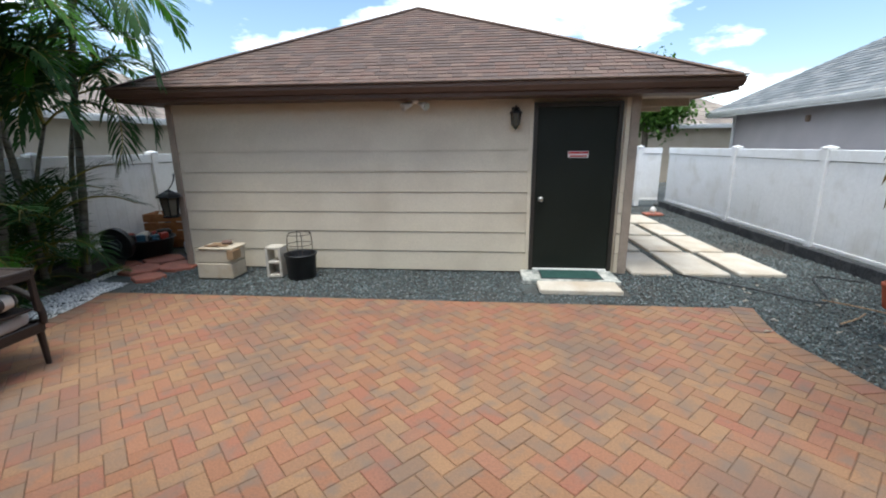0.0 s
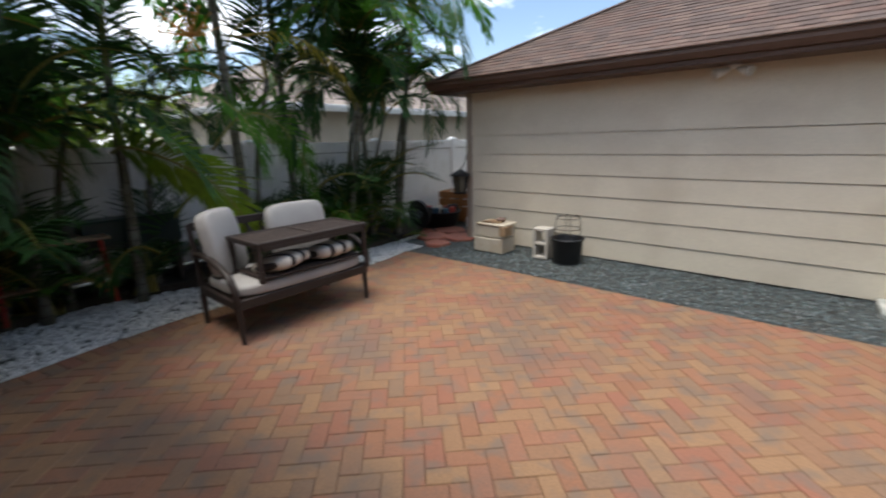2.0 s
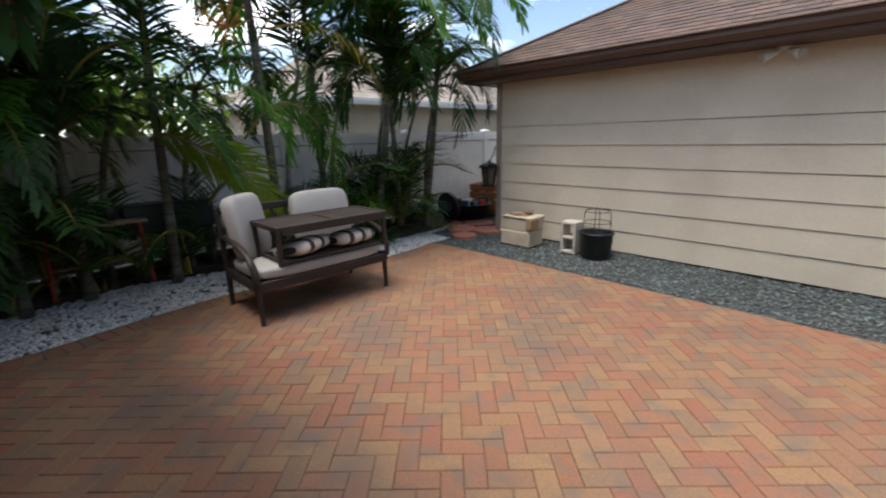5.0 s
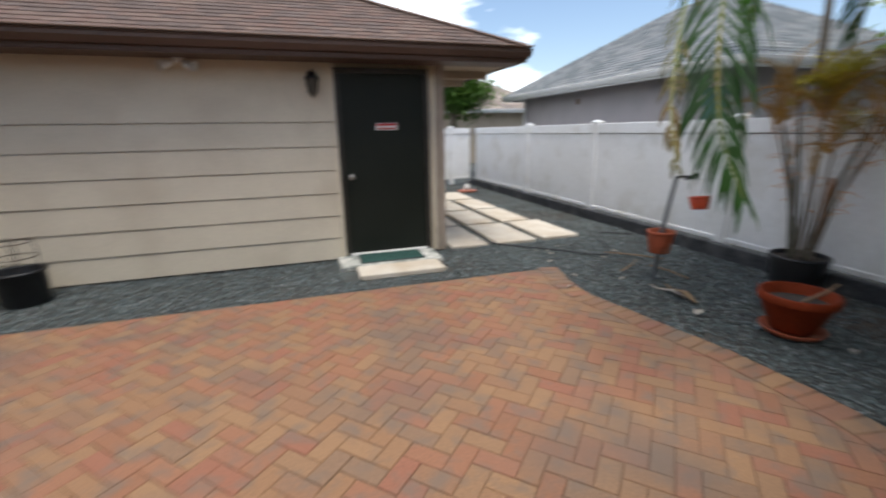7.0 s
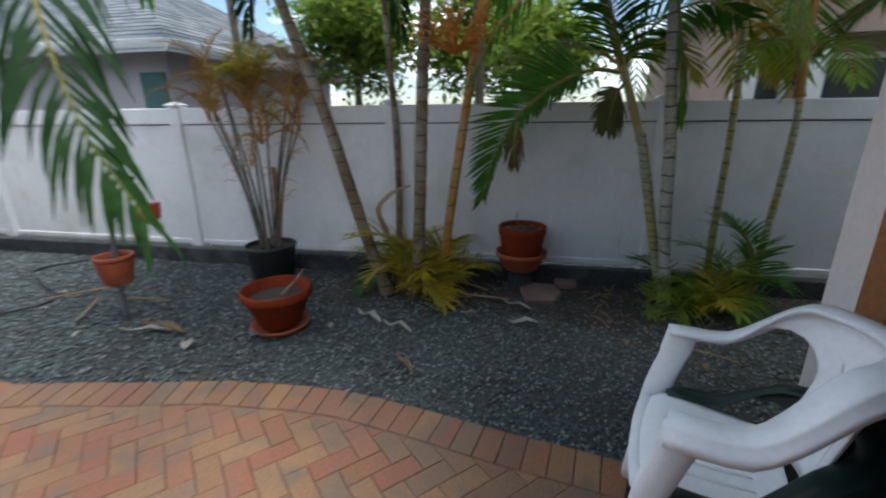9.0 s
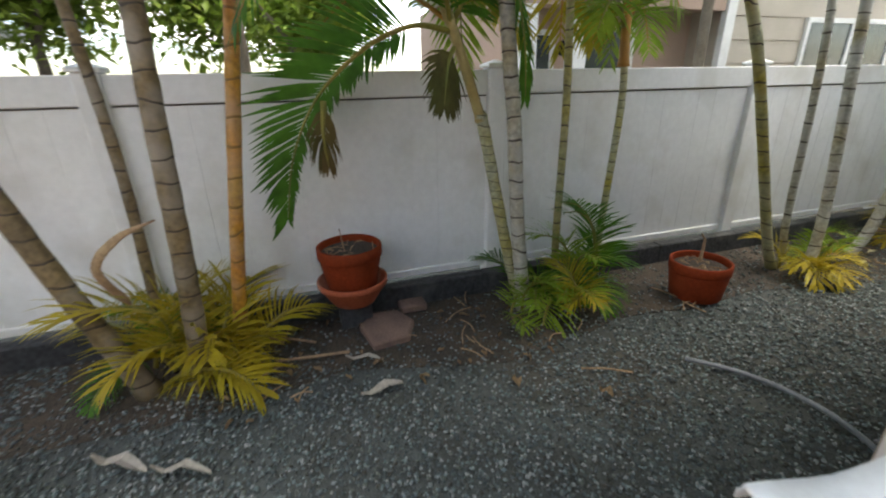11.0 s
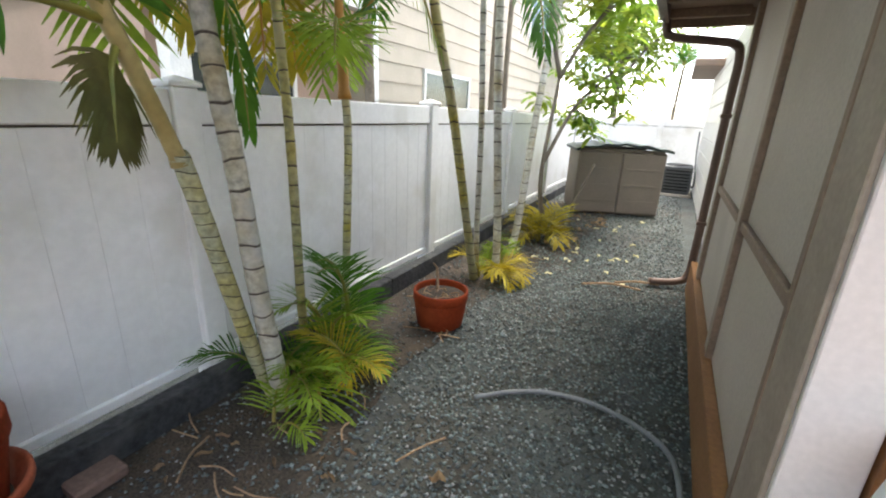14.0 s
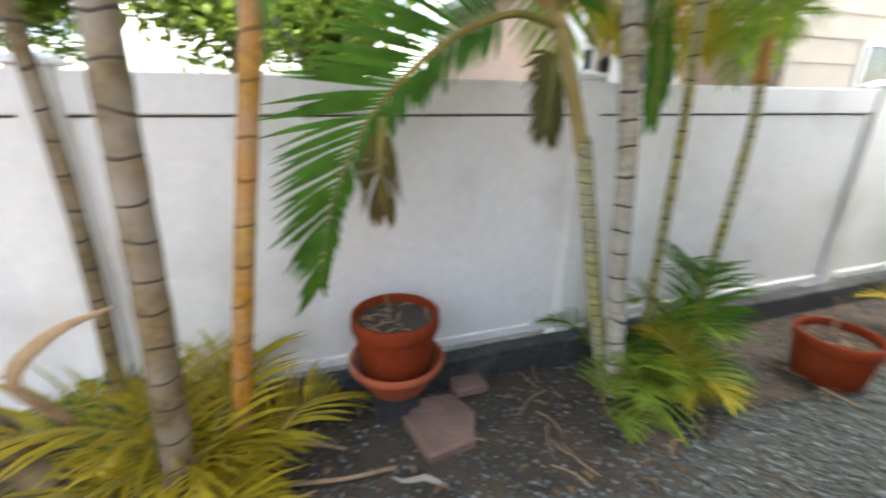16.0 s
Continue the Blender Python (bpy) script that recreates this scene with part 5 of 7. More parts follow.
# ---- side yard ----
sh = thing("storage_shed", 4.05, -7.18, 0.0, "low taupe resin storage shed with a dark warped lid", "storage shed", rz=21)
part("body", box(-0.66, 0.66, -0.45, 0.45, 0.0, 0.98, 0.02), M_BIN, sh)
for x0, x1 in ((-0.64, -0.01), (0.01, 0.64)):
    d = part("door", box(x0, x1, 0.452, 0.475, 0.03, 0.97, 0.01), M_BIN, sh)
    for z in (0.2, 0.45, 0.7):
        part("panel_rib", box(x0 + 0.07, x1 - 0.07, 0.4755, 0.482, z, z + 0.035, 0.003), M_BIN, d)
b = bmesh.new()
n = 14
top, bot = [], []
for i in range(n + 1):
    x = -0.72 + 1.44 * i / n
    z = 1.0 + 0.09 * math.cos(x * 2.1) + 0.012 * math.sin(i * 2.1)
    top.append([b.verts.new((x, y, z + 0.02 + 0.01 * noise.noise(Vector((x * 3, y, 0))))) for y in (-0.5, 0.0, 0.53)])
    bot.append([b.verts.new((x, y, z - 0.015)) for y in (-0.5, 0.0, 0.53)])
for i in range(n):
    for j in range(2):
        b.faces.new((top[i][j], top[i + 1][j], top[i + 1][j + 1], top[i][j + 1]))
        b.faces.new((bot[i][j + 1], bot[i + 1][j + 1], bot[i + 1][j], bot[i][j]))
    b.faces.new((top[i][2], top[i + 1][2], bot[i + 1][2], bot[i][2]))
    b.faces.new((top[i + 1][0], top[i][0], bot[i][0], bot[i + 1][0]))
b.faces.new((top[0][0], top[0][1], top[0][2], bot[0][2], bot[0][1], bot[0][0]))
b.faces.new((top[n][2], top[n][1], top[n][0], bot[n][0], bot[n][1], bot[n][2]))
part("lid", b, M_BINLID, sh, "dark warped lid")
for s in (-1, 1):
    part("gable_fill", box(-0.62, 0.62, s * 0.42 - 0.02, s * 0.42 + 0.02, 0.982, 1.02, 0.004), M_BIN, sh)

ac = thing("air_conditioner", 3.05, -9.9, 0.0, "dark grey outdoor air-conditioning unit by the house wall", "air conditioner")
part("cabinet", box(-0.27, 0.27, -0.3, 0.3, 0.03, 0.60, 0.02), M_AC, ac)
part("top_grille", lathe([(0.001, 0.605), (0.22, 0.605), (0.23, 0.615), (0.2, 0.625), (0.001, 0.625)], 20), M_BLACKMETAL, ac)
for k in range(7):
    part("louvre", box(-0.22, 0.22, 0.301, 0.312, 0.1 + 0.065 * k, 0.13 + 0.065 * k, 0.003), M_BLACKMETAL, ac)
part("conduit", tube(smooth_line([(-0.25, 0.1, 0.25), (-0.33, 0.1, 0.2), (-0.26, 0.12, 0.9), (-0.24, 0.12, 1.3)]), 0.018, 6), M_HOSE, ac)
part("base_pad", box(-0.32, 0.32, -0.35, 0.35, -0.02, 0.029, 0.008), M_SLAB, ac)

hs = thing("garden_hose", 0, 0, 0, "grey garden hose curving over the gravel", "hose")
part("hose", tube(smooth_line([(3.92, -1.30, 0.012), (3.78, -1.43, 0.014), (3.64, -1.52, 0.013), (3.5, -1.56, 0.014), (3.35, -1.57, 0.013), (3.15, -1.51, 0.014), (3.0, -1.39, 0.013), (2.95, -1.2, 0.014), (2.96, -1.0, 0.013), (3.05, -0.8, 0.012)], 5), 0.0125, 8), M_HOSE, hs, smooth=True)

fg = thing("flagstone", 4.80, 0.16, 0.0, "flat pinkish flagstone lying by the fence", "flagstone")
b = prism([(-0.2, 0.12), (-0.17, -0.1), (0.0, -0.17), (0.16, -0.1), (0.17, 0.07), (0.05, 0.17)], -0.02, 0.03)
bmesh.ops.bevel(b, geom=[e for e in b.edges if e.verts[0].co.z > 0 and e.verts[1].co.z > 0], offset=0.012, segments=1, affect="EDGES")
part("stone", b, M_FLAG, fg)
b2 = thing("flagstone", 5.0, -0.05, 0.0, "small broken brick piece lying by the kerb", "flagstone")
part("stone", box(-0.06, 0.06, -0.09, 0.09, -0.01, 0.045, 0.01), M_FLAG, b2)

dh = thing("drip_tube", 0, 0, 0, "thin black irrigation tube lying across the gravel", "hose")
part("tube", tube(smooth_line([(2.45, 5.85, 0.012), (2.9, 5.0, 0.014), (3.42, 4.5, 0.012), (3.85, 4.05, 0.014), (4.1, 4.2, 0.012), (4.5, 4.95, 0.013), (4.9, 4.75, 0.012)], 6), 0.009, 6), M_BLACKPLASTIC, dh)
orn = thing("garden_ornament", 4.38, 9.8, 0.0, "small white and black ornament on a red tile by the gate", "ornament")
part("tile", box(-0.2, 0.2, -0.15, 0.15, 0.0, 0.04, 0.006), M_REDPAVER, orn)
part("figure", lathe([(0.001, 0.04), (0.06, 0.04), (0.07, 0.1), (0.04, 0.17), (0.001, 0.2)], 12), M_WHITE, orn, smooth=True)
part("crown", lathe([(0.05, 0.2), (0.055, 0.24), (0.02, 0.28), (0.001, 0.285)], 12, at=(0.05, 0, 0)), M_BLACKPLASTIC, orn)


# ---- plants ----
def frond_bms(pts, leaflet, n, seed, droop=0.5, start=0.14, wide=0.022, r0=0.016, vee=0.35, fall=0.0, roll=0.0, inner=1.0):
    """A feather palm frond along pts: its stem, and its leaflets in two ranks, bending under their weight."""
    q = random.Random(seed)
    line = smooth_line(pts, 8)
    stem = tube(line, [r0 * (1 - 0.85 * k / (len(line) - 1)) for k in range(len(line))], 6)
    b = bmesh.new()
    m = len(line) - 1
    for k in range(n):
        f = start + (1 - start) * k / (n - 1)
        i = min(int(f * m), m - 1)
        p = line[i].lerp(line[i + 1], f * m - i)
        t = (line[i + 1] - line[i]).normalized()
        side = t.cross(Vector((0, 0, 1)))
        side = side.normalized() if side.length > 0.05 else Vector((0, 1, 0))
        up = side.cross(t)
        side, up = side * math.cos(radians(roll)) + up * math.sin(radians(roll)), up * math.cos(radians(roll)) - side * math.sin(radians(roll))
        L0 = leaflet * (0.45 + 0.55 * math.sin(math.pi * min(1, 0.18 + 0.9 * f)) ** 0.8) * (1.0 if f < 0.9 else 0.85)
        for s in (-1, 1):
            if q.random() < fall:
                continue
            L = L0 * (0.85 + 0.3 * q.random()) * (inner if s < 0 else 1.0)
            a = radians(28 + 30 * f + q.uniform(-6, 6))
            d = (side * s * math.cos(a) + t * math.sin(a) + up * (vee + q.uniform(-0.1, 0.1))).normalized()
            g = droop * (0.7 + 0.6 * q.random())
            pos, row = p.copy(), []
            w = wide * (0.8 + 0.4 * q.random())
            across = d.cross(up).normalized()
            for step, ww in enumerate((0.35, 1.0, 0.85, 0.08)):
                row.append((b.verts.new(pos - across * w * ww * 0.5), b.verts.new(pos + across * w * ww * 0.5)))
                d = (d + Vector((0, 0, -g * 0.33 * (step + 1) * 0.6))).normalized()
                pos = pos + d * (L / 3)
            for (a0, a1), (b0, b1) in zip(row, row[1:]):
                b.faces.new((a0, a1, b1, b0))
    return stem, b


def frond_mesh(stem, leaves, stem_mat, leaf_mat):
    """Stem and leaflets as one mesh."""
    for f in stem.faces:
        f.smooth = True
    n = len(stem.faces)
    merge(stem, leaves)
    stem.faces.ensure_lookup_table()
    for f in stem.faces[n:]:
        f.material_index = 1
    me = bpy.data.meshes.new("frond")
    stem.to_mesh(me)
    stem.free()
    me.materials.append(stem_mat)
    me.materials.append(leaf_mat)
    return me


def add_frond(parent, me, m):
    s = new("frond", me)
    s.parent = parent
    s.matrix_basis = m
    return s


def arc(length, e0, e1, n=6):
    p, out = Vector((0, 0, 0)), [Vector((0, 0, 0))]
    for k in range(n):
        e = radians(e0 + (e1 - e0) * (k / (n - 1)) ** 1.2)
        p = p + Vector((math.cos(e), 0, math.sin(e))) * (length / n)
        out.append(p.copy())
    return out


def frond_set(leaf_mat, stem_mat, shapes):
    got = []
    for k, (L, e0, e1, leaflet, n, droop) in enumerate(shapes):
        s, l = frond_bms(arc(L, e0, e1), leaflet, n, 20 + k, droop, wide=0.034 if L > 1.2 else 0.014 if n < 23 else 0.012)
        got.append(frond_mesh(s, l, stem_mat, leaf_mat))
    return got


BIG = [(1.7, 70, -35, 0.46, 34, 0.5), (1.5, 58, -55, 0.42, 32, 0.7), (1.9, 78, -10, 0.48, 36, 0.4), (1.4, 35, -75, 0.42, 30, 0.9), (1.6, 15, -80, 0.4, 30, 1.0)]
SMALL = [(0.75, 65, -30, 0.28, 30, 0.5), (0.6, 50, -50, 0.26, 28, 0.6), (0.9, 72, -10, 0.30, 32, 0.4), (0.5, 30, -40, 0.25, 26, 0.7)]
FAN = [(0.46, 68, -35, 0.29, 20, 0.5), (0.38, 50, -50, 0.27, 18, 0.55), (0.58, 76, -20, 0.30, 22, 0.45), (0.44, 40, -65, 0.26, 19, 0.6)]
F_GREEN = frond_set(M_FROND, M_RACHIS, BIG)
F_SHADE = frond_set(M_FRONDSHADE, M_RACHIS, BIG)
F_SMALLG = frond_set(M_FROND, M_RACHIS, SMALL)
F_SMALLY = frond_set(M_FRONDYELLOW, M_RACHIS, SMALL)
F_SMALLSHADE = frond_set(M_FRONDSHADE, M_RACHIS, SMALL)
F_FANG = frond_set(M_FROND, M_RACHIS, FAN)
F_FANL = frond_set(M_FRONDLIME, M_RACHIS, FAN)
F_FANY = frond_set(M_FRONDYELLOW, M_RACHIS, FAN)
F_DRY = frond_set(M_FRONDDRY, M_RACHISORANGE, [(0.95, 70, -20, 0.2, 24, 0.3), (0.8, 55, -60, 0.18, 22, 0.5), (1.1, 80, 10, 0.2, 26, 0.2)])


def palm(x, y, label, trunks, crowns, suckers=(), seed=1, group="palms"):
    """trunks: (points, radius at foot, at top, material); crowns: (place, fronds, set, scale, lowest turn); suckers: (place, number, set, scale)."""
    q = random.Random(seed)
    pm = thing("palm_tree", x, y, 0, label, "palm tree", group)
    o = Vector((x, y, 0))
    for pts, r0, r1, mat in trunks:
        line = smooth_line([Vector(p) - o for p in pts], 10)
        m = len(line) - 1
        part("trunk", tube(line, [(r0 + (r1 - r0) * k / m) * (1.25 if k == 0 else 1.08 if k == 1 else 1) * (1 + 0.035 * math.sin(k * 2.3)) for k in range(m + 1)], 12), mat, pm, smooth=True)
    for place, count, fset, scale, tilt in crowns:
        a0 = q.random() * 6.28
        for k in range(count):
            me = fset[q.randrange(len(fset))]
            m = Matrix.Translation(Vector(place) - o) @ Matrix.Rotation(a0 + 6.283 * k / count + q.uniform(-0.35, 0.35), 4, "Z") @ Matrix.Rotation(radians(q.uniform(-tilt, tilt * 0.7)), 4, "Y") @ Matrix.Scale(scale * q.uniform(0.85, 1.12), 4)
            add_frond(pm, me, m)
    for place, count, fset, scale in suckers:
        for k in range(count):
            me = fset[q.randrange(len(fset))]
            off = Vector((q.uniform(-0.13, 0.13), q.uniform(-0.13, 0.13), 0))
            m = Matrix.Translation(Vector(place) - o + off) @ Matrix.Rotation(q.random() * 6.28, 4, "Z") @ Matrix.Rotation(radians(q.uniform(-25, 15)), 4, "Y") @ Matrix.Scale(scale * q.uniform(0.7, 1.15), 4)
            add_frond(pm, me, m)
    return pm, o


def own_frond(pm, o, pts, leaflet, n, seed, leaf_mat, stem_mat, **kw):
    s, l = frond_bms([Vector(p) - o for p in pts], leaflet, n, seed, **kw)
    add_frond(pm, frond_mesh(s, l, stem_mat, leaf_mat), Matrix.Identity(4))


# clump by the patio edge
pa, oa = palm(4.68, 1.2, "clump of tall ringed palms with yellowing undergrowth by the fence", [
    ([(4.62, 1.42, -0.02), (4.64, 1.61, 0.56), (4.66, 1.87, 1.44), (4.66, 2.14, 2.22), (4.62, 2.5, 3.3)], 0.052, 0.039, M_TRUNKBROWN),
    ([(4.61, 1.17, -0.02), (4.60, 1.12, 0.7), (4.58, 1.08, 1.44), (4.57, 1.03, 2.2), (4.55, 0.95, 3.4)], 0.052, 0.039, M_TRUNKBROWN),
    ([(4.86, 1.02, -0.02), (4.85, 0.90, 0.8), (4.84, 0.74, 1.8), (4.82, 0.55, 2.9)], 0.039, 0.031, M_TRUNKORANGE),
    ([(4.95, 1.42, -0.02), (5.0, 1.40, 1.0), (5.02, 1.45, 2.0), (5.0, 1.5, 3.0)], 0.030, 0.024, M_TRUNKBROWN)],
    [((4.62, 2.5, 3.25), 9, F_GREEN, 1.05, 15), ((4.55, 0.95, 3.35), 18, F_GREEN, 1.25, 15), ((4.82, 0.55, 2.85), 14, F_SHADE, 1.15, 15), ((5.0, 1.5, 2.95), 11, F_SHADE, 1.1, 15)],
    [((4.75, 1.25, 0.0), 7, F_SMALLY, 0.9), ((4.7, 1.2, 0.0), 7, F_FANY, 1.25), ((4.85, 1.05, 0.0), 6, F_FANY, 1.1), ((4.85, 1.35, 0.05), 5, F_SMALLG, 1.0)], 3)
own_frond(pa, oa, [(4.62, 2.48, 3.2), (3.95, 2.5, 3.35), (3.15, 2.18, 2.85), (2.68, 1.82, 2.0), (2.53, 1.62, 1.45), (2.5, 1.42, 1.12)], 0.46, 46, 91, M_FRONDSHADE, M_RACHIS, droop=1.3, vee=0.0, start=0.25)
own_frond(pa, oa, [(4.62, 2.48, 3.1), (3.7, 2.45, 2.9), (2.75, 2.05, 2.2), (2.3, 1.68, 1.6), (2.12, 1.43, 1.28)], 0.17, 34, 92, M_FRONDOLIVE, M_RACHIS, droop=1.3, vee=0.05, start=0.35, fall=0.35, wide=0.014)
b = bmesh.new()
q = random.Random(6)
for k in range(60):
    p = Vector((4.6, 0.84, 1.80)) - oa
    d = Vector((q.uniform(-0.6, 0.35), q.uniform(-1, 0.9), q.uniform(0.15, 1.0))).normalized()
    e = p + d * q.uniform(0.2, 0.42)
    tube([p, p.lerp(e, 0.5) + Vector((0, 0, 0.03)), e + Vector((0, 0, -0.03))], [0.005, 0.004, 0.003], 4, b)
    for j in range(4):
        c2 = p.lerp(e, 0.55 + 0.13 * j) + Vector((q.uniform(-0.03, 0.03), q.uniform(-0.03, 0.03), q.uniform(-0.02, 0.03)))
        bmesh.ops.create_icosphere(b, subdivisions=1, radius=0.011, matrix=Matrix.Translation(c2))
part("flower_stalk", b, M_BERRY, pa, "branching orange flower stalk")
part("dead_sheath", tube(smooth_line([Vector(p) - oa for p in ((4.6, 1.38, 0.5), (4.5, 1.42, 0.72), (4.46, 1.3, 0.86), (4.44, 1.14, 0.93))]), [0.01, 0.03, 0.035, 0.03, 0.03, 0.028, 0.025, 0.022, 0.02, 0.02, 0.018, 0.018, 0.016, 0.014, 0.012, 0.01, 0.008, 0.006, 0.004][:19], 8, flat=0.4), M_DRY, pa, "curled dry leaf sheath")

# clump by the house corner
pb, ob_ = palm(4.82, -1.0, "clump of slender ringed palms with green fans at their feet", [
    ([(4.86, -0.80, -0.02), (4.86, -0.70, 0.3), (4.86, -0.5, 1.17), (4.858, -0.475, 1.23)], 0.036, 0.036, M_TRUNKTIGHT),
    ([(4.86, -0.48, 1.22), (4.855, -0.41, 1.42), (4.85, -0.32, 1.66), (4.84, -0.1, 2.2), (4.83, 0.2, 2.9)], 0.030, 0.029, M_CROWNSHAFT),
    ([(4.75, -0.77, -0.02), (4.77, -0.70, 0.6), (4.79, -0.66, 1.2), (4.80, -0.60, 1.75), (4.8, -0.45, 3.4)], 0.046, 0.040, M_TRUNK),
    ([(4.95, -1.13, -0.02), (4.94, -1.10, 0.4), (4.93, -1.09, 1.27), (4.93, -1.06, 1.9), (4.92, -1.0, 3.3)], 0.027, 0.022, M_TRUNKGREEN),
    ([(4.91, -1.42, -0.02), (4.88, -1.43, 0.6), (4.86, -1.45, 1.28), (4.86, -1.42, 1.62)], 0.025, 0.022, M_TRUNKTIGHT),
    ([(4.86, -1.43, 1.5), (4.86, -1.41, 1.8), (4.86, -1.40, 2.15)], 0.032, 0.02, M_RACHISORANGE)],
    [((4.83, 0.2, 2.9), 14, F_GREEN, 1.1, 15), ((4.8, -0.45, 3.35), 17, F_GREEN, 1.2, 15), ((4.92, -1.0, 3.25), 14, F_GREEN, 1.1, 15), ((4.86, -1.40, 2.1), 7, F_SMALLG, 1.35, 10)],
    [((4.70, -0.74, 0.02), 4, F_FANL, 0.62), ((4.62, -0.92, 0.02), 4, F_FANL, 0.7), ((4.80, -1.12, 0.02), 5, F_FANL, 0.95), ((4.66, -1.08, 0.02), 3, F_FANY, 0.7), ((4.9, -0.85, 0.02), 3, F_FANG, 1.0), ((4.82, -1.4, 0.05), 3, F_SMALLG, 0.95), ((4.78, -1.32, 0.03), 3, F_FANG, 1.15)], 5)
own_frond(pb, ob_, [(4.85, -0.30, 1.68), (4.80, -0.1, 1.70), (4.76, 0.11, 1.63), (4.74, 0.30, 1.50), (4.73, 0.46, 1.33), (4.73, 0.58, 1.08), (4.73, 0.64, 0.80)], 0.38, 62, 71, M_FROND, M_RACHIS, droop=0.12, vee=0.05, start=0.22, r0=0.017, roll=85, inner=0.4, wide=0.0195)
own_frond(pb, ob_, [(4.72, 0.40, 1.36), (4.70, 0.42, 1.2), (4.70, 0.41, 1.05)], 0.17, 40, 72, M_FRONDOLIVE, M_RACHIS, droop=1.8, vee=0, start=0.1, wide=0.012, roll=60)
own_frond(pb, ob_, [(4.86, -0.33, 1.62), (4.80, -0.27, 1.54), (4.76, -0.24, 1.44), (4.74, -0.22, 1.32)], 0.24, 40, 73, M_FRONDOLIVE, M_RACHIS, droop=0.5, vee=0, start=0.2, wide=0.02, roll=70)
own_frond(pb, ob_, [(4.85, -0.3, 1.70), (4.84, -0.45, 1.95), (4.86, -0.75, 2.1), (4.9, -1.05, 2.0)], 0.36, 36, 74, M_FROND, M_RACHIS, droop=0.4, vee=0, start=0.1, roll=50)
own_frond(pb, ob_, [(4.85, -0.3, 1.70), (4.7, -0.2, 1.95), (4.5, -0.1, 2.1), (4.3, 0.0, 2.05)], 0.36, 36, 75, M_FROND, M_RACHIS, droop=0.5, vee=0.1, start=0.1)

for seed_, mat_, pts_, lf_, n_, dr_ in (
        (76, M_FRONDLIME, [(4.86, -1.40, 1.72), (4.98, -1.58, 1.86), (5.12, -1.76, 1.84), (5.3, -2.0, 1.62)], 0.34, 26, 0.4),
        (77, M_FRONDLIME, [(4.86, -1.40, 1.72), (4.74, -1.24, 1.84), (4.6, -1.08, 1.8), (4.5, -0.95, 1.66)], 0.30, 22, 0.4),
        (78, M_FRONDYELLOW, [(4.93, -1.06, 1.9), (5.05, -1.2, 1.98), (5.2, -1.4, 1.84), (5.28, -1.5, 1.66)], 0.32, 32, 0.9),
        (79, M_FROND, [(4.8, -0.45, 2.5), (4.72, -0.52, 2.3), (4.70, -0.60, 1.9), (4.70, -0.66, 1.6), (4.71, -0.68, 1.35)], 0.2, 40, 1.2),
        (101, M_FRONDLIME, [(4.88, -1.42, 2.25), (4.96, -1.44, 2.12), (5.02, -1.46, 1.9), (5.05, -1.47, 1.58)], 0.34, 18, 0.12),
        (102, M_FRONDYELLOW, [(4.94, -1.04, 2.3), (5.02, -1.06, 2.15), (5.08, -1.1, 1.9), (5.1, -1.12, 1.62)], 0.34, 18, 0.15),
        (103, M_FRONDLIME, [(4.86, -0.3, 1.9), (4.95, -0.36, 1.98), (5.05, -0.42, 1.86), (5.1, -0.46, 1.56)], 0.36, 20, 0.12),
        (80, M_FROND, [(4.84, -0.1, 2.2), (4.7, 0.2, 2.25), (4.5, 0.5, 2.0), (4.4, 0.7, 1.65)], 0.36, 34, 0.8),
        (86, M_FRONDLIME, [(4.8, -0.45, 2.6), (4.5, -0.7, 2.5), (4.2, -0.9, 2.1), (4.05, -1.0, 1.7)], 0.34, 34, 0.9),
        (88, M_FRONDLIME, [(4.85, -0.3, 1.72), (4.95, -0.05, 1.88), (5.05, 0.2, 1.84), (5.12, 0.42, 1.66)], 0.32, 44, 0.35),
        (89, M_FRONDYELLOW, [(4.85, -0.32, 1.75), (4.98, -0.5, 1.9), (5.1, -0.72, 1.84), (5.18, -0.9, 1.66)], 0.3, 40, 0.45),
        (90, M_FROND, [(4.6, -1.95, 2.1), (4.75, -1.75, 2.1), (4.9, -1.6, 1.95), (5.0, -1.5, 1.75)], 0.3, 40, 0.5),
        (87, M_FROND, [(4.6, -2.9, 2.5), (4.4, -2.7, 2.5), (4.15, -2.5, 2.2), (4.05, -2.4, 1.85)], 0.36, 34, 0.9)):
    own_frond(pb, ob_, pts_, lf_, n_, seed_, mat_, M_RACHISORANGE if seed_ % 2 == 0 else M_RACHIS, droop=dr_, vee=0.05, start=0.12, wide=0.02)

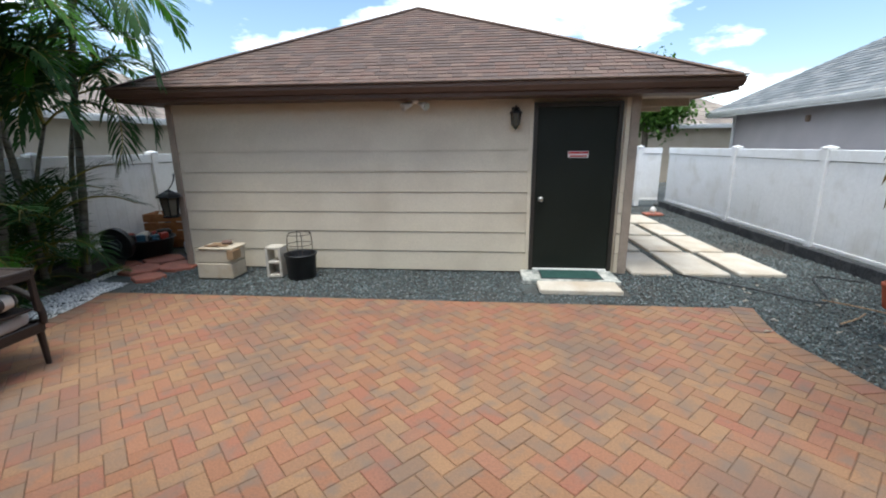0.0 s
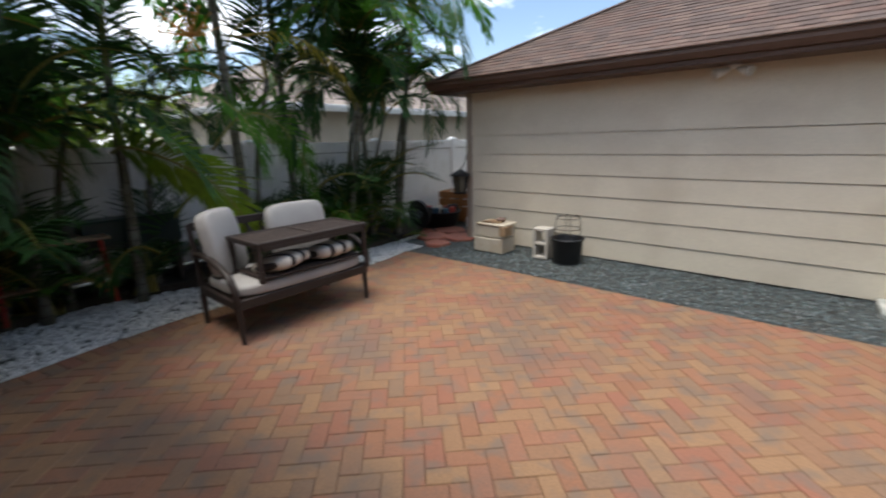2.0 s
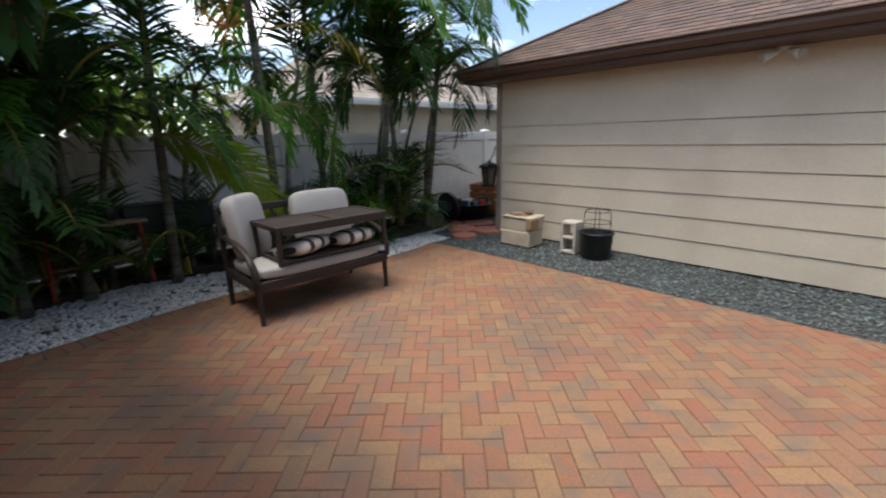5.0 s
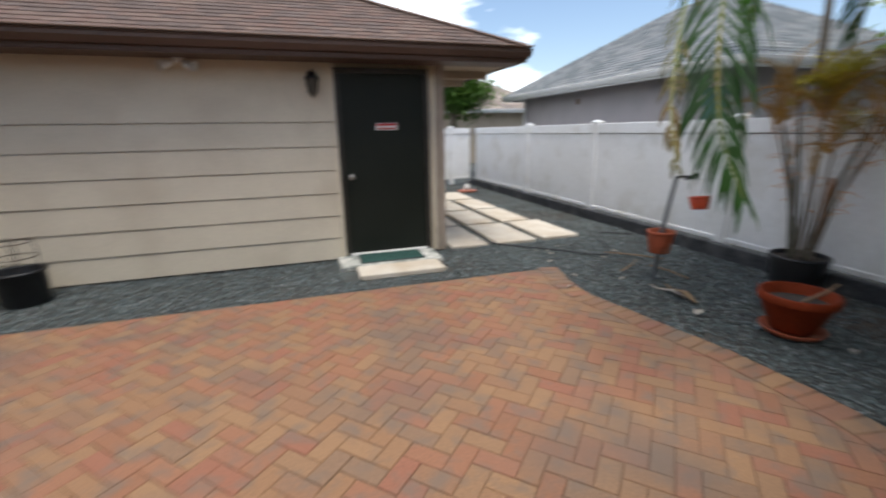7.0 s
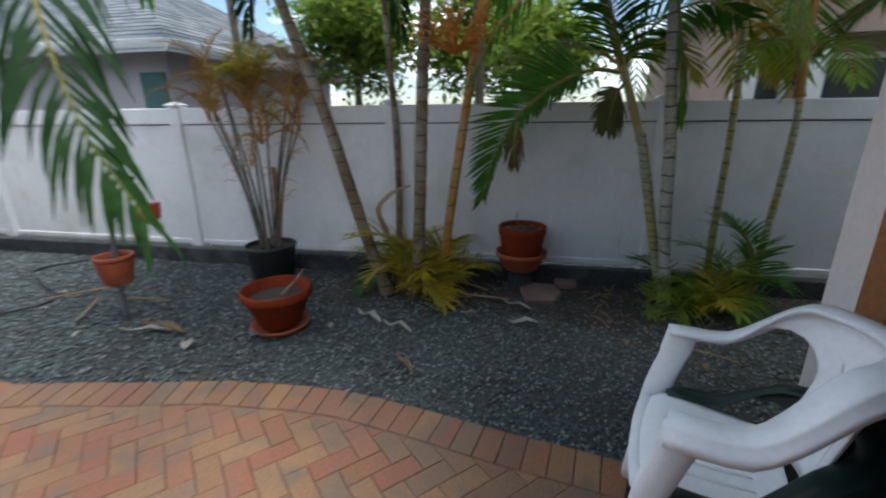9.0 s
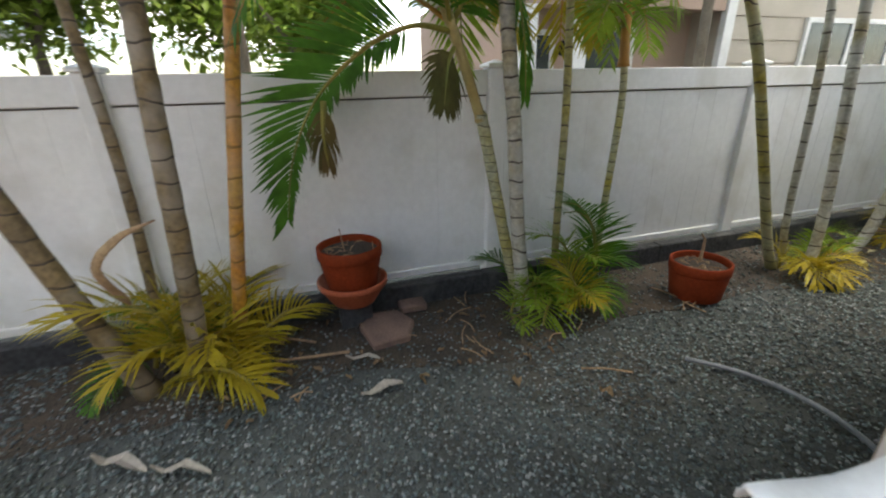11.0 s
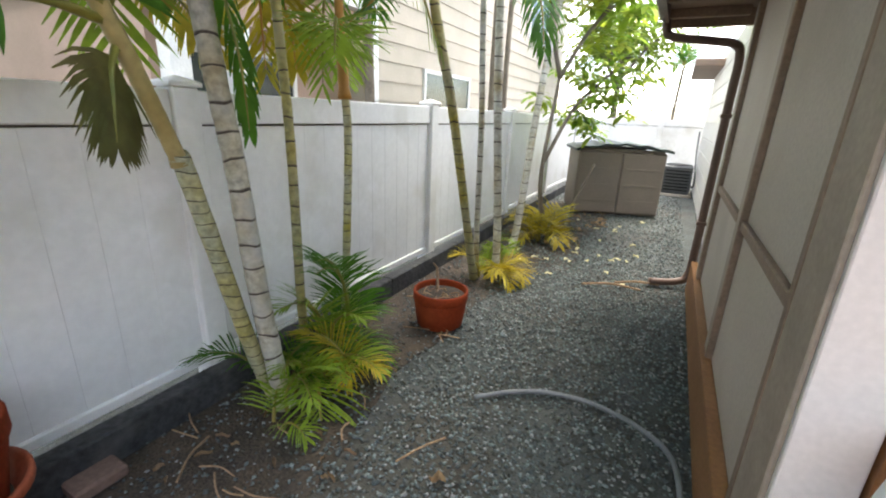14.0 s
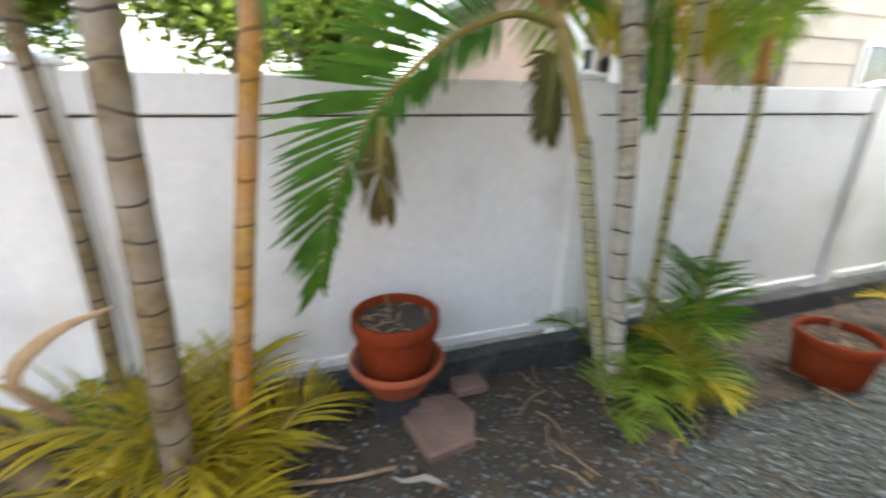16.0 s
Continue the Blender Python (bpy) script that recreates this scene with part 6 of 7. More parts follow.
# clump farther down the side yard
pc_, oc = palm(4.62, -3.2, "clump of ringed palms by the fence with yellow shoots", [
    ([(4.66, -2.95, -0.02), (4.62, -2.74, 0.3), (4.6, -2.24, 1.46), (4.6, -1.93, 2.08), (4.6, -1.5, 3.2)], 0.037, 0.029, M_TRUNKGREEN),
    ([(4.52, -3.15, -0.02), (4.56, -3.2, 0.5), (4.6, -3.1, 1.47), (4.6, -2.98, 2.3), (4.6, -2.9, 3.6)], 0.039, 0.031, M_TRUNK),
    ([(4.72, -3.15, -0.02), (4.68, -3.0, 0.4), (4.64, -2.85, 1.4), (4.62, -2.7, 2.25), (4.6, -2.6, 3.4)], 0.027, 0.022, M_TRUNK),
    ([(4.62, -3.8, -0.02), (4.6, -3.96, 0.3), (4.6, -4.28, 1.5), (4.6, -4.72, 2.68), (4.6, -5.0, 3.6)], 0.042, 0.034, M_TRUNK)],
    [((4.6, -1.5, 3.2), 6, F_GREEN, 0.9, 15), ((4.6, -2.9, 3.6), 7, F_GREEN, 1.0, 15), ((4.6, -2.6, 3.4), 5, F_GREEN, 0.9, 15), ((4.6, -5.0, 3.6), 6, F_GREEN, 1.0, 15)],
    [((4.5, -3.0, 0.0), 7, F_FANY, 0.95), ((4.55, -3.4, 0.0), 5, F_FANL, 0.8), ((4.5, -4.6, 0.0), 9, F_FANY, 1.1)], 7)

# half-dead palm in the black pot
CANES = [(4.78 + 0.07 * math.cos(k * 2.4), 2.56 + 0.07 * math.sin(k * 2.4), 0.10 + 0.10 * math.cos(k * 2.4), 0.06 + 0.34 * math.sin(k * 2.4), 1.35 + 0.09 * (k % 5)) for k in range(12)]
pd, od = palm(4.78, 2.56, "half-dead cane palm with orange dried fronds in a black pot", [
    ([(x, y, 0.27), (x + dx * 0.4, y + dy * 0.35, 0.85), (x + dx, y + dy, h)], 0.014, 0.007, M_TRUNKDARK if k % 2 else M_BARK) for k, (x, y, dx, dy, h) in enumerate(CANES)],
    [((x + dx, y + dy, h - 0.06), 2, F_SMALLY if k % 4 == 0 else F_DRY, 0.72, 30) for k, (x, y, dx, dy, h) in enumerate(CANES)] + [((4.76, 2.5, 1.2), 5, F_DRY, 0.6, 35), ((4.78, 2.6, 1.45), 6, F_DRY, 0.7, 25), ((4.78, 2.5, 1.7), 6, F_SMALLY, 0.65, 20)], (), 9, group="")
q = random.Random(21)
for k in range(70):
    x, y, dx, dy, h = CANES[k % 12]
    f = q.uniform(0.35, 0.95)
    p0 = Vector((x + dx * f, y + dy * f, 0.27 + (h - 0.27) * f)) - od
    d = Vector((q.uniform(-1, 1), q.uniform(-1, 1), q.uniform(-0.2, 0.5))).normalized()
    L = q.uniform(0.06, 0.17)
    part("dry_twig", tube([p0, p0 + d * L * 0.6 + Vector((0, 0, 0.01)), p0 + d * L + Vector((0, 0, -0.02))], [0.004, 0.003, 0.0015], 4), M_BERRY, pd)
part("rust_stem", tube([(0.03, -0.05, 0.27), (0.05, -0.08, 0.6), (0.04, -0.1, 1.0)], [0.03, 0.026, 0.02], 8), M_OAK, pd, "reddish stem")

# palms along the west fence
WEST = [(-4.62, 0.15, 0.16, 2.7, 0.05), (-4.6, 0.87, 1.0, 2.9, 0.05), (-4.6, 2.04, 1.96, 3.3, 0.055), (-4.62, 3.45, 4.14, 3.35, 0.05), (-4.6, 3.9, 3.75, 2.8, 0.04), (-4.55, 4.35, 4.95, 3.4, 0.05), (-4.75, 2.75, 2.7, 3.2, 0.045), (-4.55, -0.75, -0.7, 1.7, 0.05), (-4.75, -1.5, -1.6, 2.0, 0.05), (-4.4, -2.3, -2.4, 2.0, 0.05), (-4.5, -0.3, -0.2, 2.3, 0.045), (-4.35, -1.1, -1.0, 2.4, 0.045)]
for k, (x, y0, y1, top, r) in enumerate(WEST):
    pw, ow = palm(x, y0, "dark leafy cane palm against the west fence", [
        ([(x, y0, 0.0), (x + 0.02, y0 * 0.7 + y1 * 0.3, top * 0.35), (x, y0 * 0.4 + y1 * 0.6, top * 0.7), (x - 0.03, y1, top)], r, r * 0.75, M_TRUNKDARK),
        ([(x - 0.22, y0 + 0.2, 0.0), (x - 0.2, y0 + 0.3, top * 0.4), (x - 0.12, y0 + 0.5, top * 0.68)], r * 0.7, r * 0.5, M_TRUNKDARK)],
        [((x - 0.03, y1, top - 0.05), 9 if 0.1 < y0 < 3.2 else 12, F_GREEN if k % 3 else F_SHADE, 1.2, 22), ((x - 0.12, y0 + 0.5, top * 0.67), 4 if y0 > 0.1 else 9, F_GREEN if k % 2 else F_SHADE, 1.05, 24), ((x - 0.02, y0 * 0.4 + y1 * 0.6, top * 0.66), 3 if 0.1 < y0 < 3.2 else 7, F_SHADE, 0.95, 28)],
        [((x - 0.1, y0, 0.05), 5, F_SMALLSHADE, 1.3), ((x - 0.25, y0 + 0.2, 0.3), 4 if 0.1 < y0 < 3.2 else 11, F_SMALLSHADE, 1.8), ((x - 0.05, y0 - 0.2, 0.2), 3, F_SMALLG, 1.3)] if y0 < 4.2 else [((x, y0, 0.02), 4, F_SMALLG, 0.8)], 30 + k)
    if k == 2:
        b = bmesh.new()
        for n in range(40):
            p = Vector((-4.55, 1.7, 2.55)) - ow
            e = p + Vector((q.uniform(-0.3, 0.5), q.uniform(-0.6, 0.4), q.uniform(-0.3, 0.5))).normalized() * q.uniform(0.15, 0.35)
            tube([p, e], [0.006, 0.003], 4, b)
            bmesh.ops.create_icosphere(b, subdivisions=1, radius=0.014, matrix=Matrix.Translation(e))
        part("flower_stalk", b, M_BERRY, pw, "branching orange flower stalk")
    if k == 1:
        own_frond(pw, ow, [(-4.55, 0.85, 1.45), (-4.15, 0.86, 1.5), (-3.85, 1.05, 1.40), (-3.72, 1.35, 1.18), (-3.68, 1.54, 0.88), (-3.68, 1.56, 0.70)], 0.40, 50, 81, M_FRONDLIME, M_RACHIS, droop=0.4, vee=0.05, wide=0.034, roll=70)
    if k == 2:
        own_frond(pw, ow, [(-4.6, 1.75, 1.45), (-4.4, 1.95, 1.75), (-4.32, 2.2, 1.82), (-4.3, 2.46, 1.64), (-4.3, 2.66, 1.28), (-4.3, 2.78, 0.82)], 0.40, 44, 82, M_FROND, M_RACHIS, droop=0.5, vee=0.0, roll=70)
        own_frond(pw, ow, [(-4.5, 2.1, 2.6), (-4.2, 2.5, 2.65), (-3.9, 2.85, 2.4), (-3.75, 3.05, 2.0)], 0.4, 30, 83, M_FRONDYELLOW, M_RACHIS, droop=1.0, vee=0.0)
    if k == 5:
        own_frond(pw, ow, [(-4.5, 4.8, 2.4), (-4.2, 4.7, 2.45), (-3.95, 4.6, 2.2), (-3.85, 4.5, 1.7), (-3.9, 4.4, 1.35)], 0.42, 34, 84, M_FRONDSHADE, M_RACHIS, droop=1.0, vee=0.0)
        own_frond(pw, ow, [(-4.5, 4.9, 3.3), (-4.0, 4.5, 3.65), (-3.3, 4.1, 3.5), (-2.9, 3.8, 3.0), (-2.75, 3.7, 2.7)], 0.42, 36, 85, M_FRONDSHADE, M_RACHIS, droop=1.1, vee=0.0)


def leaf_crown(center, radii, n, size, seed, clumps=40, aspect=0.5, pointy=True):
    """Many small leaves in clumps through an uneven crown, with gaps."""
    q = random.Random(seed)
    b = bmesh.new()
    cs = []
    for k in range(clumps):
        while True:
            d = Vector((q.uniform(-1, 1), q.uniform(-1, 1), q.uniform(-1, 1)))
            if 0.25 < d.length < 1:
                break
        d *= 0.75 + 0.35 * noise.noise(d * 2.1 + Vector((seed, 0, 0)))
        cs.append(Vector(center) + Vector((d.x * radii[0], d.y * radii[1], d.z * radii[2])))
    sp = 0.22 * sum(radii) / 3
    for k in range(n):
        c0 = cs[q.randrange(clumps)]
        p = c0 + Vector((q.gauss(0, sp), q.gauss(0, sp), q.gauss(0, sp * 0.8)))
        d = Vector((q.uniform(-1, 1), q.uniform(-1, 1), q.uniform(-0.7, 0.5))).normalized()
        w = d.cross(Vector((q.uniform(-0.4, 0.4), q.uniform(-0.4, 0.4), 1))).normalized()
        L = size * q.uniform(0.7, 1.3)
        v = [b.verts.new(p), b.verts.new(p + d * L * 0.5 + w * L * aspect * 0.5), b.verts.new(p + d * L + Vector((0, 0, -0.15 * L))), b.verts.new(p + d * L * 0.5 - w * L * aspect * 0.5)]
        b.faces.new(v)
    return b


def tree(x, y, h, radii, mat, label, n=2600, size=0.16, seed=1, trunk=0.12):
    t = thing("tree", x, y, 0, label, "tree", "background trees")
    q = random.Random(seed)
    top = h - radii[2] * 0.6
    part("trunk", tube(smooth_line([(0, 0, -0.1), (0.08, 0.03, top * 0.5), (0.0, 0.0, top)], 5), [trunk * (1.2 - 0.07 * k) for k in range(11)], 8), M_BARK, t)
    for k in range(6):
        a = k * 1.05 + q.random()
        e = Vector((radii[0] * 0.7 * math.cos(a), radii[1] * 0.7 * math.sin(a), h - radii[2] * q.uniform(0.1, 0.8)))
        s = Vector((0, 0, top * q.uniform(0.6, 0.95)))
        part("limb", tube([s, s.lerp(e, 0.5) + Vector((0, 0, 0.1)), e], [trunk * 0.55, trunk * 0.35, trunk * 0.1], 6), M_BARK, t)
    part("crown", leaf_crown((0, 0, h - radii[2] * 0.5), radii, n, size, seed), mat, t)
    return t


tree(5.3, 13.6, 3.6, (1.3, 1.3, 1.15), M_TREE, "round dense green tree behind the gate", 9000, 0.16, 4)
tree(11.8, 4.4, 3.9, (1.7, 1.6, 1.4), M_TREELIGHT, "light green tree beyond the east fence", 8000, 0.2, 5)
tree(13.0, 1.6, 4.0, (2.0, 1.9, 1.5), M_TREELIGHT, "green tree beyond the east fence", 8500, 0.2, 6)
tree(10.6, 0.2, 3.0, (1.2, 1.2, 0.9), M_TREELIGHT, "low light green tree beyond the east fence", 5000, 0.18, 7)
tree(-4.5, 24.0, 5.6, (2.5, 2.0, 1.2), M_TREE, "far green tree behind the hut", 2200, 0.3, 8)
tree(-7.3, 1.0, 2.4, (1.1, 1.8, 0.7), M_TREELIGHT, "sunlit yellow-green bush behind the west fence", 2800, 0.16, 9)
tree(5.2, -16.0, 4.6, (2.0, 2.0, 1.6), M_TREELIGHT, "light green tree beyond the south fence", 3000, 0.24, 10)
tree(-7.0, -2.6, 3.6, (1.5, 2.2, 1.5), M_TREE, "dark green tree in the west corner", 3600, 0.2, 12)
for k, (x, y, h) in enumerate(((6.3, -3.6, 5.0), (6.2, -7.0, 5.2), (6.4, -8.2, 4.6), (7.2, 4.3, 3.6), (6.6, 0.9, 3.8), (3.4, -17.0, 3.2))):
    palm(x, y, "palm standing beyond the fence", [([(x, y, -0.05), (x + 0.05, y, h * 0.5), (x, y + 0.05, h)], 0.06, 0.045, M_BARK)], [((x, y + 0.05, h - 0.03), 8, F_SHADE if k < 4 else F_GREEN, 0.95, 18)], (), 60 + k, "palms beyond the fence")

# broad-leaved tree in the side yard
ft = thing("frangipani_tree", 4.45, -4.9, 0, "small broad-leaved flowering tree leaning over the storage shed", "tree")
limbs = [([(0.0, 0.1, -0.02), (0.1, 0.35, 0.7), (0.1, 0.0, 1.9)], 0.035), ([(0.1, 0.0, 1.9), (-0.1, -0.5, 2.5), (-0.4, -0.8, 2.9)], 0.028), ([(0.1, 0.3, 0.95), (-0.05, -0.4, 1.6), (-0.35, -1.0, 2.05)], 0.026), ([(0.1, 0.0, 1.9), (0.25, 0.1, 2.6), (0.2, 0.0, 3.2)], 0.028), ([(-0.1, -0.5, 2.5), (-0.1, -1.1, 2.6), (-0.3, -1.6, 2.5)], 0.02), ([(-0.1, -0.5, 2.5), (-0.5, -0.9, 3.2), (-0.7, -1.3, 3.7)], 0.02), ([(0.2, 0.0, 2.9), (0.1, -0.8, 3.5), (-0.1, -1.5, 4.0)], 0.02), ([(-0.05, -0.4, 1.6), (0.1, -1.0, 1.6), (0.0, -1.6, 1.45)], 0.018)]
low_limb = [(0.05, 0.0, -0.02), (-0.15, -0.5, 0.35), (-0.3, -0.9, 0.85)]
tips = []
for pts, r in limbs:
    line = smooth_line(pts, 6)
    part("limb", tube(line, [r * (1 - 0.45 * k / (len(line) - 1)) for k in range(len(line))], 8), M_BARK, ft, smooth=True)
    tips += [line[-1], line[-3], line[len(line) * 2 // 3]]
part("limb", tube(smooth_line(low_limb, 6), 0.016, 8), M_BARK, ft, smooth=True)
b = bmesh.new()
q = random.Random(15)
for tp_ in tips[3:]:
    for w in range(7):
        c0 = tp_ + Vector((q.gauss(0, 0.24), q.gauss(0, 0.27), q.gauss(0.02, 0.2)))
        a0 = q.random() * 6.28
        up0 = q.uniform(-0.15, 0.4)
        for k in range(11):
            a = a0 + k * 2.4
            d = Vector((math.cos(a), math.sin(a), up0 + q.uniform(-0.45, 0.3))).normalized()
            side = d.cross(Vector((0, 0, 1))).normalized()
            L, W = q.uniform(0.20, 0.36), q.uniform(0.055, 0.085)
            rows = []
            for f, ww, dz in ((0.0, 0.12, 0), (0.35, 0.75, 0.012), (0.7, 1.0, 0.0), (0.9, 0.6, -0.03), (1.0, 0.06, -0.055)):
                p = c0 + d * L * f + Vector((0, 0, dz))
                rows.append((b.verts.new(p - side * W * ww / 2), b.verts.new(p + side * W * ww / 2)))
            for (a0_, a1), (b0, b1) in zip(rows, rows[1:]):
                b.faces.new((a0_, a1, b1, b0))
part("foliage", b, M_PLUM, ft)

# ---- litter ----
q = random.Random(77)


def dry_leaf(x, y, L, w, a, mat, label, curl=0.03, name="fallen_leaf"):
    b = bmesh.new()
    rows = []
    for k in range(6):
        f = k / 5
        ww = w * math.sin(math.pi * min(0.97, 0.06 + f)) ** 0.7
        z = 0.006 + curl * math.sin(math.pi * f * 1.3) ** 2
        rows.append([b.verts.new((L * (f - 0.5), s * ww / 2, z + (0.012 if s else 0))) for s in (-1, 0, 1)])
    for r0, r1 in zip(rows, rows[1:]):
        for j in range(2):
            b.faces.new((r0[j], r0[j + 1], r1[j + 1], r1[j]))
    bmesh.ops.solidify(b, geom=b.faces[:], thickness=0.002)
    ob = solid(name, b, mat, label, "leaf", group="fallen leaves")
    ob.matrix_basis = pose(x, y, 0.0, 0, 0, a)
    return ob


def twig(x, y, L, r, a, mat=None):
    q2 = random.Random(int(x * 100 + y * 10))
    ob = solid("twig", tube(smooth_line([(-L / 2, 0, 0.01), (0, q2.uniform(-0.05, 0.05) * L, 0.014 + r), (L / 2, q2.uniform(-0.05, 0.05), 0.01)], 4), r, 6), mat or M_STICK, "dry fallen twig lying on the gravel", "twig", group="fallen twigs")
    ob.matrix_basis = pose(x, y, 0.004, 0, 0, a)


dry_leaf(4.22, 0.30, 0.22, 0.06, 100, M_DRYPALE, "bleached grey-white dry leaf lying on the gravel")
dry_leaf(4.12, 1.40, 0.26, 0.06, 60, M_DRYPALE, "bleached curled dry leaf lying on the gravel", 0.05)
dry_leaf(4.0, 1.15, 0.24, 0.04, 70, M_DRYPALE, "bleached curled dry leaf lying on the gravel", 0.05)
dry_leaf(3.58, 0.98, 0.24, 0.04, 40, M_DRY, "brown dry leaf lying on the gravel")
dry_leaf(3.55, 2.42, 0.12, 0.07, 20, M_DRYPALE, "small white dry leaf lying on the gravel", 0.015)
dry_leaf(3.95, 1.62, 0.07, 0.05, 20, M_DRYPALE, "small white dry leaf lying on the gravel", 0.012)
dry_leaf(3.72, 2.78, 0.42, 0.07, 80, M_DRY, "long brown dry sheath lying on the gravel", 0.04)
dry_leaf(3.66, 2.85, 0.36, 0.05, 100, M_DRYPALE, "long pale dry sheath lying on the gravel", 0.03)
dry_leaf(4.5, 0.35, 0.22, 0.035, 65, M_DRYPALE, "pale dry sheath lying by the flagstone")
dry_leaf(4.05, -0.35, 0.06, 0.05, 0, M_DRY, "small brown dead leaf on the gravel")
dry_leaf(3.83, -0.72, 0.07, 0.05, 30, M_DRY, "small brown dead leaf on the gravel")
for x, y, L, r, a in ((3.98, -0.84, 0.26, 0.005, 60), (4.4, -0.3, 0.2, 0.004, 25), (4.55, -0.25, 0.2, 0.004, 150), (4.8, -0.3, 0.25, 0.005, 110), (4.62, 0.62, 0.4, 0.009, 85), (4.85, 0.75, 0.35, 0.008, 60), (4.35, -0.75, 0.12, 0.005, 100), (3.9, 3.6, 0.5, 0.008, 30), (4.2, 3.9, 0.6, 0.008, 130), (4.1, 3.3, 0.45, 0.007, 95), (3.5, -3.4, 0.5, 0.01, 10), (3.3, -3.6, 0.4, 0.01, 25)):
    twig(x, y, L, r, a)
for k in range(26):
    x, y = q.uniform(4.3, 5.0), q.uniform(-4.2, 0.9)
    twig(x, y, q.uniform(0.08, 0.2), 0.004, q.uniform(0, 180), M_DRY if k % 2 else M_STICK)
for k in range(34):
    x, y = q.uniform(3.35, 4.6), q.uniform(-6.4, -3.2)
    dry_leaf(x, y, q.uniform(0.05, 0.09), q.uniform(0.03, 0.05), q.uniform(0, 360), M_FLOWER, "pale yellow fallen blossom on the gravel", 0.012, "fallen_blossom")
for k in range(30):
    x, y = q.uniform(3.9, 4.95), q.uniform(-6.6, -4.2)
    dry_leaf(x, y, q.uniform(0.1, 0.18), q.uniform(0.05, 0.07), q.uniform(0, 360), M_DRY, "brown dead leaf under the trees", 0.03)
for k in range(44):
    dry_leaf(q.uniform(4.2, 5.02), q.uniform(-0.7, 1.15), q.uniform(0.03, 0.08), q.uniform(0.012, 0.03), q.uniform(0, 360), M_DRY if k % 3 else M_STICK, "small brown leaf scrap on the gravel by the fence", 0.008)
for k in range(10):
    dry_leaf(q.uniform(2.95, 4.3), q.uniform(4.05, 4.6) if k % 2 else q.uniform(3.0, 4.5), q.uniform(0.05, 0.09), 0.03, q.uniform(0, 360), M_DRYPALE, "small pale dead leaf on the gravel", 0.01)

# ---- paving and loose stone ----
for k, (x0, x1, y0, y1) in enumerate([(2.36, 2.86, 4.97, 6.05), (2.98, 3.55, 4.97, 6.08), (3.67, 4.22, 5.0, 6.1), (2.40, 2.88, 6.2, 7.25), (3.0, 3.5, 6.2, 7.28), (3.62, 4.1, 6.2, 7.3), (2.4, 2.88, 7.4, 8.5), (3.0, 3.5, 7.42, 8.5), (3.62, 4.1, 7.42, 8.5), (2.4, 3.2, 8.65, 9.7), (3.35, 4.1, 8.65, 9.7)]):
    b = box(x0, x1, y0, y1, -0.03, 0.022, 0.012)
    for v in b.verts:
        v.co.z += 0.004 * noise.noise(v.co * 2)
    solid("paving_slab", b, M_SLAB, "pale weathered concrete slab set in gravel", "paving slab", group="side path slabs")
rp = random.Random(8)
for k, (x, y, s) in enumerate([(-3.75, 4.42, 0.2), (-4.12, 4.75, 0.26), (-3.72, 4.95, 0.26), (-4.2, 5.25, 0.27), (-3.78, 5.5, 0.2), (-3.85, 6.05, 0.22), (-4.55, 4.95, 0.2)]):
    n = rp.randint(6, 8)
    poly = [(x + s * (0.9 + 0.25 * rp.random()) * math.cos(6.283 * j / n + 0.4), y + s * (0.85 + 0.3 * rp.random()) * math.sin(6.283 * j / n + 0.4)) for j in range(n)]
    b = prism(poly, -0.03, 0.02 + 0.006 * rp.random())
    bmesh.ops.bevel(b, geom=[e for e in b.edges if e.verts[0].co.z > 0 and e.verts[1].co.z > 0], offset=0.01, segments=1, affect="EDGES")
    solid("stepping_stone", b, M_REDPAVER, "red concrete stepping stone beside the hut", "stepping stone", group="red stepping stones")

patio = thing("floor", 0, 0, 0, "patio of orange, tan and grey brick pavers in herringbone", "patio", kind="structure")
ys = np.arange(SOUTH, NORTH + 0.001, 0.113)
SOL = 0.215
part("sand_bed", prism([(edge_right(y) - 0.01, y) for y in ys] + [(edge_left(y) + 0.01, y) for y in ys[::-1]], -0.05, -0.006), M_SAND, patio)
inner = [(edge_right(y) - SOL, float(y)) for y in ys] + [(edge_left(y) + SOL, float(y)) for y in ys[::-1]]


def clip(poly, rect):
    """What of poly lies inside the convex rect."""
    for (ax, ay), (bx, by) in zip(rect, rect[1:] + rect[:1]):
        got = []
        for k in range(len(poly)):
            p, q = poly[k], poly[(k + 1) % len(poly)]
            dp = (bx - ax) * (p[1] - ay) - (by - ay) * (p[0] - ax)
            dq = (bx - ax) * (q[1] - ay) - (by - ay) * (q[0] - ax)
            if dp >= 0:
                got.append(p)
            if dp * dq < 0:
                s = dp / (dp - dq)
                got.append((p[0] + s * (q[0] - p[0]), p[1] + s * (q[1] - p[1])))
        poly = got
        if len(poly) < 3:
            return []
    return poly


def brick_bm(l, w, gap=0.0026, deep=0.045):
    b = bmesh.new()
    x, y, e = l / 2 - gap / 2, w / 2 - gap / 2, 0.004
    r = [[b.verts.new((sx * (x - d), sy * (y - d), z)) for sx, sy in ((-1, -1), (1, -1), (1, 1), (-1, 1))] for d, z in ((0, -deep), (0, -e), (e, 0))]
    for a, c2 in zip(r, r[1:]):
        for j in range(4):
            b.faces.new((a[j], a[(j + 1) % 4], c2[(j + 1) % 4], c2[j]))
    b.faces.new(r[-1])
    return b


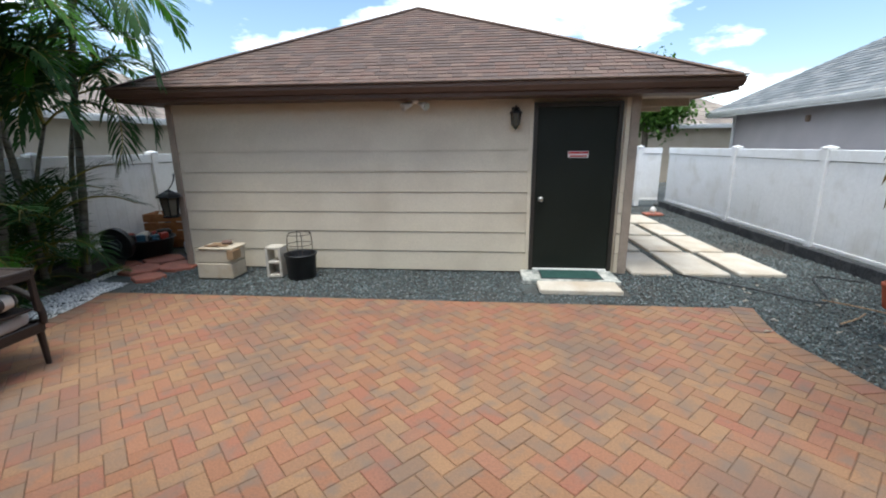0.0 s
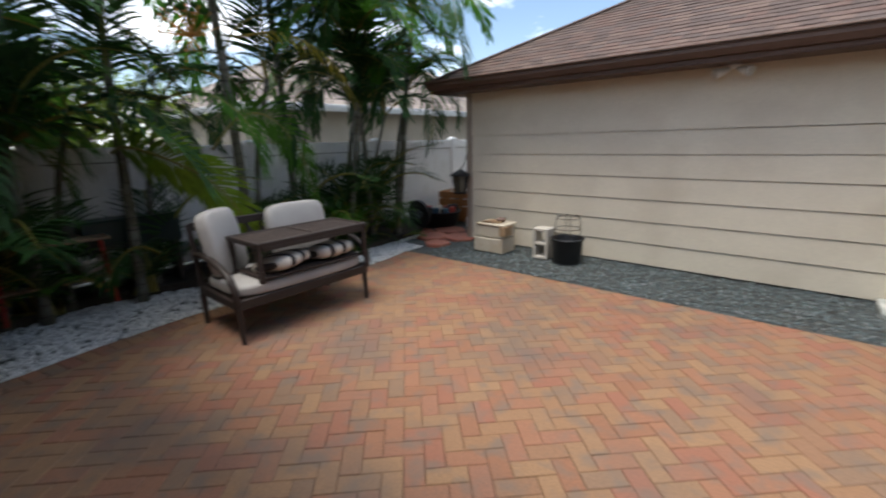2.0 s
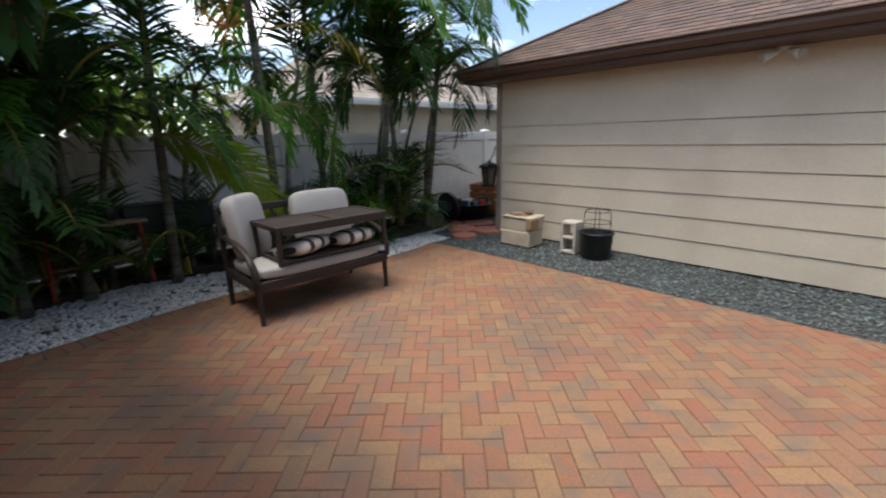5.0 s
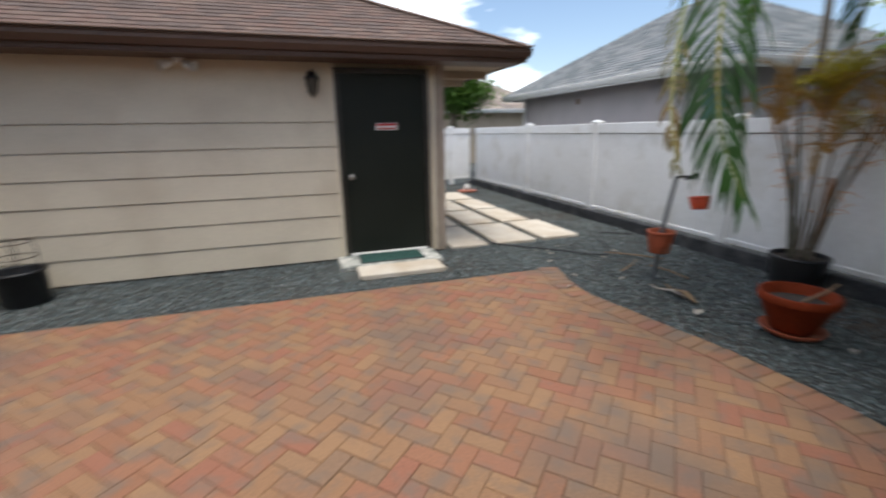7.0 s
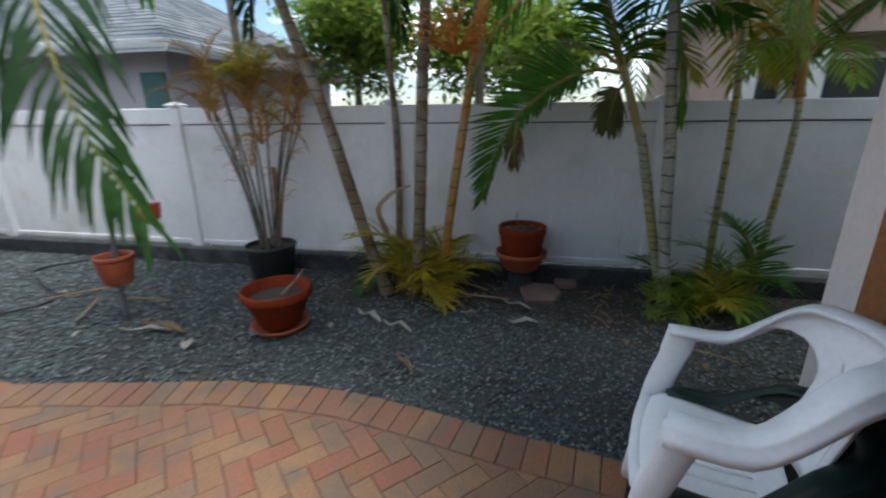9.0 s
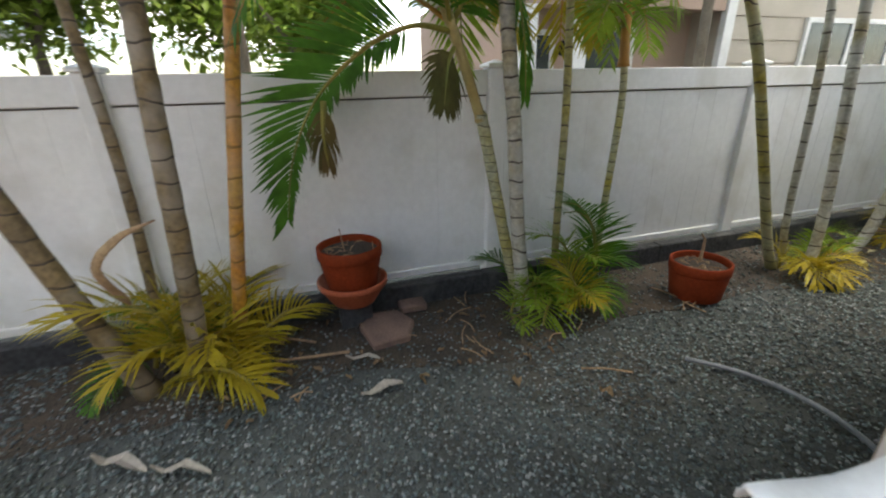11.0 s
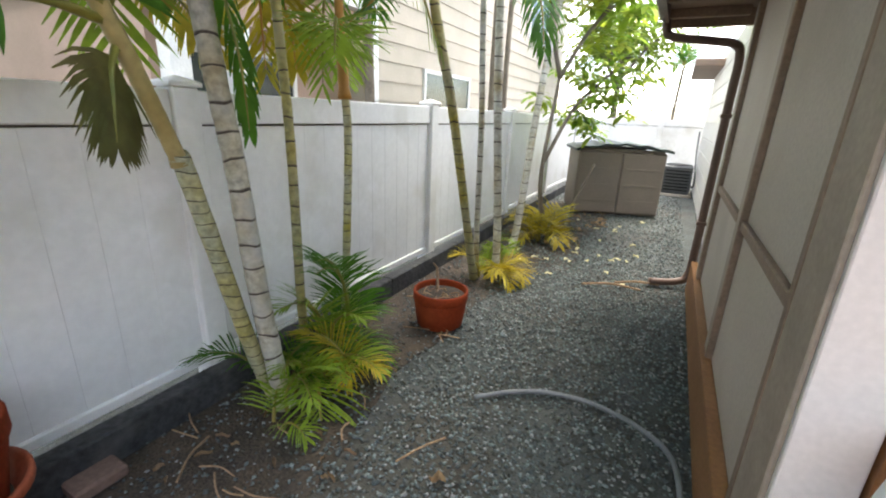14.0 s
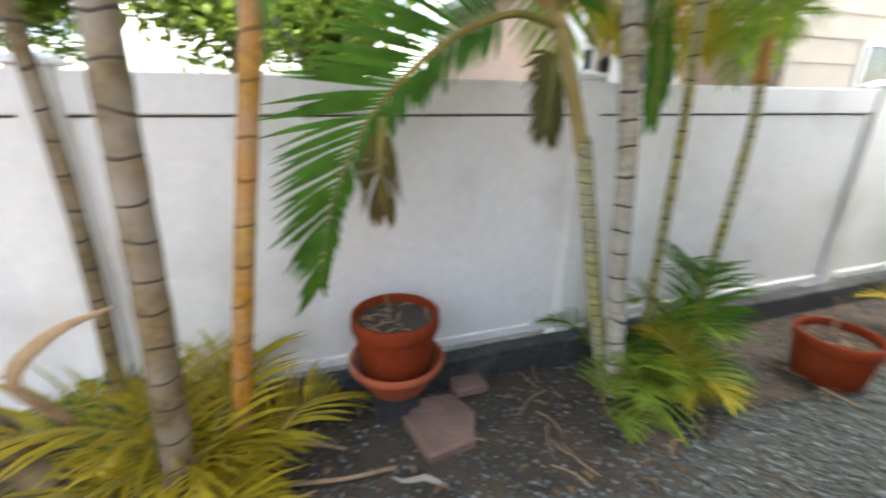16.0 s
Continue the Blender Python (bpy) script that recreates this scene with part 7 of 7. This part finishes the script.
brick_me = link_bm("brick", brick_bm(0.2, 0.1), M_BRICK)
rest = bmesh.new()
rb = random.Random(5)
U = 0.1
turn = Matrix.Rotation(radians(45), 4, "Z")
count = 0
for i in range(-60, 61):
    for j in range(-60, 61):
        d = (i - j) % 4
        if d == 0:
            cx, cy, lie = (i + 1) * U, (j + 0.5) * U, 0
        elif d == 3:
            cx, cy, lie = (i + 0.5) * U, (j + 1) * U, 90
        else:
            continue
        ctr = turn @ Vector((cx, cy, 0)) + Vector((-0.2, 1.6, 0))
        if not (-4.1 < ctr.x < 3.5 and -0.95 < ctr.y < 4.15):
            continue
        m = Matrix.Translation(ctr) @ Matrix.Rotation(radians(45 + lie), 4, "Z")
        up = 0.003 * rb.random() - 0.0015
        tilt = Matrix.Rotation(0.010 * (rb.random() - 0.5), 4, "X") @ Matrix.Rotation(0.010 * (rb.random() - 0.5), 4, "Y")
        rect = [tuple((m @ Vector((sx * 0.0985, sy * 0.0485, 0)))[:2]) for sx, sy in ((-1, -1), (1, -1), (1, 1), (-1, 1))]
        whole = all(edge_left(y) + SOL < x < edge_right(y) - SOL and SOUTH < y < NORTH for x, y in rect)
        if whole and 0.0 < ctr.x < 3.05 and -0.2 < ctr.y < 1.75 and count < 300:
            ob = new("brick", brick_me)
            ob.parent = patio
            ob.matrix_basis = Matrix.Translation((0, 0, up)) @ m @ tilt
            count += 1
        elif whole:
            mm = Matrix.Translation((0, 0, up)) @ m @ tilt
            x, y, e = 0.0987, 0.0487, 0.004
            r = [[rest.verts.new(mm @ Vector((sx * (x - q), sy * (y - q), z))) for sx, sy in ((-1, -1), (1, -1), (1, 1), (-1, 1))] for q, z in ((0, -0.03), (0, -e), (e, 0))]
            for a, c2 in zip(r, r[1:]):
                for q in range(4):
                    rest.faces.new((a[q], a[(q + 1) % 4], c2[(q + 1) % 4], c2[q]))
            rest.faces.new(r[-1])
        else:
            poly = clip(inner, rect)
            if len(poly) >= 3:
                prism(poly, -0.03, up - 0.001, rest)
tagged(part("brick_field", rest, M_BRICKS, patio), kind="stuff")
edge_me = link_bm("brick", brick_bm(0.205, 0.103), M_BRICK)
for f, s in ((edge_right, 1), (edge_left, -1)):
    y = SOUTH + 0.06
    while y < NORTH - 0.03:
        sl = (f(y + 0.05) - f(y - 0.05)) / 0.1
        ob = new("brick", edge_me)
        ob.parent = patio
        ob.matrix_basis = Matrix.Translation((f(y) - s * 0.105, y, 0.002 * rb.random())) @ Matrix.Rotation(math.atan2(-sl, 1) , 4, "Z")
        y += 0.105 / math.sqrt(1 + sl * sl)

rng = np.random.default_rng(11)


def scatter(n, x0, x1, y0, y1, keep, z=-0.012):
    p = np.column_stack([rng.uniform(x0, x1, n), rng.uniform(y0, y1, n), np.full(n, z)])
    p[:, 2] += rng.uniform(-0.004, 0.006, n)
    return p[[keep(x, y) for x, y, _ in p]]


def clear_slabs(x, y):
    return not (2.33 < x < 4.25 and 4.93 < y < 9.75 and rng.random() < 0.9)


near = scatter(44000, 2.88, 5.06, -4.2, 1.9, lambda x, y: (y < SOUTH or x > edge_right(y) + 0.005) and rng.random() < float(np.clip(1.0 - (x - 4.12 - 0.3 * noise.noise(Vector((x, y * 1.1, 3)))) / 0.62, 0.2, 1.0)))
mid = np.concatenate([scatter(15000, 2.9, 5.06, 1.9, 6.0, lambda x, y: (y > NORTH or x > edge_right(y) + 0.005) and clear_slabs(x, y)), scatter(12000, -3.6, 3.2, NORTH + 0.01, 4.98, lambda x, y: not (0.95 < x < 2.1 and y > 4.17)), scatter(9000, 2.9, 5.06, -9.5, -4.2, lambda x, y: True), scatter(6000, 2.3, 5.06, 6.0, 11.0, clear_slabs)])
stones("gravel", near, rng.uniform(0.006, 0.014, len(near)), M_GRAVEL, "blue-grey crushed gravel of the side yard", "gravel", 1)
stones("gravel", mid, rng.uniform(0.008, 0.017, len(mid)), M_GRAVEL, "blue-grey crushed gravel round the patio", "gravel", 2)
white = scatter(14000, -4.95, -3.5, -0.7, 5.0, lambda x, y: x < edge_left(min(y, NORTH)) - 0.01 and x > np.interp(y, [-0.4, 0.5, 1.4, 2.6, 3.9, 4.9], [-4.62, -4.85, -4.62, -4.45, -4.38, -4.5]) and (y < 4.2 or x < -4.3))
stones("white_pebbles", white, rng.uniform(0.012, 0.026, len(white)), M_PEBBLE, "white pebbles between the patio and the palm bed", "pebbles", 3)

# ---- hut shingles ----
slope(roof, c[0], c[1], A1, A1, M_SHINGLES, M_SHINGLE, 0.17, 0.105, 3, 300)
slope(roof, c[1], c[2], A1, A2, M_SHINGLES, None, 0.30, 0.14, 4)
slope(roof, c[3], c[0], A2, A1, M_SHINGLES, None, 0.30, 0.14, 5)
